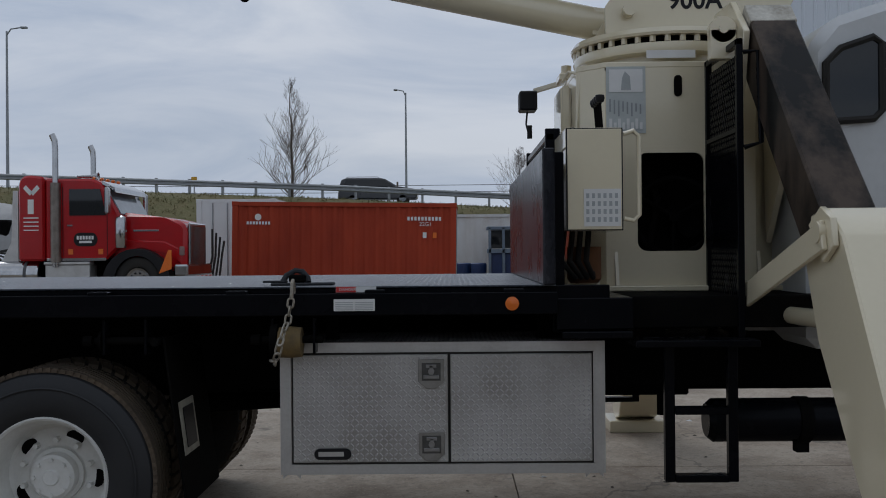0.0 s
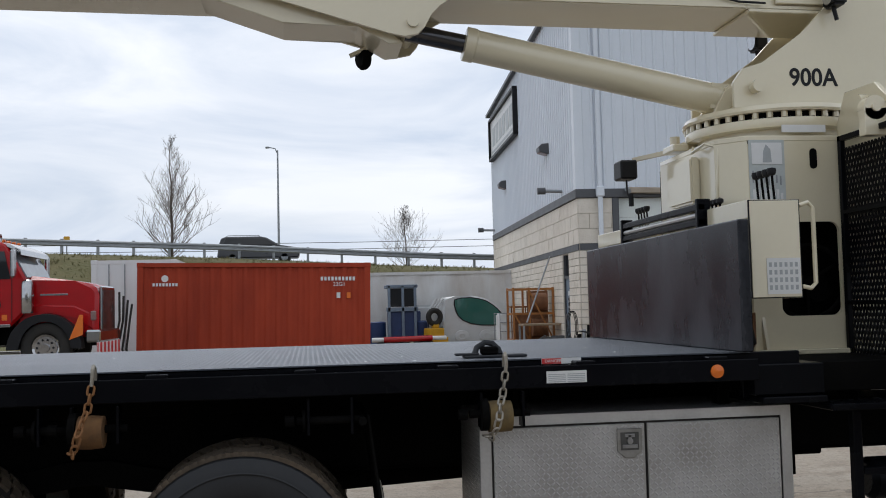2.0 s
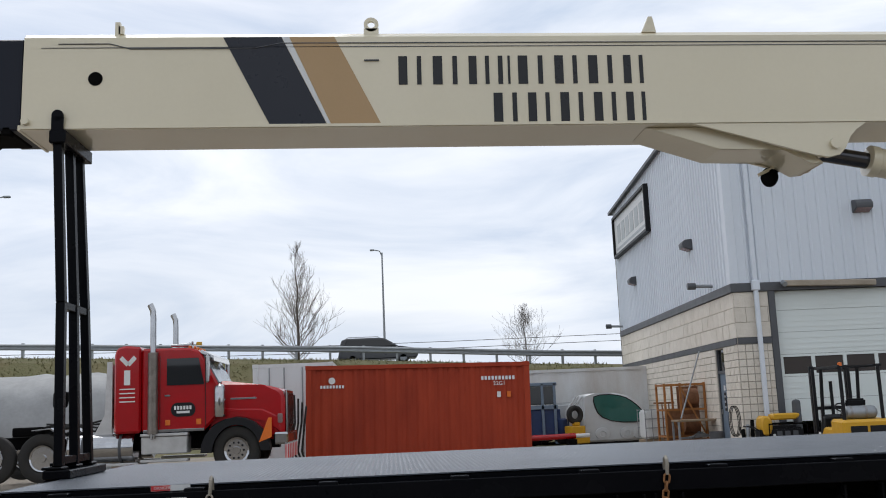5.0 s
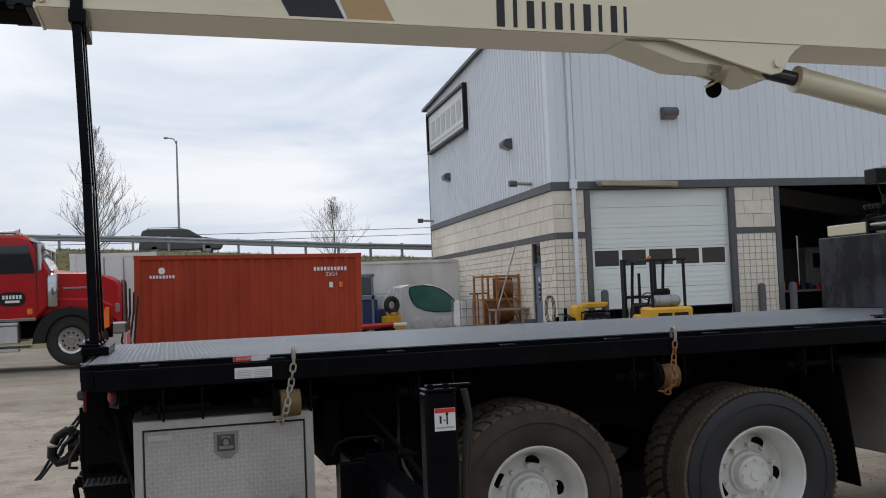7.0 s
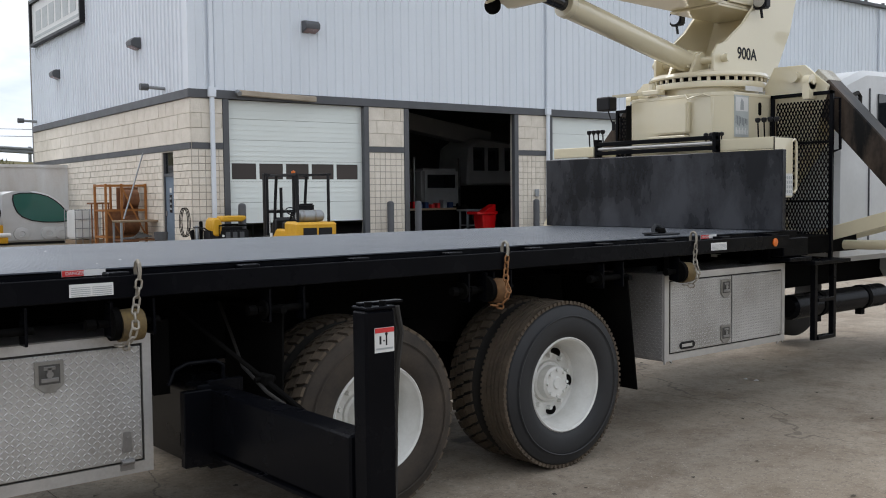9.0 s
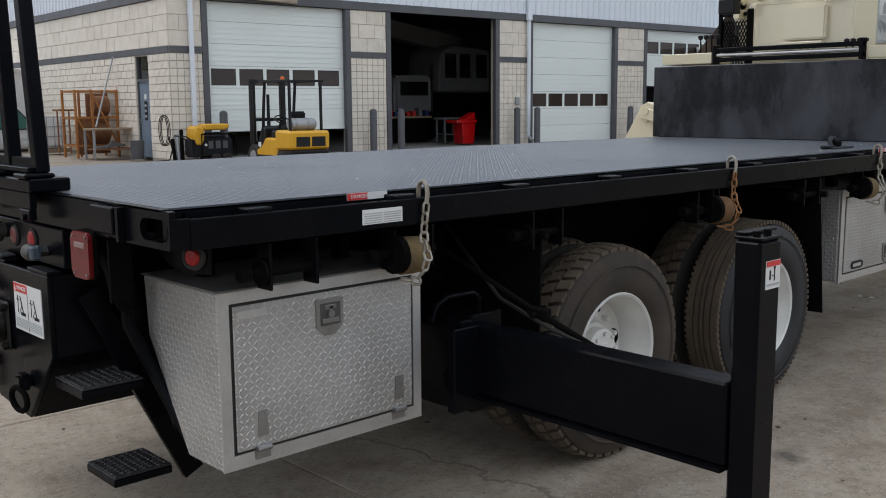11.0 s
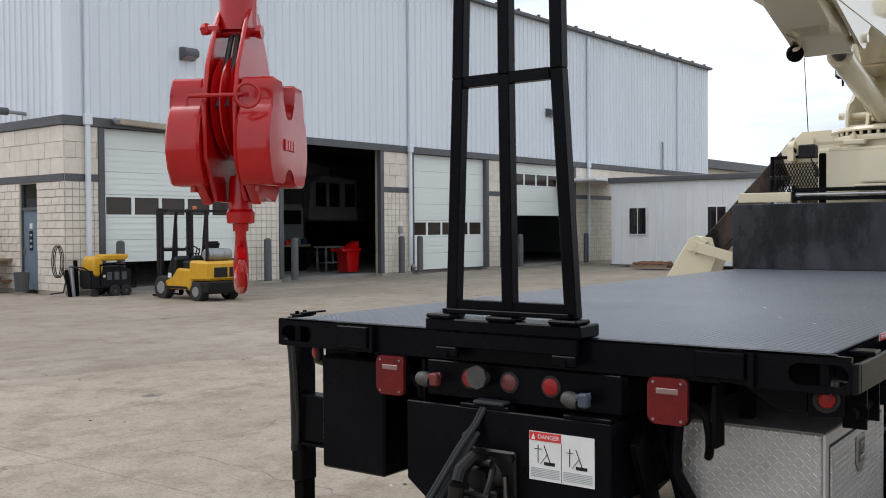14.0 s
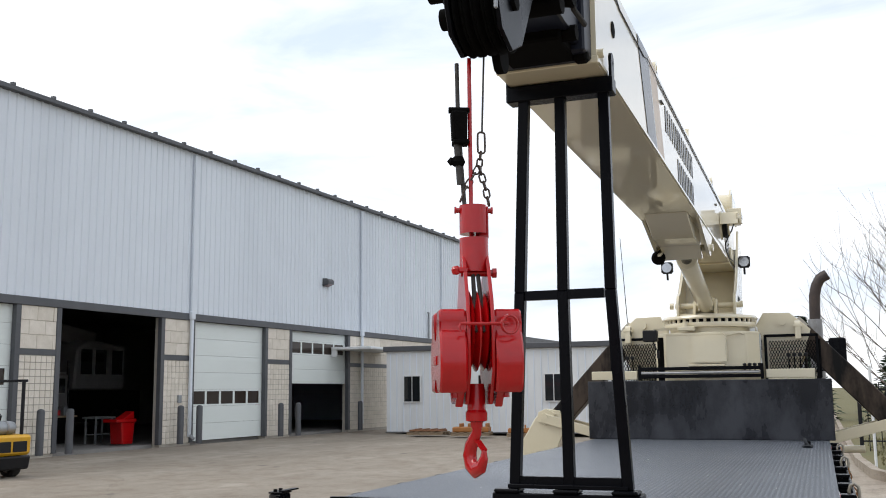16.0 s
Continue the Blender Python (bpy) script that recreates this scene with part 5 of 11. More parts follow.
    for k in (0.0, 0.014):
        P("hanging_strap", WEB, TRUCK, lambda b: tube(b, [(-0.10, 1.30 - k, 1.04), (-0.125, 1.32 - k, 0.98), (-0.19, 1.35 - k, 0.90), (-0.30, 1.40 - k, 0.74), (-0.39, 1.46 - k, 0.60), (-0.42, 1.47 - k, 0.57), (-0.39, 1.44 - k, 0.58),
                                                      (-0.27, 1.38 - k, 0.73), (-0.17, 1.33 - k, 0.89), (-0.13, 1.31 - k, 0.95)], 0.0085, 8), "dark webbing strap hanging in a loop")
    P("strap_knot", WEB, TRUCK, lambda b: lathe(b, [(0.0, -0.03), (0.025, -0.01), (0.025, 0.015), (0.0, 0.03)], (-0.14, 1.335, 0.93), (0.2, 0.3, 1), 10))
    P("strap_end", WEB, TRUCK, lambda b: box(b, -0.11, -0.05, 1.20, 1.34, 1.051, 1.066, 0.006))
    # warning decal
    dcl = P("warning_decal", PAPER, TRUCK, lambda b: box(b, -0.1085, -0.1055, 0.822, 1.088, 0.800, 0.978), "white and red danger label with two small diagrams")
    P("red_band", DECALRED, dcl, lambda b: box(b, -0.110, -0.1087, 0.955, 1.086, 0.945, 0.976))
    text_mesh("DANGER", 0.022, on_rear(-0.1105, 1.006, 0.960), "danger_word", PAPER, dcl, 0.0006)
    P("warning_triangle", PAPER, dcl, lambda b: prism(b, [(1.078, 0.949), (1.060, 0.949), (1.069, 0.970)], "x", -0.1112, -0.1102))
    P("divider", INK, dcl, lambda b: box(b, -0.1097, -0.1087, 0.953, 0.9545, 0.802, 0.944))
    for y0 in (1.02, 0.89):
        P("diagram", INK, dcl, lambda b: (beam(b, (-0.1092, y0 + 0.03, 0.865), (-0.1092, y0 + 0.03, 0.93), 0.002, 0.003, up=(1, 0, 0)), beam(b, (-0.1092, y0 + 0.045, 0.915), (-0.1092, y0 + 0.015, 0.915), 0.002, 0.002, up=(1, 0, 0)),
                                          beam(b, (-0.1092, y0 - 0.02, 0.87), (-0.1092, y0 + 0.005, 0.93), 0.002, 0.004, up=(1, 0, 0)), box(b, -0.1097, -0.1087, y0 - 0.04, y0 + 0.005, 0.858, 0.870),
                                          beam(b, (-0.1092, y0 + 0.02, 0.862), (-0.1092, y0 - 0.01, 0.90), 0.002, 0.002, up=(1, 0, 0))))
    for i in range(6):
        z = 0.842 - i * 0.006
        P("text_bar", DECALGREY, dcl, lambda b: (box(b, -0.1097, -0.1087, 0.962, 1.080, z, z + 0.003), box(b, -0.1097, -0.1087, 0.830, 0.946, z, z + 0.003)), "plain grey text bar")
    # folding steps beside the box
    P("step_stringer", BLACK, TRUCK, lambda b: (beam(b, (0.02, 0.72, 0.97), (0.40, 0.72, 0.20), 0.03, 0.085, 0.003, up=(1, 0, 0)), beam(b, (0.14, 0.68, 1.02), (0.30, 0.60, 0.42), 0.014, 0.05, up=(1, 0, 0))))
    for x, y, z in ((-0.02, 0.70, 0.655), (0.10, 0.755, 0.285)):
        st = P("step", BLACK, TRUCK, lambda b: box(b, x - 0.06, x + 0.17, y - 0.12, y + 0.12, z - 0.035, z - 0.004, 0.004), "black serrated steel step")
        P("grip_plate", STEP, st, lambda b: box(b, x - 0.058, x + 0.168, y - 0.118, y + 0.118, z - 0.0038, z + 0.003, 0.002))
        P("grip_tooth", STEP, st, lambda b: [lathe(b, [(0.009, 0), (0.007, 0.005), (0.0, 0.005)], (x - 0.045 + 0.028 * i, y - 0.10 + 0.026 * j + 0.012 * (i % 2), z + 0.003), (0, 0, 1), 6) for i in range(8) for j in range(8)] and b)["kind"] = "stuff"


STEP = tread(mat("grip_step", (0.012, 0.012, 0.013), (0.035, 0.034, 0.033), 0.55, scale=8, fine=60, bump=0.3), 0.034, 0.005, 0.8, (0.13, 0.13, 0.13), 0.15)
rear_end()


def side_labels():
    for x in (5.07, 0.77):
        d = P("info_decal", PAPER, TRUCK, lambda b: box(b, x - 0.09, x + 0.09, -0.0325, -0.0302, DZ - 0.105, DZ - 0.053), "white information label with grey text bars")
        for i in range(5):
            z = DZ - 0.066 - i * 0.008
            P("text_bar", DECALGREY, d, lambda b: (box(b, x - 0.082, x - 0.005, -0.0338, -0.0327, z - 0.003, z), box(b, x + 0.003, x + 0.082, -0.0338, -0.0327, z - 0.003, z)), "plain grey text bar")
        e = P("danger_decal", PAPER, TRUCK, lambda b: box(b, x - 0.09, x + 0.09, 0.0515, 0.0542, DZ - 0.027, DZ - 0.001), "narrow red and white danger strip")
        P("red_band", DECALRED, e, lambda b: box(b, x - 0.089, x - 0.001, 0.0500, 0.0513, DZ - 0.026, DZ - 0.002))
        text_mesh("DANGER", 0.019, on_side(x - 0.038, 0.0495, DZ - 0.014), "danger_word", PAPER, e, 0.0006)
    P("amber_marker", AMBER, TRUCK, lambda b: lathe(b, [(0.030, 0), (0.030, 0.008), (0.0, 0.016)], (5.76, -0.030, DZ - 0.078), (0, -1, 0), 18), "round amber side marker")


side_labels()

# bulkhead ---------------------------------------------------------------------
P("bulkhead", BULK, TRUCK, lambda b: box(b, DL, DL + 0.055, 0.0, DW, DZ + 0.001, 1.925, 0.006), "scuffed blue-black steel bulkhead plate")
for y_ in (0.14, DW - 0.20):
    P("bulkhead_post", BLACK, TRUCK, lambda b: box(b, DL + 0.057, DL + 0.11, y_, y_ + 0.06, 1.10, 1.92, 0.004))
P("crane_subframe", CHASSIS, TRUCK, lambda b: box(b, 6.31, 7.24, 0.12, DW - 0.12, 1.118, 1.2605, 0.006))
P("bulkhead_foot", BLACK, TRUCK, lambda b: box(b, DL + 0.061, DL + 0.40, 0.02, DW - 0.02, 1.12, 1.262, 0.006))


# platforms and ladder before the pedestal -------------------------------------
for side_ in (0, 1):
    f_ = (lambda y: y) if not side_ else (lambda y: DW - y)
    ya, yb = sorted((f_(-0.04), f_(0.62)))
    P("platform", BLACK, TRUCK, lambda b: box(b, 5.98, 6.29, ya + 0.02, yb, 1.085, 1.115, 0.004), "black grip-plate platform")
    P("platform", BLACK, TRUCK, lambda b: box(b, 6.30, 6.84, ya, yb, 1.045, 1.075, 0.004), "black grip-plate platform")
    yl = f_(0.06)
    P("ladder", BLACK, TRUCK, lambda b: ([box(b, x - 0.022, x + 0.022, yl - 0.022, yl + 0.022, 0.44, 1.044, 0.004) for x in (6.46, 6.74)],
                                         [box(b, 6.482, 6.718, yl - 0.03, yl + 0.03, z - 0.02, z + 0.012, 0.003) for z in (0.46, 0.76)]), "black steel ladder step")


# cab ----------------------------------------------------------------------------
def cab():
    B0 = set(bpy.data.objects)
    P("cab_body", OFFWHITE, TRUCK, lambda b: prism(b, [(7.28, 1.0), (9.05, 1.0), (9.10, 1.75), (8.95, 2.05), (8.72, 2.58), (8.45, 2.68), (7.75, 2.66), (7.40, 2.55), (7.28, 2.40)], "y", 0.26, DW - 0.26, 0.05), "white truck cab seen from behind")
    P("hood", OFFWHITE, TRUCK, lambda b: prism(b, [(9.05, 0.75), (10.5, 0.75), (10.5, 1.55), (9.08, 1.82)], "y", 0.34, DW - 0.34, 0.08))
    for y0, y1 in ((0.245, 0.258), (DW - 0.258, DW - 0.245)):
        P("rear_side_window", DARKGLASS, TRUCK, lambda b: prism(b, [(7.36, 2.09), (7.40, 2.06), (7.58, 2.07), (7.62, 2.11), (7.62, 2.42), (7.58, 2.45), (7.43, 2.40), (7.36, 2.33)], "y", y0, y1), "dark cab side window")
        P("window_seal", RUBBER, TRUCK, lambda b: tube(b, [(7.36, y0, 2.09), (7.40, y0, 2.06), (7.58, y0, 2.07), (7.62, y0, 2.11), (7.62, y0, 2.42), (7.58, y0, 2.45), (7.43, y0, 2.40), (7.36, y0, 2.33)], 0.018, 6, True))
        P("door_window", DARKGLASS, TRUCK, lambda b: prism(b, [(7.95, 1.95), (8.75, 1.95), (8.62, 2.46), (7.95, 2.46)], "y", y0, y1))
        P("panel_line", TRIM, TRUCK, lambda b: box(b, 7.80, 7.812, y0 + 0.004, y1 + 0.004, 1.15, 2.50))
    for y in (0.5, DW - 0.5):
        P("front_wheel", RUBBER, TRUCK, lambda b: lathe(b, [(r, h) for r, h in TYRE + [(0.506, 0.21)] + [(r, 0.265 - h) for r, h in reversed(TYRE)]], (9.35, y - 0.13, 0.52), (0, 1, 0), 40, True))
    st = P("exhaust_pipe", mat("burnt_steel", (0.085, 0.062, 0.052), (0.035, 0.030, 0.028), 0.55, 0.4, scale=4, fine=40, bump=0.1), TRUCK, lambda b: tube(b, [(8.95, 0.12, 1.2), (8.95, 0.12, 2.7), (8.95, 0.11, 3.0), (8.95, 0.08, 3.13), (8.95, 0.03, 3.22), (8.95, -0.06, 3.27)], 0.068, 14), "dark rusty exhaust stack with a curved tip")
    P("heat_shield", STEEL, st, lambda b: lathe(b, [(0.085, 0), (0.085, 0.75), (0.078, 0.75), (0.078, 0)], (8.95, 0.12, 1.95), (0, 0, 1), 18, True))
    P("mirror", BLACK, TRUCK, lambda b: (box(b, 8.7, 8.78, -0.22, -0.02, 2.0, 2.45, 0.02), tube(b, [(8.75, 0.26, 2.4), (8.75, -0.1, 2.4)], 0.014, 6), tube(b, [(8.75, 0.26, 2.05), (8.75, -0.1, 2.05)], 0.014, 6)))
    for o in set(bpy.data.objects) - B0:
        if o.parent == TRUCK:
            o.location.x = -0.12
    P("antenna", INK, TRUCK, lambda b: tube(b, [(8.52, 2.15, 2.55), (8.52, 2.46, 2.72), (8.52, 2.52, 3.86)], 0.008, 5, taper=0.004), "thin black whip antenna")


cab()


# ---- the boom crane ----
CRANE = thing("boom_crane", None, "cream telescopic boom crane mounted behind the truck cab", "crane")
CX, CY = 6.74, 1.22     # slewing axis
BY0, BY1 = 0.97, 1.435   # boom sides


def placed(build, m):
    """Builds parts of the crane and sets them by the local pose m."""
    before = set(CRANE.children)
    build()
    for o in CRANE.children:
        if o not in before:
            o.matrix_basis = m @ o.matrix_basis


def pedestal():
    c = 0.13
    x0, x1, y0, y1 = 6.20, 7.22, 0.68, 1.76
    z0, z1 = 1.277, 2.415
    # near and far side plates with a round-cornered opening
    n = 32
    hole, outer = [], []
    hx, hz, hw, hh, r = 6.66, 1.73, 0.17, 0.25, 0.05
    for i in range(n):
        q, k = divmod(i, n // 4)
        a = math.pi / 2 * (q + k / (n // 4 - 1))
        sx, sz = ((1, 1), (-1, 1), (-1, -1), (1, -1))[q]
        hole.append((hx + sx * (hw - r) + r * math.cos(a), hz + sz * (hh - r) + r * math.sin(a)))
        ox, oz = ((x1 - c, z1), (x0 + c, z1), (x0 + c, z0), (x1 - c, z0))[q]
        outer.append((ox, oz))
    # spread the outline's points along the edges
    cxm, czm = (x0 + x1) / 2, (z0 + z1) / 2
    outer = []
    for hxp, hzp in hole:
        dx, dz = hxp - hx, hzp - hz
        k = min(((x1 - c) - cxm) / max(abs(dx), 1e-6), (z1 - czm) / max(abs(dz), 1e-6))
        outer.append((cxm + dx * k, czm + dz * k))
    for a0, a1 in ((y0, y0 + 0.02), (y1 - 0.02, y1)):
        P("pedestal_side", CREAM, CRANE, lambda b: plate_with_hole(b, outer, hole, "y", a0, a1), smooth=0)
    for sx, xs in ((1, x0), (-1, x1)):
        P("pedestal_face", CREAM, CRANE, lambda b: prism(b, [(xs, y0 + c), (xs, y1 - c), (xs + sx * 0.02, y1 - c), (xs + sx * 0.02, y0 + c)], "z", z0, z1))
        for yy, sy in ((y0, 1), (y1, -1)):
            P("pedestal_chamfer", CREAM, CRANE, lambda b: prism(b, [(xs, yy + sy * c), (xs + sx * c, yy), (xs + sx * c, yy + sy * 0.02), (xs + sx * 0.02, yy + sy * c)], "z", z0, z1))
    P("pedestal_top", CREAM, CRANE, lambda b: prism(b, [(x0 + c, y0), (x1 - c, y0), (x1, y0 + c), (x1, y1 - c), (x1 - c, y1), (x0 + c, y1), (x0, y1 - c), (x0, y0 + c)], "z", z1, z1 + 0.03, 0.004))
    P("base_flange", CREAM, CRANE, lambda b: box(b, x0 - 0.06, x1 + 0.06, y0 - 0.05, y1 + 0.05, z0 + 0.001, z0 + 0.028, 0.004))
    for x in (6.28, 6.38, 6.98, 7.1):
        for yy, s in ((y0, -1), (y1, 1)):
            P("gusset", CREAM, CRANE, lambda b: prism(b, [(yy, z0 + 0.03), (yy + s * 0.045, z0 + 0.03), (yy, z0 + 0.20)], "x", x - 0.008, x + 0.008))
    for yy in (0.88, 1.05, 1.40, 1.56):
        P("gusset", CREAM, CRANE, lambda b: prism(b, [(x0, z0 + 0.03), (x0 - 0.05, z0 + 0.03), (x0, z0 + 0.18)], "y", yy - 0.008, yy + 0.008))
    P("inner_wheel_guard", CHASSIS, CRANE, lambda b: (ring(b, (6.70, 0.80, 1.66), (0.2, 1, 0.1), 0.20, 0.014, 32, 8), [tube(b, [(6.70, 0.80, 1.66), (6.70 + 0.2 * math.cos(a), 0.80, 1.66 + 0.2 * math.sin(a))], 0.010, 6) for a in (0.5, 2.6, 4.7)],
                                                      cyl(b, (6.70, 0.78, 1.66), (6.70, 1.1, 1.7), 0.03, 12), tube(b, [(6.55, 0.85, 1.95), (6.62, 0.82, 1.75), (6.58, 0.84, 1.5)], 0.02, 8)))
    # added black block: the shade inside the pedestal is put into its colour
    P("gear_housing", CHASSIS, CRANE, lambda b: (box(b, x0 + 0.03, x1 - 0.03, 0.98, y1 - 0.03, z0 + 0.03, z1 - 0.01, 0.01), cyl(b, (6.62, 0.90, 1.90), (6.62, 1.1, 1.90), 0.09, 16), cyl(b, (6.80, 0.86, 1.62), (6.80, 1.1, 1.62), 0.07, 16)), "black filler block added to darken the inside of the pedestal")
    P("hatch", CREAM, CRANE, lambda b: box(b, x0 - 0.06, x0 - 0.001, 1.00, 1.36, 2.12, 2.38, 0.012, 2), "cream cover box on the pedestal")
    P("hatch_ledge", CREAM, CRANE, lambda b: box(b, x0 - 0.07, x0 - 0.001, 1.02, 1.40, 2.085, 2.105, 0.004))
    for y in (1.08, 1.13, 1.18, 1.24):
        P("hose_tail", CREAM, CRANE, lambda b: tube(b, [(x0 - 0.04, y, 2.10), (x0 - 0.06, y - 0.01, 2.05), (x0 - 0.05, y - 0.04, 2.0)], 0.010, 6))
    P("cable_loom", CREAM, CRANE, lambda b: tube(b, [(x0 - 0.02, 1.05, 2.44), (x0 - 0.05, 1.0, 2.40), (x0 - 0.03, 0.86, 2.43), (x0 + 0.02, 0.80, 2.40), (x0 + 0.0, 0.80, 2.1), (x0 + 0.0, 0.82, 2.0)], 0.008, 6))
    P("slot", CHASSIS, CRANE, lambda b: prism(b, [(6.70 + q[1], 2.32 + q[0]) for q in stadium(0, 0, 0.055, 0.020)], "y", 0.674, 0.6795))
    # load chart
    d = P("load_chart", mat("pale_chart", (0.50, 0.53, 0.52), (0.40, 0.43, 0.42), 0.4, scale=10, fine=60, bump=0.02), CRANE, lambda b: box(b, 6.335, 6.535, 0.675, 0.679, 2.08, 2.42), "grey load chart with a bar diagram")
    P("chart_top", PAPER, d, lambda b: box(b, 6.350, 6.520, 0.672, 0.6745, 2.29, 2.405))
    P("chart_drawing", DECALGREY, d, lambda b: prism(b, [(6.41, 2.30), (6.46, 2.30), (6.455, 2.37), (6.43, 2.395), (6.415, 2.36)], "y", 0.670, 0.6718))
    for i in range(8):
        x = 6.350 + i * 0.022
        P("chart_bar", GALV, d, lambda b: box(b, x, x + 0.008, 0.672, 0.6745, 2.19 - (i % 3) * 0.012, 2.255 - i * 0.004))
        P("chart_bar", PAPER, d, lambda b: box(b, x, x + 0.014, 0.672, 0.6745, 2.10, 2.155 - (i % 2) * 0.02))
    # slewing ring
    P("slewing_ring", CREAM, CRANE, lambda b: lathe(b, [(0.43, 0), (0.43, 0.06), (0.495, 0.065), (0.50, 0.09), (0.495, 0.115), (0.44, 0.12)], (CX, CY, 2.445), (0, 0, 1), 56))
    P("ring_gap", CHASSIS, CRANE, lambda b: lathe(b, [(0.465, 0), (0.465, 0.035)], (CX, CY, 2.563), (0, 0, 1), 56))
    P("ring_top", CREAM, CRANE, lambda b: lathe(b, [(0.46, 0), (0.51, 0.0), (0.515, 0.014), (0.50, 0.040), (0.40, 0.042)], (CX, CY, 2.595), (0, 0, 1), 56))
    bolt = B()
    cyl(bolt, (0, 0, 0), (0, 0, 0.034), 0.017, 6)
    bolt = link_mesh("ring_bolt", bolt, CREAM)
    for i in range(40):
        a = 2 * math.pi * i / 40
        o = new("ring_bolt", bolt)
        o.parent = CRANE
        o.location = (CX + 0.484 * math.cos(a), CY + 0.484 * math.sin(a), 2.562)
    P("ring_label", PAPER, CRANE, lambda b: prism(b, [(6.55, 2.47), (6.80, 2.47), (6.80, 2.51), (6.55, 2.51)], "y", CY - 0.505, CY - 0.497))
    P("slew_motor", CREAM, CRANE, lambda b: (box(b, 6.17, 6.27, 1.32, 1.50, 2.465, 2.51, 0.008), cyl(b, (6.22, 1.42, 2.51), (6.22, 1.42, 2.565), 0.03, 12)))


placed(pedestal, pose(-0.045, 0, -0.015))


def turret():
    poly = [(6.40, 2.672), (7.30, 2.672), (7.55, 3.10), (7.72, 3.62), (7.62, 3.74), (7.40, 3.72), (7.05, 3.34), (6.82, 3.10), (6.58, 2.93), (6.46, 2.90), (6.40, 2.82)]
    for y in (0.90, 1.50):
        P("turret_plate", CREAM, CRANE, lambda b: prism(b, poly, "y", y, y + 0.028, 0.004), "cream turret side plate")
    P("turret_web", CREAM, CRANE, lambda b: (prism(b, [(7.0, 2.69), (7.03, 2.69), (7.42, 3.5), (7.38, 3.5)], "y", 0.929, 1.499), box(b, 6.42, 7.3, 0.929, 1.499, 2.672, 2.695)))
    for y in (0.855, 1.59):
        P("pivot_boss", CREAM, CRANE, lambda b: cyl(b, (6.52, y - 0.02, 2.79), (6.52, y + 0.02, 2.79), 0.035, 18))
    for y0 in (1.10, 1.32):
        P("cylinder_lug", CREAM, CRANE, lambda b: prism(b, [(6.36, 2.675), (6.62, 2.675), (6.60, 2.78), (6.52, 2.86), (6.44, 2.82)], "y", y0, y0 + 0.03, 0.004))
    text_mesh("900A", 0.14, on_side(6.875, 0.8985, 2.845), "model_number", INK, CRANE, 0.0012, sx=0.95, bold=0.0026)
    P("winch_drum", CREAM, CRANE, lambda b: (cyl(b, (7.35, 0.95, 4.0), (7.35, 1.49, 4.0), 0.16, 24), lathe(b, [(0.22, 0), (0.22, 0.02)], (7.35, 0.95, 4.0), (0, 1, 0), 24), lathe(b, [(0.22, 0), (0.22, 0.02)], (7.35, 1.47, 4.0), (0, 1, 0), 24), box(b, 7.1, 7.6, 0.93, 0.95, 3.80, 4.1), box(b, 7.1, 7.6, 1.49, 1.51, 3.80, 4.1)))


placed(turret, pose(-0.075, 0, -0.05))


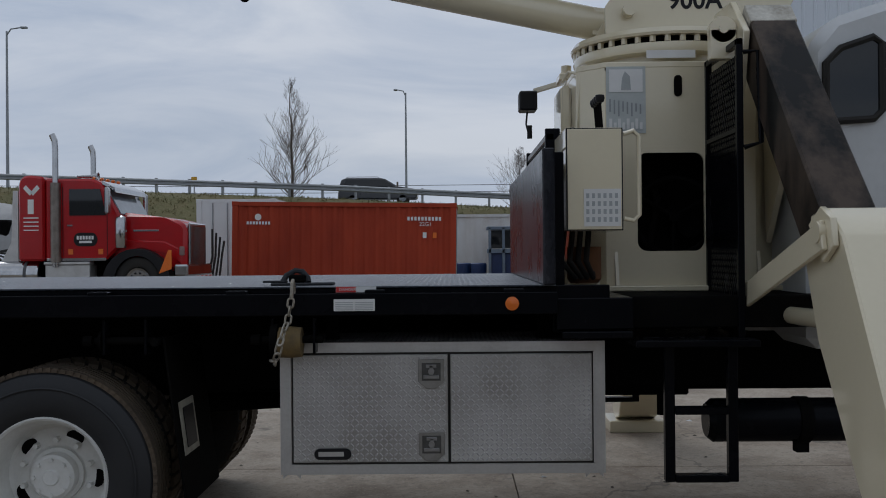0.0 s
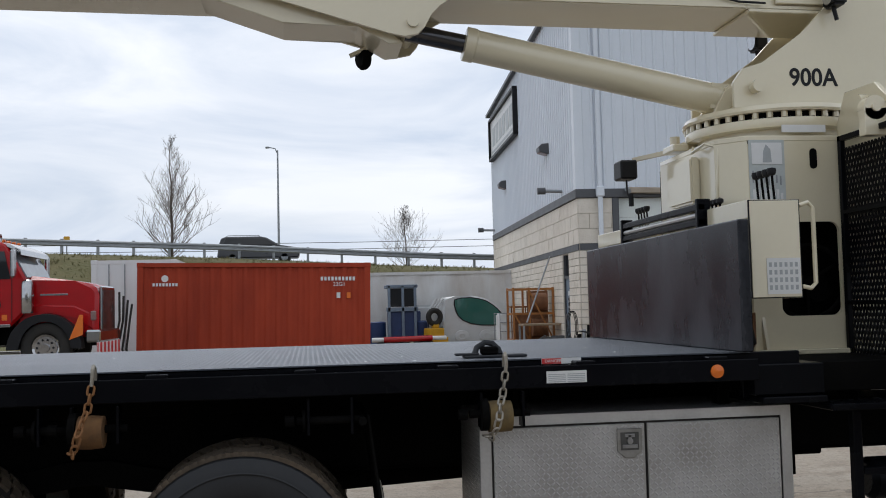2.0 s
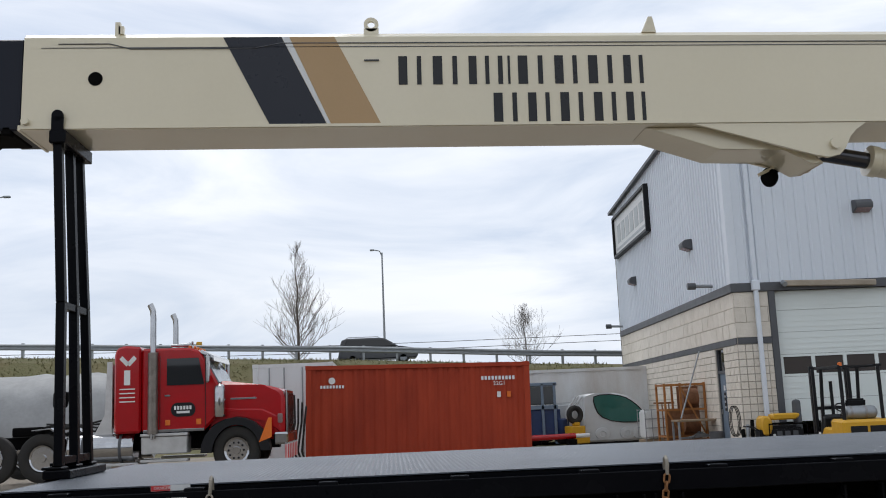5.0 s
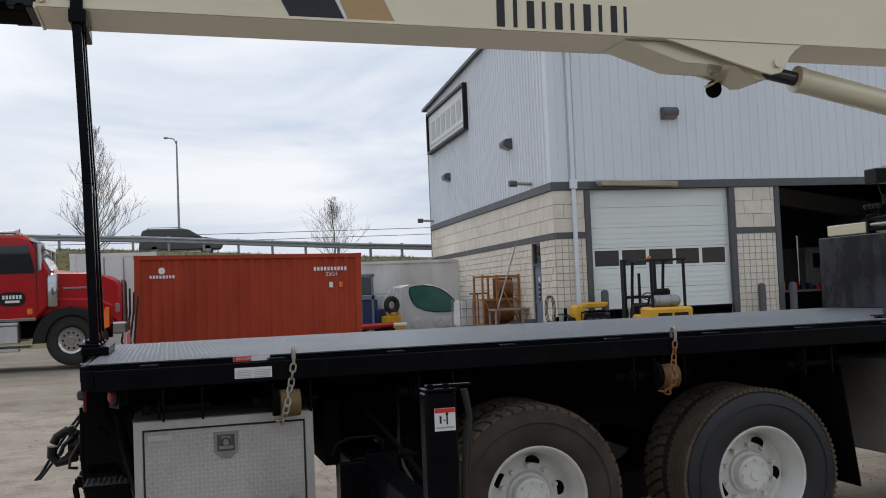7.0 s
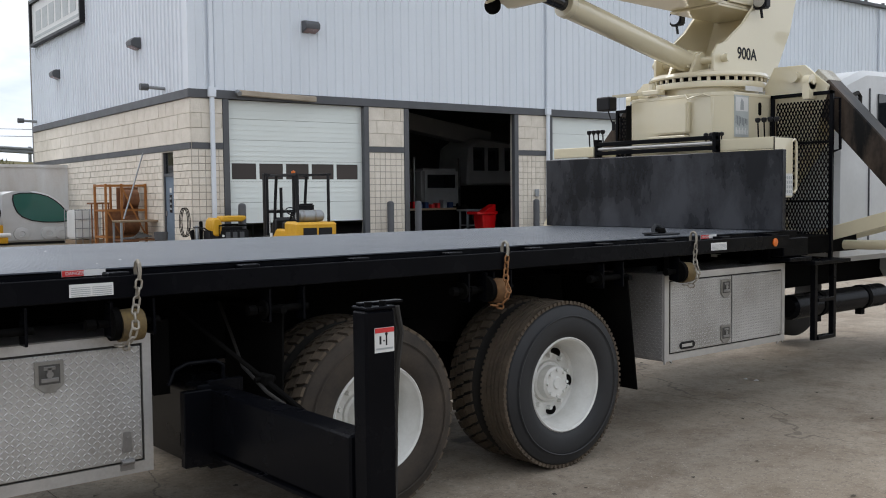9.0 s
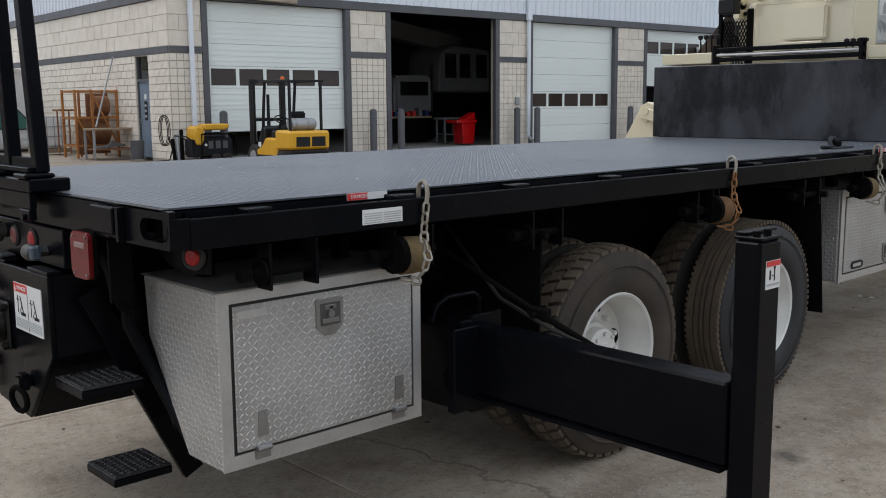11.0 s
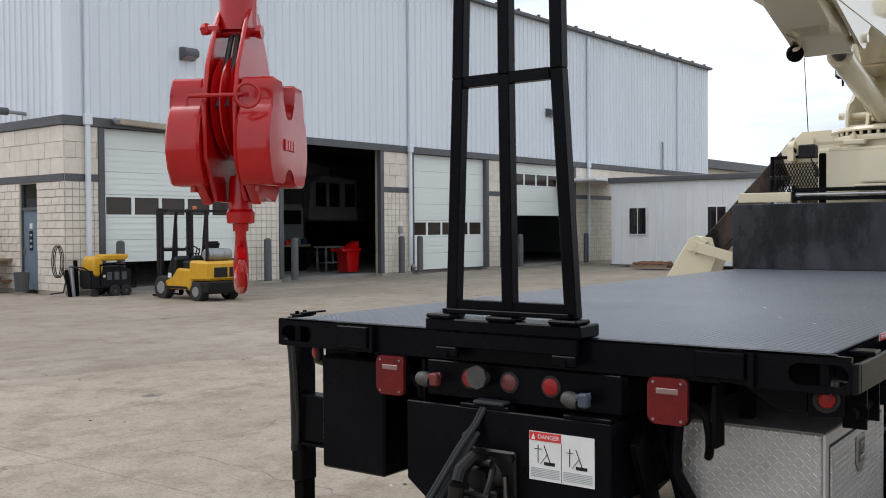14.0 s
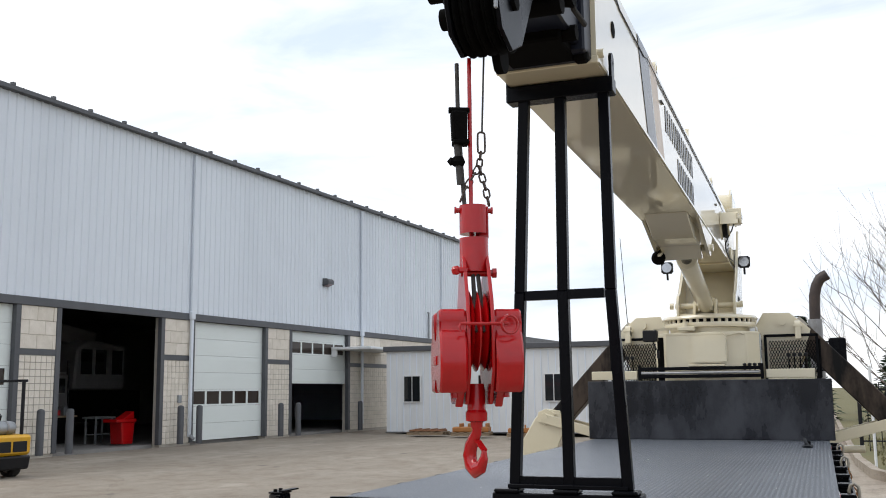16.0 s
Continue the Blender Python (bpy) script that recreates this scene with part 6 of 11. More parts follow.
def boom():
    z0, z1 = 3.275, 3.870
    P("boom_section", CREAM, CRANE, lambda b: (prism(b, [(BY0, z0), (BY1, z0), (BY1, z1 - 0.03), (BY1 - 0.03, z1), (BY0 + 0.03, z1), (BY0, z1 - 0.03)], "x", -0.30, 7.55),
                                               box(b, -0.30, 7.5, BY0 - 0.010, BY0 - 0.001, z0 + 0.005, z0 + 0.022), box(b, -0.30, 7.5, BY1 + 0.001, BY1 + 0.010, z0 + 0.005, z0 + 0.022)), "cream box-section main boom")
    # painted stripes and lettering blocks on both sides
    for y, s in ((BY0, -1), (BY1, 1)):
        ya, yb = sorted((y + s * 0.0012, y + s * 0.0035))
        P("navy_stripe", GLOSSNAVY, CRANE, lambda b: prism(b, [(0.862, z1 - 0.031), (1.207, z1 - 0.031), (1.474, z0 + 0.024), (1.138, z0 + 0.024)], "y", ya, yb), "dark navy slanted stripe")
        P("white_line", PAPER, CRANE, lambda b: prism(b, [(1.210, z1 - 0.031), (1.252, z1 - 0.031), (1.497, z0 + 0.024), (1.477, z0 + 0.024)], "y", ya, yb))
        P("tan_stripe", TAN, CRANE, lambda b: prism(b, [(1.256, z1 - 0.031), (1.523, z1 - 0.031), (1.795, z0 + 0.024), (1.50, z0 + 0.024)], "y", ya, yb), "tan slanted stripe")
        for xs, z, h, widths in ((1.885, 3.536, 0.178, (0.205, 0.22, 0.185, 0.110, 0.225, 0.205, 0.22, 0.18)), (2.452, 3.301, 0.180, (0.21, 0.195, 0.205, 0.20, 0.175))):
            x = xs
            for w in widths:
                P("lettering_bar", GLOSSINK, CRANE, lambda b: box(b, x + w * 0.10, x + w * 0.36, ya, yb, z, z + h), "plain black lettering bar")
                P("lettering_bar", GLOSSINK, CRANE, lambda b: box(b, x + w * 0.64, x + w * 0.77, ya, yb, z, z + h), "plain black lettering bar")
                x += w
        P("seam", TRIM, CRANE, lambda b: box(b, -0.2, 7.0, ya, yb, 3.774, 3.778))
        P("port_hole", CHASSIS, CRANE, lambda b: cyl(b, (0.12, y + s * 0.0008, 3.585), (0.12, y + s * 0.004, 3.585), 0.042, 24), "dark round hole in the boom side")
    # top lugs
    for x in (1.745, 5.31):
        P("lifting_lug", CREAM, CRANE, lambda b: (plate_with_hole(b, [(x + 0.045 * math.cos(a) , z1 + 0.055 + 0.045 * math.sin(a)) for a in (2 * math.pi * i / 20 for i in range(20))], [(x + 0.022 * math.cos(a), z1 + 0.055 + 0.022 * math.sin(a)) for a in (2 * math.pi * i / 20 for i in range(20))], "y", BY0 + 0.02, BY0 + 0.045),
                                                  box(b, x - 0.045, x + 0.045, BY0 + 0.02, BY0 + 0.045, z1 - 0.12, z1 + 0.03)), "cream lifting lug with an eye")
        P("lug_pad", TRIM, CRANE, lambda b: box(b, x - 0.045, x + 0.045, BY0 - 0.012, BY0 - 0.001, z1 - 0.185, z1 - 0.178))
    P("guide_fin", CREAM, CRANE, lambda b: prism(b, [(3.405, z1), (3.495, z1), (3.475, z1 + 0.10), (3.45, z1 + 0.10)], "y", BY0 + 0.02, BY0 + 0.05))
    P("guide_fin", CREAM, CRANE, lambda b: (box(b, 0.22, 0.25, BY0 + 0.02, BY0 + 0.05, z1 - 0.02, z1 + 0.075), box(b, 0.24, 0.27, BY0 + 0.02, BY0 + 0.05, z1, z1 + 0.05)))
    P("boom_cable", TRIM, CRANE, lambda b: tube(b, [(-0.1, BY0 - 0.004, 3.80), (0.2, BY0 - 0.004, 3.80), (0.32, BY0 - 0.004, 3.768), (1.05, BY0 - 0.006, 3.768), (1.2, BY0 - 0.004, 3.80), (5.9, BY0 - 0.004, 3.795)], 0.0035, 5))
    # cylinder bracket under the boom
    for y in (BY0 - 0.004, BY1 - 0.021):
        P("cylinder_bracket", CREAM, CRANE, lambda b: prism(b, [(3.655, z0 + 0.004), (3.80, z0 - 0.03), (4.42, 3.075), (4.50, 3.058), (4.575, 3.075), (4.615, 3.12), (4.645, 3.19), (4.69, 3.238), (4.765, z0 + 0.004)], "y", y, y + 0.025, 0.003))
    P("bracket_wedge", CREAM, CRANE, lambda b: prism(b, [(3.40, z0 - 0.001), (3.85, 3.13), (4.25, 3.13), (4.42, 3.03), (4.50, 3.04), (4.25, z0 - 0.001)], "y", BY0 + 0.06, BY1 - 0.06, 0.006))
    P("bracket_pin", CREAM, CRANE, lambda b: (cyl(b, (4.545, BY0 - 0.028, 3.143), (4.545, BY1 + 0.028, 3.143), 0.034, 18)))
    w = P("limit_weight", CHASSIS, CRANE, lambda b: (lathe(b, [(0.0, -0.03), (0.05, -0.028), (0.062, -0.012), (0.064, 0.0), (0.062, 0.012), (0.05, 0.028), (0.0, 0.03)], (4.30, 1.40, 3.04), (0.9, 0.4, 0.1), 24), tube(b, [(4.40, 1.38, 3.14), (4.33, 1.40, 3.06)], 0.016, 8)), "small black pulley under the boom")
    P("bracket_arm", CREAM, w, lambda b: beam(b, (4.40, 1.36, 3.13), (4.22, 1.38, 3.05), 0.03, 0.02))
    # cable reel and angle gauge on the near side
    reel = P("cable_reel", CREAM, CRANE, lambda b: (lathe(b, [(0.150, 0), (0.150, 0.012), (0.09, 0.018), (0.09, 0.064), (0.116, 0.068), (0.116, 0.085), (0.0, 0.085)], (5.885, BY0, 3.578), (0, -1, 0), 36)), "cream cable reel with a cover box")
    P("reel_cable", INK, reel, lambda b: [ring(b, (5.885, BY0 - y, 3.578), (0, 1, 0), R, 0.0075, 36, 6) for y in (0.026, 0.040, 0.054) for R in (0.101, 0.115, 0.128)] and b, "coiled black cable")
    P("reel_cover", CREAM, reel, lambda b: (box(b, 5.86, 6.10, BY0 - 0.20, BY0 - 0.087, 3.60, 3.735, 0.014, 2), box(b, 5.66, 5.865, BY0 - 0.19, BY0 - 0.165, 3.60, 3.66, 0.004), prism(b, [(5.64, 3.55), (5.72, 3.60), (5.72, 3.68), (5.70, 3.68)], "y", BY0 - 0.18, BY0 - 0.004), box(b, 5.85, 5.875, BY0 - 0.205, BY0 - 0.06, 3.58, 3.745, 0.004), box(b, 6.095, 6.12, BY0 - 0.17, BY0 - 0.09, 3.61, 3.65, 0.004)))
    P("reel_mark", PAPER, reel, lambda b: [box(b, 5.895 + 0.06 * k, 5.945 + 0.06 * k, BY0 - 0.2025, BY0 - 0.2005, 3.655, 3.695) for k in range(3)], "plain pale block")
    P("gauge_lead", INK, CRANE, lambda b: tube(b, [(5.87, BY0 - 0.13, 3.60), (5.88, BY0 - 0.10, 3.52), (5.92, BY0 - 0.05, 3.44), (5.99, BY0 - 0.02, 3.395), (6.08, BY0 - 0.012, 3.38), (6.25, BY0 - 0.012, 3.345), (6.40, BY0 - 0.02, 3.31), (6.55, BY0 - 0.04, 3.30)], 0.007, 6))
    cx, cz, R = 6.325, 3.775, 0.42
    g = P("angle_gauge", PAPER, CRANE, lambda b: prism(b, [(cx - 0.025, cz + 0.02), (cx - 0.085, cz - R)] + [(cx + R * math.sin(a), cz - R * math.cos(a)) for a in (0.1 * i for i in range(1, 11))] + [(cx + 0.40, cz - 0.20), (cx + 0.40, cz + 0.02)], "y", BY0 - 0.006, BY0 - 0.002), "white boom angle gauge with a black pointer")
    P("pointer", INK, g, lambda b: prism(b, [(cx - 0.008, cz + 0.02), (cx + 0.008, cz + 0.02), (cx + 0.016, cz - 0.20), (cx, cz - 0.30), (cx - 0.016, cz - 0.20)], "y", BY0 - 0.014, BY0 - 0.008))
    for i, s in enumerate(("-10", "0", "10", "20", "30", "40")):
        a = radians(-10 + 10 * i)
        text_mesh(s, 0.042, on_side(cx + (R - 0.03) * math.sin(a), BY0 - 0.0075, cz - (R - 0.03) * math.cos(a)), "gauge_number", INK, g, 0.0008)
        P("gauge_tick", INK, g, lambda b: beam(b, (cx + (R - 0.085) * math.sin(a), BY0 - 0.007, cz - (R - 0.085) * math.cos(a)), (cx + (R - 0.065) * math.sin(a), BY0 - 0.007, cz - (R - 0.065) * math.cos(a)), 0.002, 0.004, up=(0, 1, 0)))
    # shoe under the boom foot
    P("boom_foot", CREAM, CRANE, lambda b: (box(b, 6.46, 7.2, BY0 - 0.02, BY1 + 0.02, z0 - 0.022, z0 - 0.001, 0.004), box(b, 6.62, 7.5, BY0 - 0.03, BY0 - 0.011, z0 + 0.03, z0 + 0.18, 0.004)))
    # inner sections and the head
    P("inner_section", NAVY, CRANE, lambda b: (box(b, -0.86, -0.305, BY0 + 0.045, BY1 - 0.045, 3.315, 3.80, 0.01), box(b, -0.46, -0.305, BY0 + 0.02, BY1 - 0.02, 3.28, 3.84, 0.01)), "dark navy inner boom sections")
    P("inner_section", NAVY, CRANE, lambda b: (box(b, -1.05, -0.86, BY0 + 0.09, BY1 - 0.09, 3.36, 3.76, 0.01)))
    P("section_collar", CREAM, CRANE, lambda b: ([box(b, -0.315, -0.295, BY0 - 0.01, BY1 + 0.01, z0 - 0.006, z0 + 0.03, 0.004)], [cyl(b, (-0.27, y, z0 + 0.05), (-0.27, y + 0.03, z0 + 0.05), 0.022, 12) for y in (BY0 - 0.03, BY1)]))
    P("wear_pad", CHASSIS, CRANE, lambda b: (cyl(b, (-0.60, BY0 + 0.02, 3.31), (-0.60, BY1 - 0.02, 3.31), 0.035, 12), box(b, -0.66, -0.36, BY0 + 0.08, BY1 - 0.08, 3.27, 3.33, 0.01), box(b, -0.42, -0.36, BY0 + 0.02, BY0 + 0.08, 3.25, 3.31, 0.01)))
    for y in (1.02, 1.195):
        P("head_plate", BLACK, CRANE, lambda b: prism(b, [(-1.02, 3.32), (-1.02, 3.78), (-1.30, 3.74), (-1.60, 3.42), (-1.64, 3.10), (-1.58, 2.97), (-1.46, 2.93), (-1.34, 2.99), (-1.20, 3.22)], "y", y, y + 0.016, 0.004), "black boom-head side plate")
    for y in (1.057, 1.095, 1.133, 1.171):
        P("sheave", CHASSIS, CRANE, lambda b: lathe(b, [(0.04, -0.019), (0.165, -0.019), (0.172, -0.014), (0.145, 0.0), (0.172, 0.014), (0.165, 0.019), (0.04, 0.019)], (-1.45, y, 3.11), (0, 1, 0), 36), "black boom-head sheave")
    P("head_pin", CHASSIS, CRANE, lambda b: cyl(b, (-1.45, 1.005, 3.11), (-1.45, 1.225, 3.11), 0.03, 14))
    P("keeper_rod", CHASSIS, CRANE, lambda b: cyl(b, (-1.60, 1.015, 3.20), (-1.60, 1.235, 3.20), 0.011, 8))
    P("head_eye", CHASSIS, CRANE, lambda b: (ring(b, (-1.50, 1.245, 3.31), (0.7, 0.2, 0.5), 0.034, 0.011, 20, 8), box(b, -1.52, -1.48, 1.212, 1.226, 3.28, 3.335, 0.004)), "black lifting eye")
    P("head_stay", GALV, CRANE, lambda b: [box(b, -1.635, -1.622, 1.020, 1.032, 3.02 + 0.035 * k, 3.10 + 0.035 * k, 0.003) for k in range(4)][-1], "bare metal keeper tabs")
    P("head_box", BLACK, CRANE, lambda b: (box(b, -1.30, -1.0, 1.02, 1.44, 3.33, 3.44, 0.01), box(b, -1.2, -0.9, 0.97, 1.00, 3.30, 3.7, 0.01)), "black boom-head casting")
    for x, z, r in ((-1.12, 3.36, 0.055), (-0.98, 3.29, 0.045)):
        P("head_roller", CHASSIS, CRANE, lambda b: cyl(b, (x, 0.96, z), (x, 1.46, z), r, 18), "black cross roller")
    P("guide_roller", CHASSIS, CRANE, lambda b: lathe(b, [(0.0, -0.06), (0.05, -0.06), (0.055, -0.05), (0.045, 0.0), (0.055, 0.05), (0.05, 0.06), (0.0, 0.06)], (-0.86, 1.0, 3.37), (0, 1, 0), 18))
    P("head_hose", RUBBER, CRANE, lambda b: tube(b, [(-0.55, 0.985, 3.62), (-0.75, 0.965, 3.55), (-0.90, 0.96, 3.42), (-0.80, 0.955, 3.33), (-0.60, 0.955, 3.34)], 0.012, 8))
    P("anchor_lug", CHASSIS, CRANE, lambda b: (cyl(b, (-1.30, 1.10, 2.97), (-1.30, 1.13, 2.97), 0.055, 20), box(b, -1.36, -1.24, 1.103, 1.127, 2.97, 3.16, 0.004)))
    P("hoist_rope", ROPE, CRANE, lambda b: (tube(b, [(7.3, 1.22, 3.94), (5.4, 1.22, 3.888), (0.0, 1.22, 3.885), (-1.2, 1.17, 3.40), (-1.40, 1.16, 3.31)], 0.008, 6)), "steel hoist rope along the boom top")


# the boom leans up slightly towards the rear
placed(boom, Matrix.Translation((3.6, 0, 3.252)) @ Matrix.Rotation(0.0155, 4, "Y") @ Matrix.Translation((-3.6, 0, -3.275)))


def lift_cylinder():
    # lift cylinder
    P("cylinder_barrel", CREAM, CRANE, lambda b: (lathe(b, [(0.080, 0.0), (0.098, 0.005), (0.098, 0.06), (0.092, 0.07), (0.092, 1.55), (0.082, 1.62)], (4.86, CY, 3.055), (1.64, 0, -0.345), 32)), "cream hydraulic lift cylinder")
    P("cylinder_eye", CREAM, CRANE, lambda b: (cyl(b, (6.445, CY - 0.1, 2.735), (6.445, CY + 0.1, 2.735), 0.085, 20), cyl(b, (6.445, 0.86, 2.735), (6.445, 1.55, 2.735), 0.032, 16), beam(b, (6.30, CY, 2.75), (6.445, CY, 2.735), 0.15, 0.15)))
    P("cylinder_rod", ROD, CRANE, lambda b: cyl(b, (4.53, CY, 3.118), (4.92, CY, 3.042), 0.052, 24), "polished dark cylinder rod")
    # work lights
    for x, y, z, aim in ((6.90, 0.83, 3.25, -0.1), (6.85, 1.68, 3.22, 0.1)):
        l = P("work_light", INK, CRANE, lambda b: (box(b, x - 0.03, x + 0.055, y - 0.065, y + 0.065, z - 0.065, z + 0.065, 0.014, 2), cyl(b, (x, y, z - 0.06), (x + 0.02, y, z - 0.14), 0.012, 8)), "square black work light")
        P("reflector", CHROME, l, lambda b: lathe(b, [(0.055, 0), (0.030, -0.012), (0.0, -0.016)], (x - 0.032, y, z), (-1, 0, 0), 20))


lift_cylinder()


def console():
    for y0, y1 in ((0.15, 0.62), (1.92, 2.41)):
        P("console_top", CREAM, CRANE, lambda b: box(b, 6.02 if y0 < 1 else 5.975, 6.28, y0, y1, 1.94, 2.03, 0.004), "cream control console top")
        for i in range(4):
            x, y = 6.20, y0 + 0.08 + i * 0.055
            lv = P("lever", CHASSIS, CRANE, lambda b: cyl(b, (x, y, 2.03), (x - 0.01, y, 2.16), 0.006, 8), "black control lever")
            P("knob", INK, lv, lambda b: lathe(b, [(0.0, 0.0), (0.017, 0.008), (0.023, 0.026), (0.020, 0.040), (0.0, 0.044)], (x - 0.01, y, 2.15), (0, 0, 1), 12))
    for y in (0.68, 0.73, 0.78, 0.83):
        lv = P("lever", CHASSIS, CRANE, lambda b: cyl(b, (6.12, y, 2.0), (6.12, y, 2.07), 0.006, 8))
        P("knob", INK, lv, lambda b: lathe(b, [(0.0, 0.0), (0.02, 0.012), (0.02, 0.03), (0.0, 0.04)], (6.12, y, 2.06), (0, 0, 1), 12))
    P("rack_bar", BLACK, CRANE, lambda b: ([box(b, 5.98, 6.02, 0.64, 1.91, z, z + 0.035, 0.004) for z in (1.95, 2.03)] and [box(b, 5.975, 6.05, y, y + 0.03, 1.93, 2.09, 0.004) for y in (0.64, 1.88)]), "black tube rail across the bulkhead")
    P("rack_rod", ALUFLAT, CRANE, lambda b: cyl(b, (6.0, 0.67, 2.005), (6.0, 1.88, 2.005), 0.016, 10))
    # near control cabinet with its sheet and handle
    cab_ = P("control_cabinet", CREAM, CRANE, lambda b: box(b, 6.02, 6.28, 0.15, 0.60, 1.56, 1.938, 0.006), "cream control cabinet beside the pedestal")
    P("door_gap", INK, cab_, lambda b: box(b, 6.021, 6.279, 0.1455, 0.1495, 1.561, 2.028))
    P("cabinet_door", CREAM, cab_, lambda b: box(b, 6.027, 6.273, 0.140, 0.1453, 1.566, 2.023, 0.002))
    sh = P("instruction_sheet", PAPER, cab_, lambda b: box(b, 6.10, 6.268, 0.1365, 0.1395, 1.58, 1.75), "white instruction sheet with grey cells")
    for i in range(6):
        for j in range(4):
            P("sheet_cell", DECALGREY, sh, lambda b: box(b, 6.110 + i * 0.026, 6.124 + i * 0.026, 0.1352, 0.1362, 1.60 + j * 0.036, 1.622 + j * 0.036), "plain grey text cell")
    P("grab_handle", CREAM, CRANE, lambda b: tube(b, [(6.285, 0.16, 2.00), (6.33, 0.16, 2.015), (6.355, 0.16, 1.99), (6.355, 0.16, 1.63), (6.33, 0.16, 1.605), (6.285, 0.16, 1.615)], 0.011, 10), "cream grab handle")
    [P("hydraulic_hose", RUBBER, CRANE, lambda b: tube(b, [(6.05 + k * 0.04, 0.5, 1.56), (6.03 + k * 0.04, 0.45, 1.42), (6.10 + k * 0.03, 0.5, 1.34), (6.2, 0.6, 1.40)], 0.014, 8)) for k in range(4)]
    # orange canister in the darker rust colour, which stands in for its shade
    P("filter_can", RUST, CRANE, lambda b: lathe(b, [(0.0, 0), (0.07, 0.0), (0.085, 0.02), (0.085, 0.18), (0.0, 0.18)], (6.16, 0.60, 1.31), (0, 0, 1), 18), "orange filter canister")
    # display on its arm
    P("display_arm", CREAM, CRANE, lambda b: (beam(b, (6.28, 1.42, 2.49), (6.02, 1.74, 2.46), 0.03, 0.025), box(b, 6.20, 6.30, 1.36, 1.46, 2.47, 2.51, 0.004)))
    dp = P("display_unit", INK, CRANE, lambda b: box(b, 5.92, 6.03, 1.69, 1.84, 2.335, 2.455, 0.010), "black operator display hanging from an arm")
    P("display_cable", INK, CRANE, lambda b: tube(b, [(5.97, 1.74, 2.33), (5.96, 1.70, 2.25), (5.97, 1.68, 2.20), (5.98, 1.69, 2.18)], 0.006, 6))
    P("display_plug", INK, CRANE, lambda b: cyl(b, (5.98, 1.69, 2.24), (5.98, 1.69, 2.16), 0.016, 10))


console()


# expanded-metal guards ------------------------------------------------------------
def guard(y0, y1):
    P("guard_frame", BLACK, CRANE, lambda b: (box(b, 6.785, 6.815, y0, y0 + 0.03, 1.075, 2.42, 0.003), box(b, 6.785, 6.815, y1 - 0.03, y1, 1.075, 2.42, 0.003), box(b, 6.785, 6.815, y0, y1, 2.39, 2.42, 0.003),
                                              box(b, 6.785, 6.815, y0 + 0.03, y1 - 0.03, 2.0, 2.02), box(b, 6.785, 6.815, y0 + 0.03, y1 - 0.03, 1.52, 1.54)), "black guard frame")
    bm = B()
    w, h, t = 0.030, 0.062, 0.0035
    ny, nz = int((y1 - y0 - 0.06) / w), int(1.27 / h)
    for i in range(ny):
        for j in range(nz):
            y, z = y0 + 0.03 + i * w, 1.11 + j * h
            c = [(y, z + h / 2), (y + w / 2, z + h), (y + w, z + h / 2), (y + w / 2, z)]
            for a, b_ in zip(c, c[1:] + c[:1]):
                d = Vector((b_[0] - a[0], b_[1] - a[1])).normalized()
                n_ = Vector((-d.y, d.x)) * t
                v = [bm.verts.new((6.80 + o, p[0] + s * n_.x, p[1] + s * n_.y)) for o in (-0.004, 0.004) for p, s in ((a, -1), (a, 1), (b_, 1), (b_, -1))]
                for f in ((0, 1, 2, 3), (7, 6, 5, 4), (0, 3, 7, 4), (1, 2, 6, 5)):
                    bm.faces.new([v[q] for q in f])
    m = part("guard_mesh", bm, BLACK, CRANE, "black expanded metal mesh", 0)
    m["kind"] = "stuff"
    P("grab_bar", BLACK, CRANE, lambda b: tube(b, [(6.82, (y0 + 0.015) if y0 < 1 else (y1 - 0.015), 2.36), (6.88, (y0 - 0.01) if y0 < 1 else (y1 + 0.01), 2.36), (6.89, (y0 - 0.01) if y0 < 1 else (y1 + 0.01), 1.95), (6.82, (y0 + 0.015) if y0 < 1 else (y1 - 0.015), 1.93)], 0.012, 8))


guard(0.10, 0.66)
guard(1.80, 2.36)


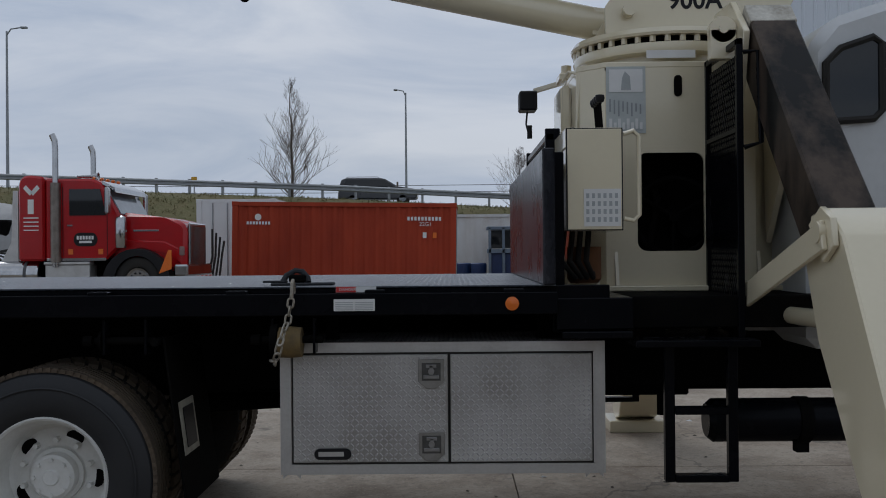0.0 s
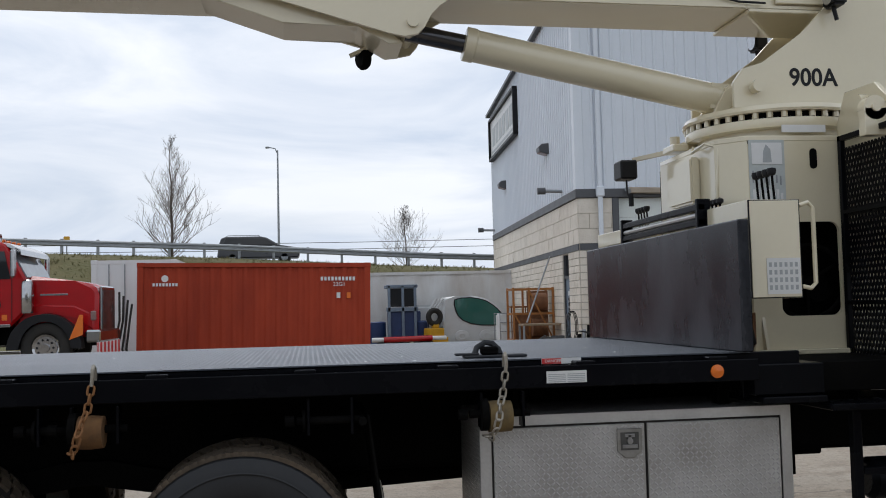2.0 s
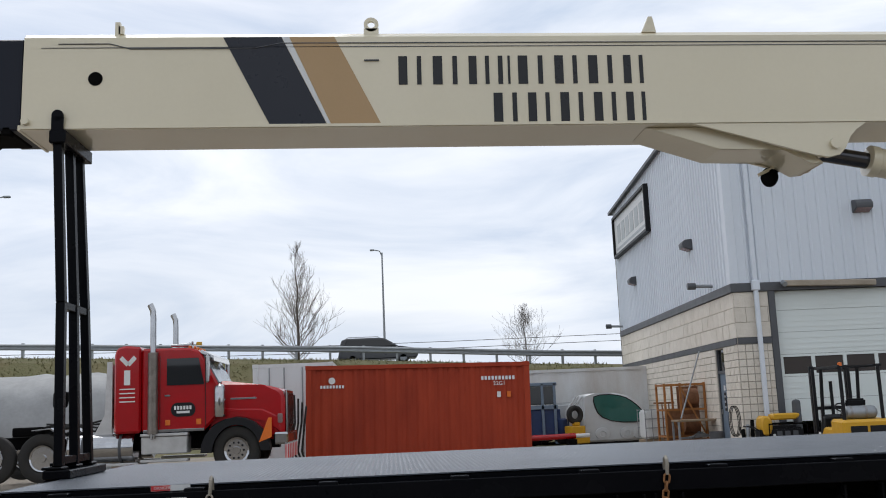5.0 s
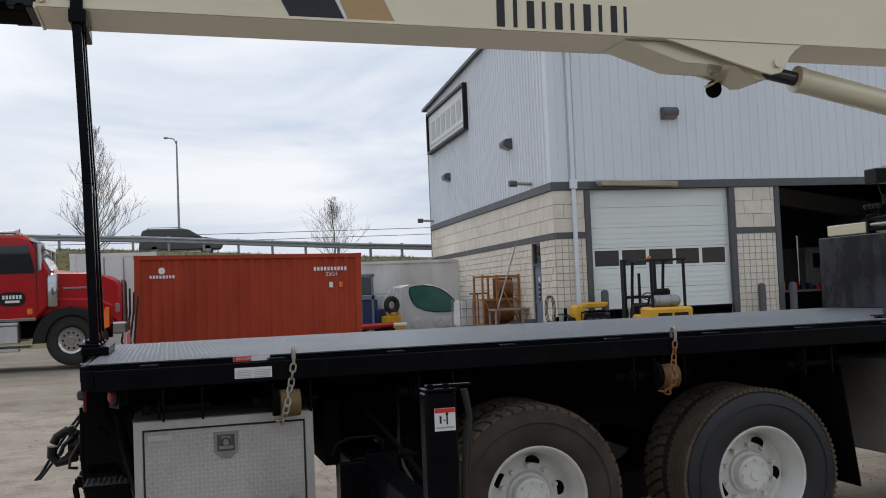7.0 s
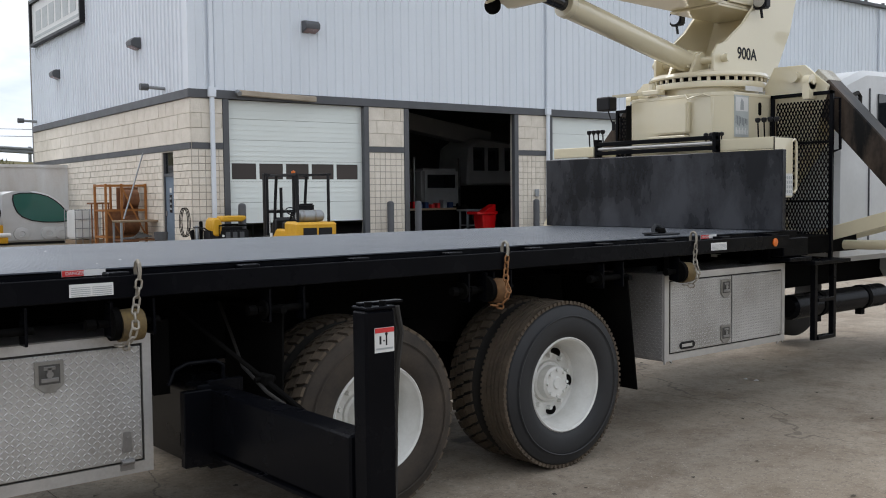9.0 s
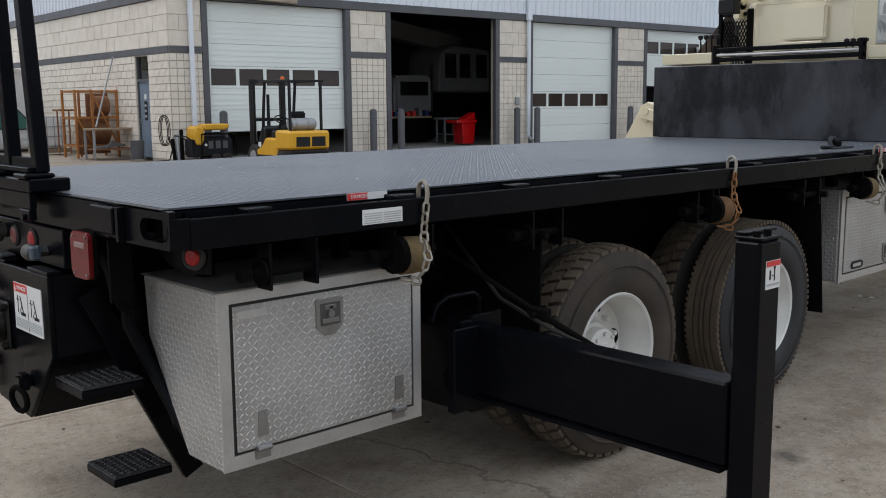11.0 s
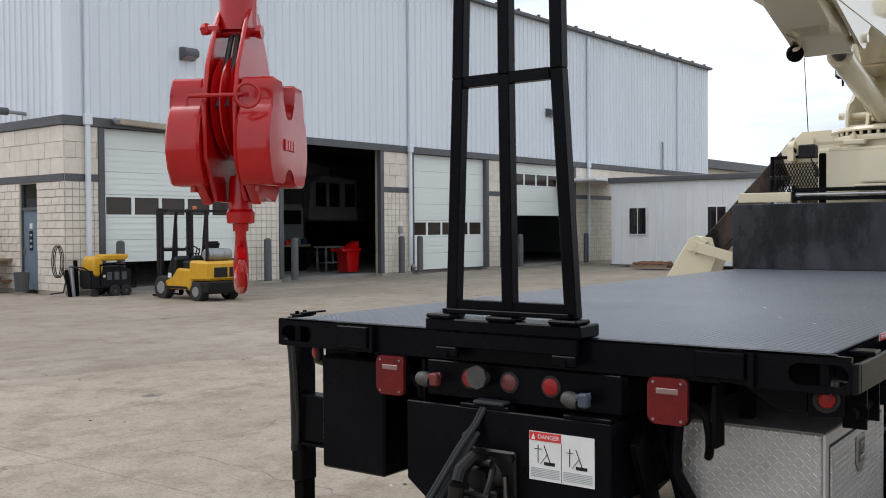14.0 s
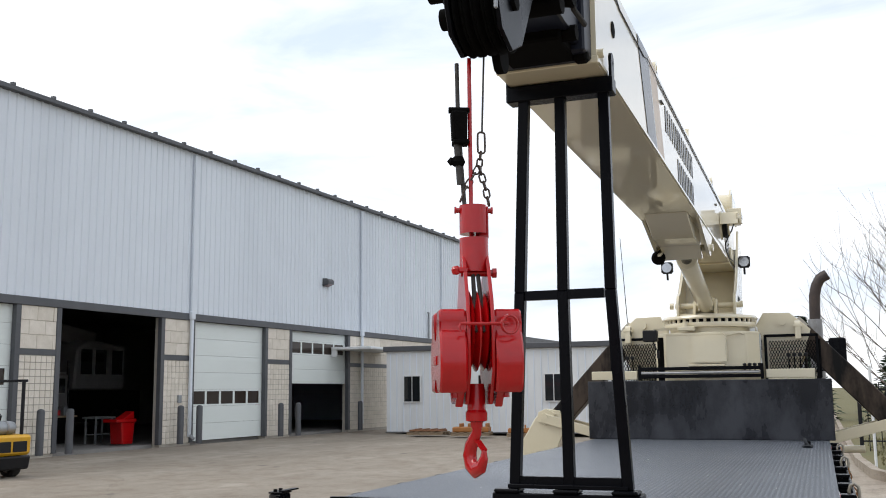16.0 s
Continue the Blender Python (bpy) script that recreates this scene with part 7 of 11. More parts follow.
# front A-frame outriggers -------------------------------------------------------------
def front_outrigger(side):
    def Y(y):
        return y if side == 0 else DW - y
    def quad(pts):
        return [(Y(a), z) for a, z in pts]
    for xa, top in ((6.84, 0.0), (7.10, -0.16)):
        P("outrigger_mount", CREAM, CRANE, lambda b: prism(b, quad([(0.75, 2.50 + top), (0.66, 2.66 + top), (0.38, 2.655 + top), (0.17, 2.47 + top), (0.30, 2.05), (0.70, 1.5)]), "x", xa, xa + 0.03, 0.004), "cream outrigger mounting plate")
    P("mount_pin", CREAM, CRANE, lambda b: cyl(b, (6.79, Y(0.46), 2.56), (6.839, Y(0.46), 2.56), 0.045, 18))
    a, c = sorted((Y(0.27), Y(0.33)))
    P("mount_lug", CREAM, CRANE, lambda b: (cyl(b, (6.775, a, 2.50), (6.775, c, 2.50), 0.062, 22), box(b, 6.715, 6.838, a, c, 2.36, 2.50, 0.004), cyl(b, (6.775, a - 0.012, 2.50), (6.775, c + 0.012, 2.50), 0.022, 12)), "round cream lug with a pin")
    P("outrigger_slide", WORN, CRANE, lambda b: beam(b, (6.985, Y(0.34), 2.50), (6.985, Y(-0.66), 1.42), 0.21, 0.24, 0.01, up=(0, 1, 0.8 if side == 0 else -0.8)), "worn black outrigger slide tube")
    P("slide_cap", CHIPPED, CRANE, lambda b: beam(b, (6.985, Y(0.37), 2.53), (6.985, Y(0.28), 2.435), 0.216, 0.246, 0.004, up=(0, 1, 0.8 if side == 0 else -0.8)), "chipped white top of the slide")
    P("outrigger_leg", CREAM, CRANE, lambda b: prism(b, quad([(-0.56, 1.60), (-0.72, 1.62), (-0.86, 1.52), (-1.72, 0.10), (-1.58, 0.04), (-1.40, 0.10), (-0.62, 1.12), (-0.50, 1.40)]), "x", 6.87, 7.20, 0.008), "cream outrigger leg reaching to the ground")
    for xa, xb in ((6.845, 6.868), (7.202, 7.225)):
        P("leg_rib", CREAM, CRANE, lambda b: prism(b, quad([(-0.60, 1.56), (-0.72, 1.625), (-0.82, 1.58), (-0.84, 1.48), (-0.74, 1.42)]), "x", xa, xb, 0.003))
    P("leg_pin", CREAM, CRANE, lambda b: cyl(b, (6.82, Y(-0.74), 1.53), (7.25, Y(-0.74), 1.53), 0.04, 18))
    for xa in (6.835, 7.235):
        P("link_bar", CREAM, CRANE, lambda b: beam(b, (xa, Y(-0.78), 1.52), (xa, Y(0.62), 1.13), 0.02, 0.11, 0.004), "cream outrigger link bar")
    P("link_cylinder", CREAM, CRANE, lambda b: (cyl(b, (7.03, Y(0.6), 1.16), (7.03, Y(-0.3), 1.18), 0.04, 14)))
    P("foot_pad", CREAM, CRANE, lambda b: (box(b, 6.80, 7.27, min(Y(-1.82), Y(-1.42)), max(Y(-1.82), Y(-1.42)), GZ + 0.001, 0.05, 0.008)), "cream outrigger foot pad")


front_outrigger(0)
front_outrigger(1)
P("cross_beam", CREAM, CRANE, lambda b: box(b, 6.88, 7.19, 0.64, 1.80, 1.12, 1.26, 0.01))


# ---- rear outriggers -------------------------------------------------------------------
def rear_outrigger(side):
    r = thing("rear_outrigger", None, "black steel outrigger beam with an upright jack" if side == 0 else "black outrigger beam with a jack set on its pad", "outrigger", "rear outriggers")
    Y = (lambda y: y) if side == 0 else (lambda y: 2.30 - y)
    x0, x1 = 1.33, 1.45
    def bx(b, xa, xb, ya, yb, za, zb, bev=0.0):
        a, c = sorted((Y(ya), Y(yb)))
        return box(b, xa, xb, a, c, za, zb, bev)
    P("housing", BLACK, r, lambda b: bx(b, x0 - 0.05, x1 + 0.05, 0.10, 0.72, 0.38, 0.76, 0.008))
    P("housing_lip", BLACK, r, lambda b: bx(b, x0 + 0.006, x1 + 0.065, 0.101, 0.13, 0.365, 0.775, 0.006))
    P("hanger", CHASSIS, r, lambda b: (bx(b, 1.16, 1.24, 0.30, 0.72, 0.70, 1.05)))
    P("beam", BLACK, r, lambda b: bx(b, x0, x1, -1.060, 0.099, 0.455, 0.735, 0.008))
    P("beam_flange", BLACK, r, lambda b: bx(b, x0 - 0.02, x1 + 0.02, -1.060, 0.08, 0.44, 0.454))
    P("jack_tube", BLACK, r, lambda b: bx(b, 1.345, 1.478, -1.152, -1.061, 0.20, 1.20, 0.010), "black square jack tube")
    P("jack_cap", BLACK, r, lambda b: (bx(b, 1.348, 1.478, -1.155, -1.056, 1.201, 1.212, 0.003), bx(b, 1.37, 1.56, -1.09, -1.05, 1.2125, 1.222, 0.002)))
    for x in (1.378, 1.443):
        P("cap_bolt", CHASSIS, r, lambda b: cyl(b, (x, Y(-1.12), 1.212), (x, Y(-1.12), 1.228), 0.013, 8))
    P("jack_leg", CHASSIS if side else BLACK, r, lambda b: bx(b, 1.362, 1.463, -1.142, -1.069, -0.02, 0.21))
    def foot(b):
        y = Y(-1.105)
        lo = [b.verts.new((1.412 + sx * 0.165, y + sy * 0.165, GZ + 0.03)) for sx, sy in ((-1, -1), (1, -1), (1, 1), (-1, 1))]
        hi = [b.verts.new((1.412 + sx * 0.07, y + sy * 0.07, GZ + 0.085)) for sx, sy in ((-1, -1), (1, -1), (1, 1), (-1, 1))]
        b.faces.new(hi)
        for k in range(4):
            b.faces.new((lo[k], lo[(k + 1) % 4], hi[(k + 1) % 4], hi[k]))
        box(b, 1.242, 1.582, y - 0.17, y + 0.17, GZ + 0.001, GZ + 0.03, 0.004)
    P("jack_foot", FOOTPAD, r, foot, "worn black square jack pad")
    HX = (lambda x: x) if side == 0 else (lambda x: 2.822 - x)
    P("jack_hose", RUBBER, r, lambda b: tube(b, [(HX(1.525), Y(-1.09), 1.20), (HX(1.545), Y(-1.09), 1.10), (HX(1.525), Y(-1.09), 0.98), (HX(1.512), Y(-1.09), 0.8), (HX(1.505), Y(-1.09), 0.5), (HX(1.52), Y(-1.08), 0.40)], 0.014 if side == 0 else 0.022, 8), "black hydraulic hose down the jack")
    P("jack_hose", RUBBER, r, lambda b: tube(b, [(HX(1.545), Y(-1.05), 1.19), (HX(1.56), Y(-1.05), 1.08), (HX(1.545), Y(-1.05), 0.9), (HX(1.52), Y(-1.05), 0.62), (HX(1.515), Y(-1.06), 0.44)], 0.012, 8), "black hydraulic hose down the jack")
    P("hose_run", RUBBER, r, lambda b: tube(b, [(1.62, Y(0.55), 1.08), (1.58, Y(0.35), 0.95), (1.52, Y(0.12), 0.82), (1.47, Y(-0.2), 0.75), (1.45, Y(-0.6), 0.68), (1.43, Y(-0.92), 0.62)], 0.0085, 8), "dark hydraulic hose sagging to the beam")
    P("lock_pin", CHASSIS, r, lambda b: tube(b, [(1.27, Y(0.10), 0.62), (1.23, Y(0.07), 0.60), (1.235, Y(0.06), 0.55), (1.265, Y(0.09), 0.54)], 0.009, 6))
    P("pin_handle", CHASSIS, r, lambda b: tube(b, [(1.27, Y(0.16), 0.56), (1.22, Y(0.14), 0.54), (1.21, Y(0.12), 0.50), (1.265, Y(0.14), 0.49)], 0.011, 6))
    P("end_plate", BLACK, r, lambda b: bx(b, x0 - 0.135, x0 + 0.004, 0.055, 0.100, 0.40, 0.745, 0.005), "black steel end plate")
    P("lift_bail", BLACK, r, lambda b: tube(b, [(1.17, Y(0.16), 0.765), (1.20, Y(0.16), 0.83), (1.26, Y(0.16), 0.855), (1.40, Y(0.16), 0.855), (1.44, Y(0.16), 0.83), (1.44, Y(0.16), 0.765)], 0.010, 8), "black wire lifting bail")
    P("brace_rod", CHASSIS, r, lambda b: (cyl(b, (1.30, Y(0.40), 1.10), (1.50, Y(-0.10), 0.80), 0.011, 8), cyl(b, (1.50, Y(-0.10), 0.80), (1.56, Y(-0.55), 0.62), 0.014, 8)))
    P("rod_clevis", CHASSIS, r, lambda b: (bx(b, 1.485, 1.53, -0.16, -0.06, 0.765, 0.815, 0.006), cyl(b, (1.46, Y(-0.11), 0.79), (1.56, Y(-0.11), 0.79), 0.012, 8)))
    if side == 0:
        d = P("warning_decal", PAPER, r, lambda b: box(b, 1.382, 1.468, -1.1545, -1.1515, 1.045, 1.135), "small white and red crush warning label")
        P("red_band", DECALRED, d, lambda b: box(b, 1.383, 1.467, -1.1560, -1.1547, 1.117, 1.134))
        P("diagram", INK, d, lambda b: (box(b, 1.402, 1.410, -1.1558, -1.1547, 1.075, 1.105), box(b, 1.430, 1.436, -1.1558, -1.1547, 1.07, 1.107), lathe(b, [(0.006, 0), (0.006, 0.001)], (1.433, -1.1547, 1.112), (0, -1, 0), 10), box(b, 1.418, 1.426, -1.1558, -1.1547, 1.085, 1.089)))
        P("text_bar", DECALGREY, d, lambda b: box(b, 1.388, 1.462, -1.1556, -1.1547, 1.055, 1.062))
    else:
        r.location = (-0.30, 0.0, 0.0)
    return r


rear_outrigger(0)
rear_outrigger(1)


# ---- tool boxes ---------------------------------------------------------------------------
# darker latch steel for a flat plate: recess shade is put into the colour
WELL = mat("latch_recess_shade", (0.10, 0.098, 0.092), (0.055, 0.052, 0.048), 0.6, 0.3, scale=14, bump=0.05)
LATCH = mat("latch_steel", (0.34, 0.335, 0.32), (0.20, 0.19, 0.17), 0.45, 0.7, scale=14, fine=90, bump=0.1)


def latch(parent, x, y, z):
    l = P("latch", LATCH, parent, lambda b: prism(b, [(x - 0.059, z + 0.063), (x + 0.059, z + 0.063), (x + 0.059, z - 0.038), (x + 0.022, z - 0.070), (x - 0.022, z - 0.070), (x - 0.059, z - 0.038)], "y", y - 0.008, y - 0.001, 0.002), "recessed paddle latch")
    P("latch_well", WELL, l, lambda b: box(b, x - 0.043, x + 0.043, y - 0.0095, y - 0.0082, z - 0.034, z + 0.047))
    P("paddle", STEEL, l, lambda b: (box(b, x - 0.036, x + 0.036, y - 0.015, y - 0.0097, z - 0.026, z - 0.008, 0.003), box(b, x - 0.009, x + 0.009, y - 0.014, y - 0.0097, z - 0.008, z + 0.036, 0.002), box(b, x - 0.024, x + 0.024, y - 0.014, y - 0.0097, z + 0.024, z + 0.040, 0.003), cyl(b, (x, y - 0.0097, z + 0.008), (x, y - 0.018, z + 0.008), 0.014, 14)))


def front_box():
    t = thing("tool_box", None, "aluminium checker-plate tool box with two doors under the deck", "tool box", "tool boxes")
    x0, x1, y0, y1, z0, z1 = 4.71, 6.19, 0.155, 0.72, 0.46, 1.06
    P("body", ALU, t, lambda b: box(b, x0, x1, y0 + 0.004, y1, z0, z1, 0.008))
    P("front_frame", ALUFLAT, t, lambda b: (box(b, x0, x0 + 0.05, y0 - 0.006, y0 + 0.003, z0, z1), box(b, x1 - 0.05, x1, y0 - 0.006, y0 + 0.003, z0, z1), box(b, x0 + 0.05, x1 - 0.05, y0 - 0.006, y0 + 0.003, z1 - 0.045, z1), box(b, x0 + 0.05, x1 - 0.05, y0 - 0.006, y0 + 0.003, z0, z0 + 0.045)))
    for a, b2 in ((x0 + 0.06, 5.475), (5.487, x1 - 0.06)):
        P("seal_gap", RUBBER, t, lambda b: box(b, a - 0.007, b2 + 0.007, y0 - 0.0035, y0 + 0.002, z0 + 0.047, z1 - 0.047))
        P("door", ALU, t, lambda b: box(b, a, b2, y0 - 0.012, y0 - 0.004, z0 + 0.055, z1 - 0.055, 0.003), "checker-plate door")
    latch(t, 5.40, y0 - 0.012, 0.92)
    latch(t, 5.40, y0 - 0.012, 0.59)
    P("door_edge", ALUFLAT, t, lambda b: box(b, 6.135, 6.142, y0 - 0.016, y0 - 0.0125, z0 + 0.05, z1 - 0.05))
    n = P("name_plate", INK, t, lambda b: prism(b, [(4.95 + q[0], 0.555 + q[1]) for q in stadium(0, 0, 0.085, 0.026)], "y", y0 - 0.020, y0 - 0.0125, 0.002), "oval black plate with a plain pale bar")
    P("plate_bar", ALUFLAT, n, lambda b: box(b, 4.885, 5.0, y0 - 0.0215, y0 - 0.0202, 0.545, 0.566))
    for x in (x0 + 0.04, x1 - 0.06):
        P("drip_foot", ALUFLAT, t, lambda b: prism(b, [(x - 0.03, z0), (x + 0.05, z0), (x + 0.05, z0 - 0.02), (x + 0.03, z0 - 0.002), (x - 0.01, z0 - 0.002), (x - 0.03, z0 - 0.02)], "y", y0, y0 + 0.012))
    [P("mount_bracket", CHASSIS, t, lambda b: (box(b, x, x + 0.05, 0.70, 0.78, 0.5, 1.2, 0.004), beam(b, (x + 0.02, 0.74, 0.80), (x + 0.02, 0.3, 0.445), 0.04, 0.03))) for x in (4.85, 5.95)]
    [P("hanger", CHASSIS, t, lambda b: box(b, x, x + 0.06, 0.3, 0.36, 1.061, 1.19)) for x in (4.9, 5.9)]


def rear_box():
    t = thing("tool_box", None, "aluminium checker-plate tool box with one dropdown door", "tool box", "tool boxes")
    x0, x1, y0, z0, z1 = 0.195, 1.075, 0.125, 0.41, 1.02
    P("body", ALU, t, lambda b: prism(b, [(y0 + 0.004, z0), (0.36, z0), (0.62, 0.80), (0.64, z1), (y0 + 0.004, z1)], "x", x0, x1, 0.006))
    P("top_plate", BOXTOP, t, lambda b: box(b, x0 - 0.004, x1 + 0.004, y0 - 0.004, 0.65, z1 + 0.001, z1 + 0.006))
    P("front_frame", ALUFLAT, t, lambda b: (box(b, x0, x0 + 0.04, y0 - 0.006, y0 + 0.003, z0, z1), box(b, x1 - 0.04, x1, y0 - 0.006, y0 + 0.003, z0, z1), box(b, x0 + 0.04, x1 - 0.04, y0 - 0.006, y0 + 0.003, z1 - 0.04, z1), box(b, x0 + 0.04, x1 - 0.04, y0 - 0.006, y0 + 0.003, z0, z0 + 0.05)))
    P("seal_gap", RUBBER, t, lambda b: box(b, x0 + 0.043, x1 - 0.043, y0 - 0.0035, y0 + 0.002, z0 + 0.052, z1 - 0.042))
    P("door", ALU, t, lambda b: box(b, x0 + 0.051, x1 - 0.051, y0 - 0.012, y0 - 0.004, z0 + 0.06, z1 - 0.05, 0.003), "checker-plate dropdown door")
    latch(t, 0.635, y0 - 0.012, 0.885)
    P("maker_plate", ALUFLAT, t, lambda b: box(b, 0.262, 0.375, y0 - 0.0145, y0 - 0.0125, 0.925, 0.952, 0.001), "plain blank maker plate")
    for x in (0.345, 0.955):
        P("hinge", STEEL, t, lambda b: (prism(b, [(x - 0.022, 0.51), (x + 0.022, 0.51), (x + 0.016, 0.60), (x - 0.016, 0.60)], "y", y0 - 0.017, y0 - 0.0125), cyl(b, (x - 0.028, y0 - 0.016, 0.468), (x + 0.028, y0 - 0.016, 0.468), 0.012, 10), box(b, x - 0.03, x + 0.03, y0 - 0.012, y0 - 0.0065, 0.43, 0.46)))
        P("rivet", STEEL, t, lambda b: lathe(b, [(0.005, 0), (0.004, 0.003), (0.0, 0.004)], (x, y0 - 0.0175, 0.575), (0, -1, 0), 8))
    [P("hanger", CHASSIS, t, lambda b: box(b, x, x + 0.05, 0.4, 0.45, 1.027, 1.19)) for x in (0.3, 0.9)]
    P("inner_rail", BLACK, t, lambda b: (tube(b, [(0.10, 0.60, 1.02), (0.12, 0.62, 0.85), (0.20, 0.50, 0.58), (0.24, 0.38, 0.40), (0.45, 0.36, 0.385)], 0.024, 8)), "black bent support bar along the box")


front_box()
rear_box()


# ---- strap winches with chains over the rail ------------------------------------------------
def chain_links(parent, pts, material, pitch=0.036, r=0.0052, name="link"):
    """Single links laid along a polyline, each turned a quarter against its neighbour."""
    pts = [Vector(p) for p in pts]
    seg = [(b - a).length for a, b in zip(pts, pts[1:])]
    total = sum(seg)
    n = int(total / pitch)
    for i in range(n):
        s = (i + 0.5) * pitch
        k = 0
        while k < len(seg) - 1 and s > seg[k]:
            s -= seg[k]
            k += 1
        c = pts[k].lerp(pts[k + 1], s / seg[k])
        d = (pts[k + 1] - pts[k]).normalized()
        u, v, _ = axes_of(d)
        w = u if i % 2 else v
        a, q = pitch * 0.62, pitch * 0.36
        loop = []
        for j in range(14):
            t = 2 * math.pi * j / 14
            ca, sa = math.cos(t), math.sin(t)
            loop.append(c + d * (ca * q * 0.9 + math.copysign(a - q, ca) * (1 if abs(ca) > 0.15 else 0)) + w * sa * q)
        P(name, material, parent, lambda b: tube(b, loop, r, 6, True))


def strap_winch(x, strap, chain, full=True):
    w = thing("strap_winch", None, ("ratchet winch with rolled yellow strap and hooked chain" if full else "bare ratchet winch under the deck edge"), "strap winch", "strap winches")
    z, y = 1.085, 0.055
    [P("bracket", BLACK, w, lambda b: box(b, xx - 0.006, xx + 0.006, 0.02, 0.10, z - 0.06, DZ - 0.14, 0.002)) for xx in (x - 0.10, x + 0.085)]
    P("spool", CHASSIS, w, lambda b: cyl(b, (x - 0.15, y, z), (x + 0.12, y, z), 0.017, 14))
    P("ratchet", CHASSIS, w, lambda b: (lathe(b, [(0.045, 0), (0.045, 0.012)] if not full else [(0.072, 0.02), (0.072, 0.05)], (x - 0.125, y - (0.02 if full else 0), z), (1, 0, 0), 16), cyl(b, (x - 0.16, y, z), (x - 0.20, y, z), 0.024, 10)))
    if full:
        P("strap_roll", strap, w, lambda b: (lathe(b, [(0.018, -0.05), (0.068, -0.05), (0.070, 0.0), (0.066, 0.05), (0.018, 0.05)], (x - 0.02, y - 0.02, z - 0.01), (1, 0, 0), 28), [lathe(b, [(r, -0.051), (r + 0.004, -0.053), (r + 0.006, -0.051)], (x - 0.02, y - 0.02, z - 0.01), (1, 0, 0), 24) for r in (0.03, 0.043, 0.056)]), "rolled dirty webbing strap")
        P("grab_hook", CHAIN, w, lambda b: tube(b, [(x, 0.004, DZ - 0.05), (x, 0.006, DZ - 0.005), (x, -0.004, DZ + 0.022), (x, -0.022, DZ + 0.030), (x, -0.040, DZ + 0.016), (x, -0.044, DZ - 0.015), (x - 0.004, -0.042, DZ - 0.05)], 0.0085, 8), "steel grab hook over the rail")
        chain_links(w, [(x - 0.004, -0.042, DZ - 0.05), (x - 0.018, -0.044, DZ - 0.14), (x - 0.034, -0.062, z + 0.05), (x - 0.045, -0.094, z - 0.0), (x - 0.058, -0.088, z - 0.05), (x - 0.075, -0.060, z - 0.088), (x - 0.09, -0.02, z - 0.085), (x - 0.095, 0.01, z - 0.06)], chain)


strap_winch(4.80, STRAP, CHAIN)
strap_winch(3.08, RUSTSTRAP, RUSTCHAIN)
strap_winch(0.97, STRAP, CHAIN)
strap_winch(4.05, STRAP, CHAIN, False)
strap_winch(2.95, STRAP, CHAIN, False)
strap_winch(1.72, STRAP, CHAIN, False)
strap_winch(0.44, STRAP, CHAIN, False)


def deck_strap():
    d = thing("tie_down_ring", pose(4.78, 0.24, DZ + 0.001), "dark webbing tie-down ring lying on the deck", "tie-down")
    P("pad", WEB, d, lambda b: (box(b, -0.12, 0.17, -0.04, 0.05, 0.0, 0.012, 0.004), box(b, -0.16, -0.05, -0.02, 0.03, 0.012, 0.022, 0.003)))
    P("ring", WEB, d, lambda b: tube(b, [(-0.07, 0.0, 0.014), (-0.055, 0.02, 0.045), (-0.015, 0.03, 0.068), (0.02, 0.025, 0.062), (0.045, 0.01, 0.035), (0.05, 0.0, 0.014)], 0.014, 8))
    P("block", CHASSIS, d, lambda b: box(b, -0.04, 0.04, -0.02, 0.03, 0.012, 0.05, 0.008))


deck_strap()


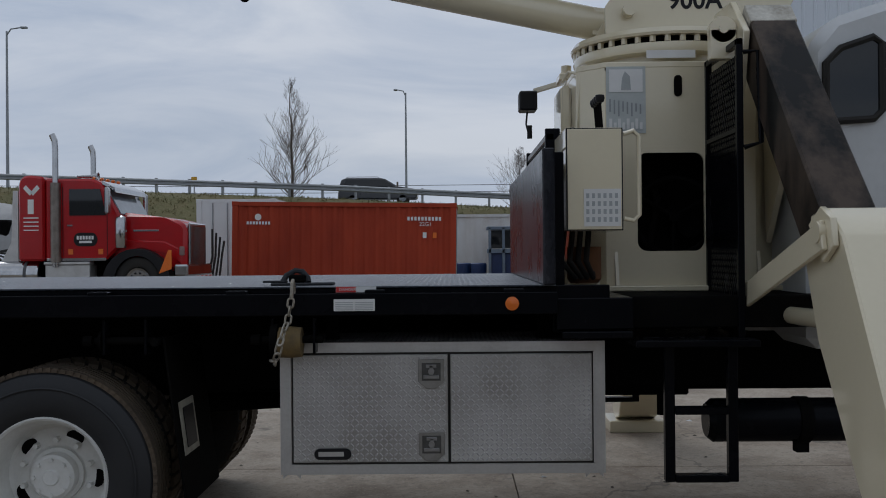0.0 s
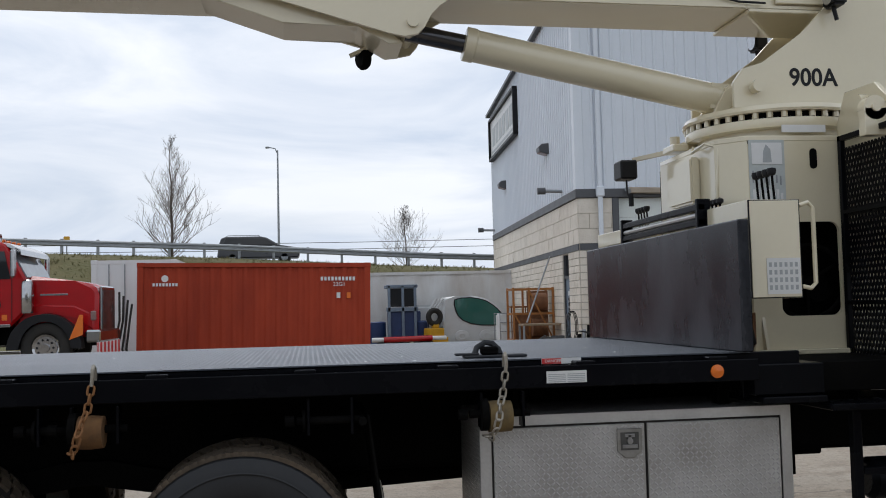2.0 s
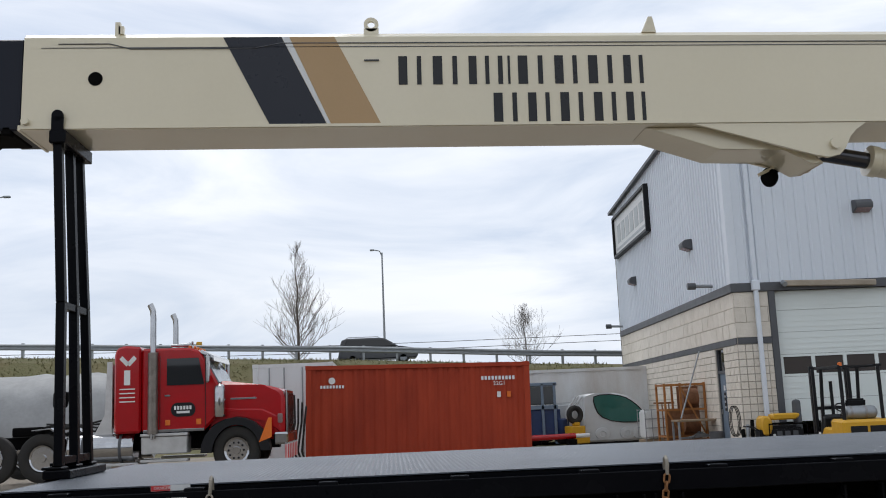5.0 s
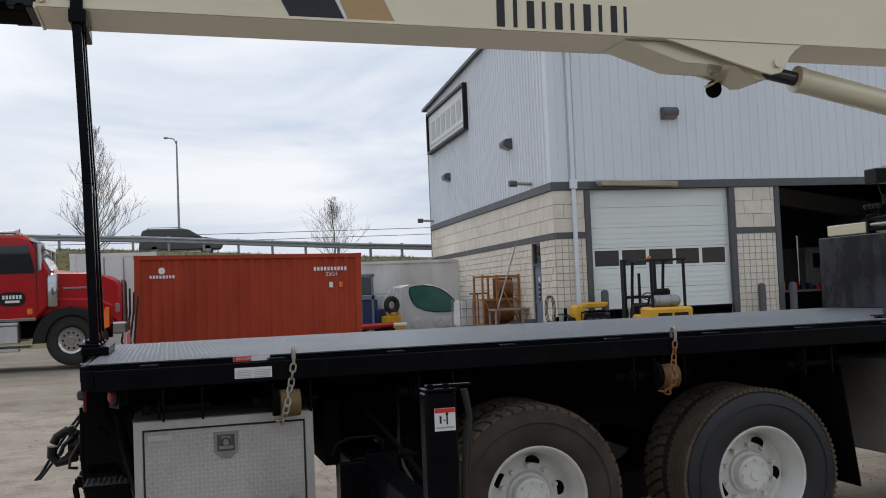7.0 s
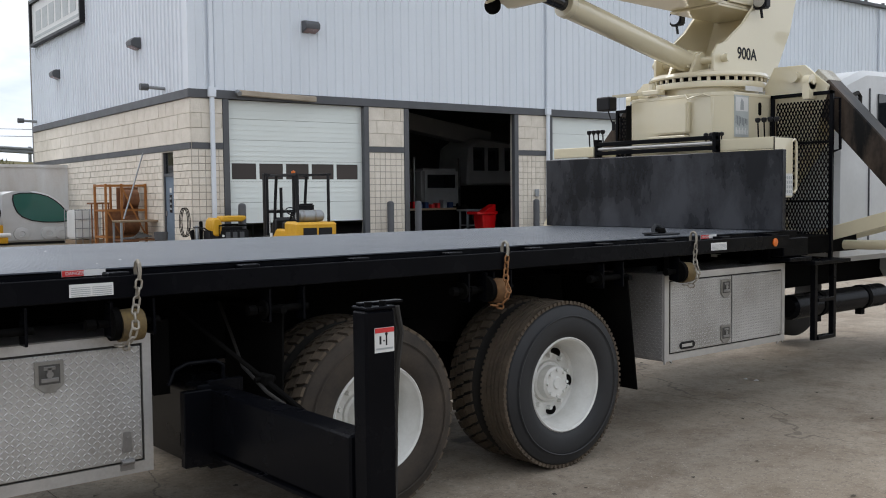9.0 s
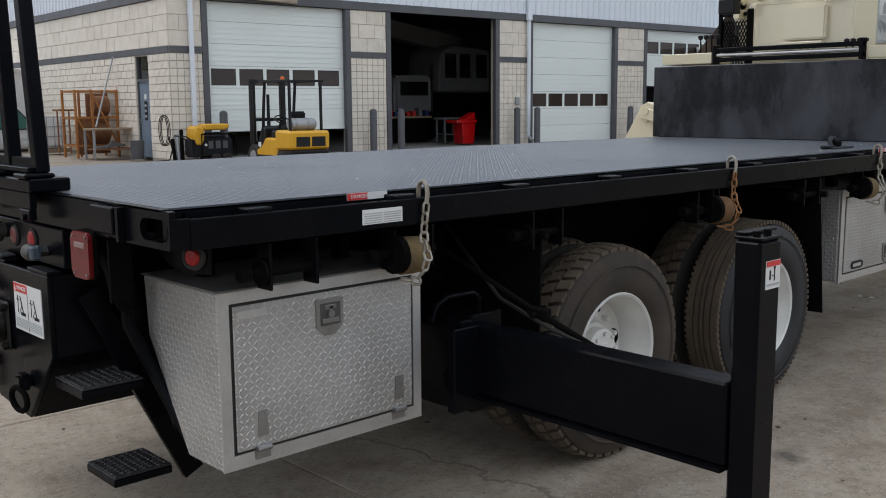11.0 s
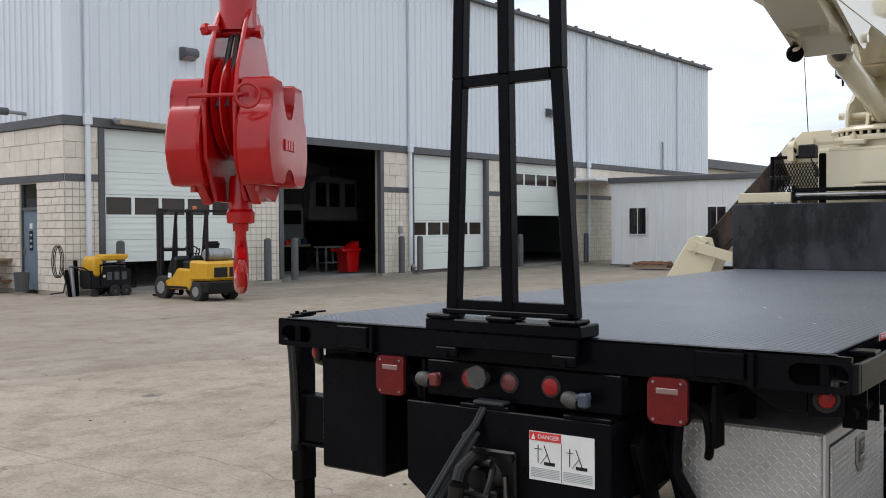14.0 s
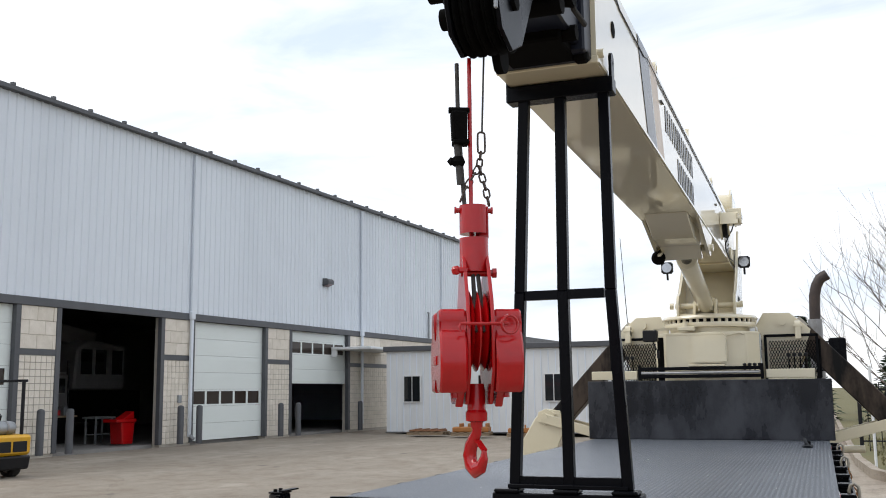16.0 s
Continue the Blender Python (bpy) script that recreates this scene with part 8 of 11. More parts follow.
# ---- boom rest ---------------------------------------------------------------------------------
def boom_rest():
    r = thing("boom_rest", None, "tall black steel boom rest on the rear of the deck", "boom rest")
    X = -0.05
    P("base", BLACK, r, lambda b: (box(b, X - 0.05, X + 0.10, 0.88, 1.57, DZ + 0.002, DZ + 0.05, 0.006), box(b, X - 0.045, X - 0.02, 0.90, 1.55, DZ - 0.06, DZ, 0.003)), "black base channel")
    for y in (0.95, 1.22, 1.50):
        P("foot", BLACK, r, lambda b: box(b, X - 0.06, X + 0.05, y - 0.06, y + 0.06, DZ + 0.051, DZ + 0.068, 0.006))
    [P("clamp", BLACK, r, lambda b: (box(b, X - 0.05, X - 0.022, y - 0.05, y + 0.05, DZ - 0.10, DZ - 0.061, 0.004), cyl(b, (X - 0.06, y, DZ - 0.09), (X - 0.02, y, DZ - 0.09), 0.014, 8))) for y in (0.95, 1.47)]
    legs = ((1.475, 1.425, 1.375), (1.215, 1.215, 1.195), (0.945, 0.99, 0.985))
    for yb, ym, yt in legs:
        P("leg", BLACK, r, lambda b: (beam(b, (X + 0.02, yb, DZ + 0.068), (X + 0.0, ym, 2.30), 0.05, 0.05, 0.004, up=(1, 0, 0)), beam(b, (X + 0.0, ym, 2.30), (X - 0.035, yt, 3.235), 0.05, 0.05, 0.004, up=(1, 0, 0))), "black square tube leg")
    for z, x in ((2.285, X), (DZ + 0.10, X + 0.02)):
        P("cross_bar", BLACK, r, lambda b: (box(b, x - 0.02, x + 0.02, 1.02 if z > 2 else 0.97, 1.40 if z > 2 else 1.45, z - 0.022, z + 0.022, 0.003)))
    P("saddle", BLACK, r, lambda b: (box(b, X - 0.075, X + 0.02, 0.935, 1.455, 3.225, 3.303, 0.006)), "black saddle under the boom")
    for y in (0.945, 1.452):
        P("saddle_horn", BLACK, r, lambda b: (beam(b, (X - 0.03, y, 3.23), (X - 0.03, y, 3.385), 0.07, 0.014, 0.003, up=(0, 1, 0)), cyl(b, (X - 0.03, y - 0.007, 3.39), (X - 0.03, y + 0.007, 3.39), 0.034, 16)))
    P("weld_strip", BLACK, r, lambda b: box(b, X - 0.03, X + 0.0, 0.94, 1.50, DZ + 0.069, DZ + 0.088, 0.003))


boom_rest()


# ---- hook block -------------------------------------------------------------------------------------
# outline of a cheek weight: a drum below, a narrower neck above, half-round notches top and bottom
CHEEK = [(0.165 * math.cos(radians(t)), 0.375 + 0.165 * math.sin(radians(t))) for t in (-38, -22, -6, 10, 24, 36)] + [(0.122, 0.478), (0.120, 0.50), (0.126, 0.525), (0.118, 0.545)]
NOTCH = [(math.copysign(0.050 * abs(math.cos(radians(t))) ** 0.6, 90 - t), 0.545 - 0.105 * math.sin(radians(t))) for t in range(0, 181, 15)]
FOOT = [(-0.046 * math.cos(radians(t)), 0.2734 + 0.052 * math.sin(radians(t))) for t in range(0, 181, 20)]
CHEEK = CHEEK + NOTCH + [(-x, z) for x, z in reversed(CHEEK)] + FOOT


def hook_block():
    X, Y_ = -1.41, 1.19
    h = thing("hook_block", pose(X, Y_, 1.56, 0, 0, 27), "glossy red crane hook block hanging from the boom head", "hook block")
    for s in (-1, 1):
        # two stepped half-round weights bolted outside the side plates
        a, c = sorted((s * 0.047, s * 0.136))
        P("cheek_weight", RED, h, lambda b: prism(b, CHEEK, "y", a, c, 0.010), "stepped red cheek weight")
        a, c = sorted((s * 0.034, s * 0.046))
        P("side_plate", RED, h, lambda b: prism(b, [(-0.07, 0.235), (0.07, 0.235), (0.14, 0.34), (0.145, 0.48), (0.118, 0.58), (0.05, 0.70), (0.028, 0.735), (-0.028, 0.735), (-0.05, 0.70), (-0.118, 0.58), (-0.145, 0.48), (-0.14, 0.34)], "y", a, c, 0.003), "red side plate")
        P("cast_mark", RED, h, lambda b: [box(b, -0.045 + 0.022 * k, -0.028 + 0.022 * k, s * 0.1375 - 0.003, s * 0.1375 + 0.003, 0.365, 0.395, 0.002) for k in range(4)][-1], "raised plain cast mark")
        P("lower_fin", RED, h, lambda b: prism(b, [(-0.12, 0.278), (0.10, 0.278), (0.06, 0.235), (-0.03, 0.25), (-0.06, 0.225), (-0.09, 0.255)], "y", s * 0.066 - 0.012, s * 0.066 + 0.012, 0.003))
        P("weight_bolt", RED, h, lambda b: cyl(b, (-0.10, s * 0.085, 0.258), (-0.10, s * 0.085, 0.277), 0.011, 6))
    P("ring_pin", RED, h, lambda b: ring(b, (-0.178, -0.088, 0.490), (1, 0.35, 0), 0.029, 0.0048, 24, 6), "red pull ring")
    P("top_pin", RED, h, lambda b: (cyl(b, (-0.02, -0.060, 0.675), (-0.02, 0.050, 0.675), 0.012, 12), cyl(b, (-0.02, -0.072, 0.675), (-0.02, -0.058, 0.675), 0.018, 6)))
    P("cross_pin", RED, h, lambda b: (cyl(b, (-0.165, -0.085, 0.494), (-0.165, 0.070, 0.494), 0.0055, 8), tube(b, [(-0.165, 0.070, 0.494), (-0.168, 0.075, 0.482), (-0.168, 0.072, 0.468)], 0.004, 6)))
    sv = P("rope_sheave", RED, h, lambda b: lathe(b, [(0.03, -0.030), (0.128, -0.030), (0.137, -0.024), (0.112, -0.013), (0.137, -0.002), (0.137, 0.002), (0.112, 0.013), (0.137, 0.024), (0.128, 0.030), (0.03, 0.030)], (0, 0, 0.48), (0, 1, 0), 36), "red double rope sheave")
    P("sheave_gap", CHASSIS, sv, lambda b: [lathe(b, [(0.03, y), (0.10, y), (0.10, y + 0.002), (0.03, y + 0.002)], (0, 0, 0.48), (0, 1, 0), 24, True) for y in (-0.033, 0.031)] and b)
    P("sheave_pin", RED, h, lambda b: cyl(b, (0, -0.05, 0.48), (0, 0.05, 0.48), 0.02, 12))
    for y in (-0.013, 0.013):
        P("rope_part", ROPE, h, lambda b: cyl(b, (-0.118, y, 0.47), (-0.01, y * 0.6, 0.70), 0.0075, 8))
    P("hook_shank", RED, h, lambda b: lathe(b, [(0.0, 0.0), (0.020, 0.0), (0.021, 0.018), (0.036, 0.022), (0.037, 0.050), (0.031, 0.058), (0.029, 0.13), (0.026, 0.145), (0.0, 0.145)], (0, 0, 0.158), (0, 0, 1), 22), "red swivel shank with a wide collar")
    pts = [(0, 0, 0.165), (0.0, 0, 0.14), (0.002, 0.020, 0.120), (0.004, 0.043, 0.095), (0.004, 0.052, 0.065), (0.003, 0.042, 0.035), (0.0, 0.012, 0.018), (0.0, -0.025, 0.030), (-0.002, -0.045, 0.060), (-0.002, -0.046, 0.085)]
    def hookm(b):
        rs = [0.018, 0.018, 0.021, 0.024, 0.026, 0.026, 0.024, 0.020, 0.015, 0.009]
        P_ = [Vector(p) for p in pts]
        rings = []
        for i, p in enumerate(P_):
            d = (P_[min(i + 1, len(P_) - 1)] - P_[max(i - 1, 0)]).normalized()
            u = Vector((1, 0, 0))
            v = d.cross(u).normalized()
            rings.append([b.verts.new(p + u * rs[i] * 0.8 * math.cos(t) + v * rs[i] * 1.15 * math.sin(t)) for t in (2 * math.pi * k / 14 for k in range(14))])
        for a, c in zip(rings, rings[1:]):
            for k in range(14):
                b.faces.new((a[k], a[(k + 1) % 14], c[(k + 1) % 14], c[k]))
        b.faces.new(rings[0][::-1])
        b.faces.new(rings[-1])
    P("hook", RED, h, hookm, "red forged hook").rotation_euler = (0, 0, radians(-65))
    P("hook_latch", RED, h, lambda b: beam(b, (0.0, 0.01, 0.125), (0.0, -0.045, 0.085), 0.022, 0.006)).rotation_euler = (0, 0, radians(-65))
    # split weighted sleeve round the rope
    def shell(b, z0, z1, a0, a1, r0, r1):
        n = 20
        rows = []
        for i in range(n + 1):
            t = radians(a0 + (a1 - a0) * i / n)
            rows.append([b.verts.new((r * math.cos(t), r * math.sin(t), z)) for r, z in ((r0, z0), (r1, z0), (r1, z1), (r0, z1))])
        for p, q in zip(rows, rows[1:]):
            for k in range(4):
                b.faces.new((p[k], p[(k + 1) % 4], q[(k + 1) % 4], q[k]))
        b.faces.new(rows[0])
        b.faces.new(rows[-1][::-1])
    P("sleeve", RED, h, lambda b: shell(b, 0.680, 0.797, 0, 360, 0.014, 0.050), "red weighted rope sleeve")
    P("sleeve_half", RED, h, lambda b: shell(b, 0.812, 0.910, -20, 232, 0.014, 0.049), "upper half of the split red sleeve")
    P("sleeve_half", RED, h, lambda b: shell(b, 0.798, 0.908, 256, 330, 0.020, 0.051), "upper half of the split red sleeve")
    P("sleeve_lug", RED, h, lambda b: (box(b, -0.065, -0.035, 0.030, 0.062, 0.672, 0.690, 0.004), lathe(b, [(0.0, 0), (0.014, 0.004), (0.016, 0.02), (0.010, 0.03), (0.0, 0.03)], (-0.05, 0.066, 0.665), (0, 0.2, 1), 10)))
    for s in (-1, 1):
        P("shackle_bolt", RED, h, lambda b: (cyl(b, (0, s * 0.046, 0.895), (0, s * 0.064, 0.895), 0.009, 8), cyl(b, (0, s * 0.060, 0.895), (0, s * 0.066, 0.895), 0.013, 6)))
    P("hoist_rope", RED, h, lambda b: cyl(b, (0, 0.008, 0.70), (0.0, 0.008, 1.44), 0.0075, 8), "paint-stained hoist rope")
    # dead-end rope with its wedge socket beside it
    P("dead_end_rope", ROPE, h, lambda b: tube(b, [(0.0, 0.052, 1.42), (0.0, 0.050, 1.25), (0.0, 0.040, 1.05), (0.0, 0.030, 0.90)], 0.0075, 8))
    P("rope_tail", ROPE, h, lambda b: tube(b, [(-0.004, 0.056, 1.13), (-0.004, 0.050, 1.05), (-0.004, 0.046, 0.985)], 0.011, 8))
    P("wedge_socket", CHASSIS, h, lambda b: (prism(b, [(0.018, 1.245), (0.076, 1.245), (0.072, 1.140), (0.020, 1.130)], "x", -0.024, 0.024, 0.006), box(b, -0.028, 0.028, 0.014, 0.070, 1.125, 1.142, 0.004), cyl(b, (0, 0.010, 1.25), (0, 0.082, 1.25), 0.012, 8)), "black wedge socket on the rope end")
    P("rope_clip", CHASSIS, h, lambda b: (lathe(b, [(0.0, 0), (0.018, 0.004), (0.024, 0.018), (0.018, 0.036), (0.0, 0.04)], (0, 0.050, 1.047), (0, 0, 1), 12), lathe(b, [(0.0, 0), (0.013, 0.003), (0.015, 0.012), (0.0, 0.024)], (0, 0.066, 1.067), (0, 1, 0), 10)), "black rope clip")
    P("chain_wire", ROPE, h, lambda b: tube(b, [(0.0, -0.045, 1.45), (0.0, -0.034, 1.17)], 0.0035, 6))
    P("snap_link", DARKCHAIN, h, lambda b: tube(b, [(0.0, -0.031 + 0.013 * math.sin(a), 1.135 + (0.028 if math.cos(a) > 0 else -0.028) * (1 if abs(math.cos(a)) > 0.2 else 0) + 0.010 * math.cos(a)) for a in (2 * math.pi * i / 16 for i in range(16))], 0.004, 6, True), "steel snap link")
    chain_links(h, [(0.0, -0.029, 1.102), (0.0, -0.022, 1.048)], DARKCHAIN, 0.026, 0.0038)
    chain_links(h, [(0.0, -0.022, 1.050), (0.0, 0.030, 0.965), (0.0, 0.054, 0.905)], DARKCHAIN, 0.028, 0.0036)
    chain_links(h, [(0.0, -0.022, 1.050), (0.0, -0.045, 0.965), (0.0, -0.056, 0.905)], DARKCHAIN, 0.028, 0.0036)


hook_block()


# ---- the red road tractor ----
SHIELD = mat("stained_shield", (0.30, 0.27, 0.24), (0.12, 0.10, 0.085), 0.35, 0.8, scale=6, fine=60, bump=0.2)


def red_tractor():
    T = thing("road_tractor", pose(-0.56, 17.75, 0.33) @ Matrix.Scale(1.03, 4, (0, 0, 1)), "red long-nosed road tractor with chrome stacks and tanks", "truck")
    W = 2.35
    P("cab", TRUCKRED, T, lambda b: prism(b, [(-3.55, 0.98), (-2.02, 0.98), (-1.72, 1.25), (-1.66, 1.98), (-2.10, 2.70), (-2.35, 2.79), (-3.55, 2.80)], "y", 0.06, W - 0.06, 0.05), "red day cab with a dark door window")
    P("sleeper", TRUCKRED, T, lambda b: prism(b, [(-4.22, 0.98), (-3.56, 0.98), (-3.56, 2.84), (-3.95, 2.88), (-4.14, 2.84), (-4.22, 2.70)], "y", 0.04, W - 0.04, 0.05), "red sleeper box")
    P("hood", TRUCKRED, T, lambda b: prism(b, [(-1.74, 0.95), (-0.30, 0.72), (-0.06, 0.75), (-0.04, 1.70), (-0.16, 1.84), (-0.60, 1.93), (-1.70, 2.06)], "y", 0.30, W - 0.30, 0.09), "red sloping hood")
    for s in (0, 1):
        Y = (lambda y: y) if s == 0 else (lambda y: W - y)
        def fender(b):
            n = 12
            out = [(-1.24 + 0.86 * math.cos(a), 0.50 + 0.74 * math.sin(a)) for a in (math.pi * i / n for i in range(n + 1))]
            inn = [(-1.22 + 0.60 * math.cos(a), 0.50 + 0.59 * math.sin(a)) for a in (math.pi * i / n for i in range(n, -1, -1))]
            prism(b, out + inn, "y", min(Y(0.02), Y(0.42)), max(Y(0.02), Y(0.42)), 0.01)
        P("fender", INK, T, fender, "black front fender")
        P("fender_top", TRUCKRED, T, lambda b: prism(b, [(-1.95, 0.95), (-1.7, 1.18), (-1.2, 1.30), (-0.5, 1.15), (-0.15, 0.85), (-0.15, 1.20), (-0.6, 1.40), (-1.75, 1.45)], "y", min(Y(0.26), Y(0.45)), max(Y(0.26), Y(0.45)), 0.03))
        P("indicator_flap", AMBER, T, lambda b: prism(b, [(-0.66, 0.68), (-0.42, 1.20), (-0.34, 1.20), (-0.34, 0.78)], "y", min(Y(0.0), Y(0.05)), max(Y(0.0), Y(0.05)), 0.008), "orange corner flap")
        P("side_window", DARKGLASS, T, lambda b: prism(b, [(-2.92, 1.98), (-2.00, 1.98), (-2.14, 2.56), (-2.92, 2.56)], "y", min(Y(0.035), Y(0.058)), max(Y(0.035), Y(0.058))))
        [P("door_line", INK, T, lambda b: box(b, x, x + 0.014, min(Y(0.052), Y(0.06)), max(Y(0.052), Y(0.06)), 1.08, 2.62)) for x in (-3.10, -1.98)]
        P("grab_rail", CHROME, T, lambda b: tube(b, [(-3.22, Y(0.02), 1.30), (-3.22, Y(0.0), 1.35), (-3.22, Y(0.0), 2.35), (-3.20, Y(0.02), 2.40)], 0.018, 6))
        e = P("door_emblem", INK, T, lambda b: prism(b, [(-2.52 + q[0], 1.45 + q[1]) for q in stadium(0, 0, 0.30, 0.15)], "y", min(Y(0.046), Y(0.058)), max(Y(0.046), Y(0.058))), "dark oval door emblem with plain pale bars")
        P("emblem_bar", PAPER, e, lambda b: [box(b, -2.74 + i * 0.075, -2.69 + i * 0.075, min(Y(0.040), Y(0.045)), max(Y(0.040), Y(0.045)), 1.45, 1.53) for i in range(6)] and box(b, -2.68, -2.36, min(Y(0.040), Y(0.045)), max(Y(0.040), Y(0.045)), 1.37, 1.42))
        P("sleeper_decal", PAPER, T, lambda b: (box(b, -3.97, -3.82, min(Y(0.032), Y(0.038)), max(Y(0.032), Y(0.038)), 2.02, 2.34), beam(b, (-4.05, Y(0.035), 2.62), (-3.88, Y(0.035), 2.46), 0.004, 0.10), beam(b, (-3.70, Y(0.035), 2.62), (-3.87, Y(0.035), 2.46), 0.004, 0.10)))
        [P("text_bar", PAPER, T, lambda b: box(b, -4.08, -3.70, min(Y(0.032), Y(0.038)), max(Y(0.032), Y(0.038)), 1.92 - i * 0.09, 1.945 - i * 0.09), "plain pale text bar") for i in range(4)]
        st = P("exhaust_pipe", CHROME, T, lambda b: tube(b, [(-3.25, Y(0.0), 0.85), (-3.25, Y(0.0), 3.45), (-3.26, Y(0.0), 3.62), (-3.33, Y(0.0), 3.76)] if s == 0 else [(-3.25, Y(0.0), 0.85), (-3.25, Y(0.0), 3.45), (-3.26, Y(0.0), 3.62), (-3.33, Y(0.0), 3.76)], 0.075, 14), "chrome exhaust stack with a curved tip")
        P("heat_shield", SHIELD, st, lambda b: lathe(b, [(0.125, 0), (0.125, 1.75), (0.110, 1.75), (0.110, 0)], (-3.25, Y(0.0), 0.95), (0, 0, 1), 18, True))
        P("air_cleaner", CHROME, T, lambda b: lathe(b, [(0.0, 0), (0.13, 0.01), (0.145, 0.05), (0.145, 0.60), (0.12, 0.68), (0.05, 0.72), (0.0, 0.72)], (-1.62, Y(0.05), 1.25), (0, 0, 1), 20), "chrome air cleaner can")
        P("mirror", CHROME, T, lambda b: (box(b, -1.92, -1.82, min(Y(-0.28), Y(-0.08)), max(Y(-0.28), Y(-0.08)), 2.0, 2.58, 0.03), tube(b, [(-1.9, Y(0.06), 2.62), (-1.9, Y(-0.16), 2.60)], 0.015, 6)))
        tk = P("fuel_tank", CHROME, T, lambda b: lathe(b, [(0.0, 0), (0.29, 0.0), (0.31, 0.03), (0.31, 1.58), (0.29, 1.61), (0, 1.61)], (-5.35, Y(0.32), 0.68), (1, 0, 0), 28), "polished fuel tank")
        for x in (-5.0, -4.1):
            P("tank_strap", TRIM, tk, lambda b: lathe(b, [(0.312, 0), (0.320, 0), (0.320, 0.07), (0.312, 0.07)], (x, Y(0.32), 0.68), (1, 0, 0), 28, True))
        P("step_box", ALUFLAT, T, lambda b: (box(b, -3.55, -2.42, min(Y(0.05), Y(0.55)), max(Y(0.05), Y(0.55)), 0.52, 0.90, 0.02), box(b, -3.56, -2.40, min(Y(0.0), Y(0.3)), max(Y(0.0), Y(0.3)), 0.90, 0.96, 0.01), box(b, -3.56, -2.40, min(Y(0.0), Y(0.3)), max(Y(0.0), Y(0.3)), 0.35, 0.41, 0.01)), "polished step box")
        P("running_board", ALUFLAT, T, lambda b: box(b, -5.4, -3.6, min(Y(0.0), Y(0.25)), max(Y(0.0), Y(0.25)), 0.30, 0.36, 0.01))
        for x, rim_m in ((-1.22, CHROME), (-5.95, CHROME), (-7.2, CHROME)):
            w = P("wheel", rim_m, T, lambda b: (lathe(b, [(0.26, 0.03), (0.28, 0.0), (0.25, 0.02), (0.20, 0.05 if x > -2 else 0.16), (0.09, 0.04 if x > -2 else 0.15), (0.08, -0.02), (0.0, -0.02)], (x, Y(0.10), 0.53), (0, 1 if s == 0 else -1, 0), 28)), "polished alloy wheel")
            P("tyre", RUBBER, w, lambda b: lathe(b, [(r * 1.04, h) for r, h in TYRE + [(0.506, 0.21)] + [(r, 0.265 - h) for r, h in reversed(TYRE)]], (x, Y(0.08), 0.53), (0, 1 if s == 0 else -1, 0), 40, True))
            for i in range(10):
                a = 2 * math.pi * i / 10
                P("hand_hole", INK, w, lambda b: cyl(b, (x + 0.17 * math.cos(a), Y(0.146 if x > -2 else 0.24), 0.53 + 0.17 * math.sin(a)), (x + 0.17 * math.cos(a), Y(0.11 if x > -2 else 0.22), 0.53 + 0.17 * math.sin(a)), 0.024, 8))
        P("rear_fender", CHROME, T, lambda b: tube(b, [(-5.38, Y(0.3), 0.6), (-5.45, Y(0.3), 0.95), (-5.75, Y(0.3), 1.15), (-6.2, Y(0.3), 1.12)], 0.03, 6) and prism(b, [(-5.36, 0.6), (-5.44, 0.97), (-5.74, 1.17), (-6.2, 1.14), (-6.2, 1.12), (-5.76, 1.14), (-5.47, 0.95), (-5.39, 0.6)], "y", min(Y(0.05), Y(0.6)), max(Y(0.05), Y(0.6))))
    # pale base colour stands in for the sky mirrored in the windshield
    P("windshield", mat("sky_pale_windshield", (0.25, 0.29, 0.32), (0.14, 0.17, 0.19), 0.06, scale=2, bump=0.0), T, lambda b: prism(b, [(-1.685, 2.00), (-1.655, 2.02), (-2.02, 2.62), (-2.05, 2.60)], "y", 0.18, W - 0.18), "pale reflecting windshield")
    P("sun_visor", CHROME, T, lambda b: prism(b, [(-2.10, 2.74), (-1.78, 2.60), (-1.76, 2.48), (-1.80, 2.48), (-1.86, 2.58), (-2.10, 2.66)], "y", 0.08, W - 0.08, 0.006), "chrome sun visor")
    for k in range(5):
        P("marker_light", AMBER, T, lambda b: lathe(b, [(0.035, 0), (0.035, 0.05), (0.0, 0.07)], (-2.42, 0.35 + 0.41 * k, 2.79), (0, 0, 1), 10))
    for s in (0, 1):
        ya = 0.06 if s == 0 else W - 0.06
        P("door_handle", CHROME, T, lambda b: box(b, -2.98, -2.84, ya - 0.03, ya + 0.03, 1.74, 1.78, 0.008))
        P("step_light", AMBER, T, lambda b: box(b, -2.96, -2.84, ya - 0.012, ya + 0.012, 1.12, 1.24, 0.006))
        P("step_light", AMBER, T, lambda b: box(b, -2.20, -2.08, ya - 0.012, ya + 0.012, 1.12, 1.24, 0.006))
        P("sill_trim", CHROME, T, lambda b: box(b, -3.5, -2.0, ya - 0.025, ya + 0.01, 0.98, 1.04, 0.006))
        P("hood_trim", CHROME, T, lambda b: box(b, -1.40, -0.75, (0.29 if s == 0 else W - 0.30), (0.30 if s == 0 else W - 0.29), 1.62, 1.66, 0.003))
        P("head_light", LENSCLR, T, lambda b: box(b, -0.22, -0.10, (0.24 if s == 0 else W - 0.40), (0.40 if s == 0 else W - 0.24), 1.08, 1.28, 0.02))
    P("grille", CHROME, T, lambda b: (box(b, -0.06, 0.0, 0.45, W - 0.45, 0.75, 1.82, 0.03), [box(b, 0.0, 0.012, 0.52 + i * 0.1, 0.55 + i * 0.1, 0.82, 1.74) for i in range(14)]), "chrome radiator grille")
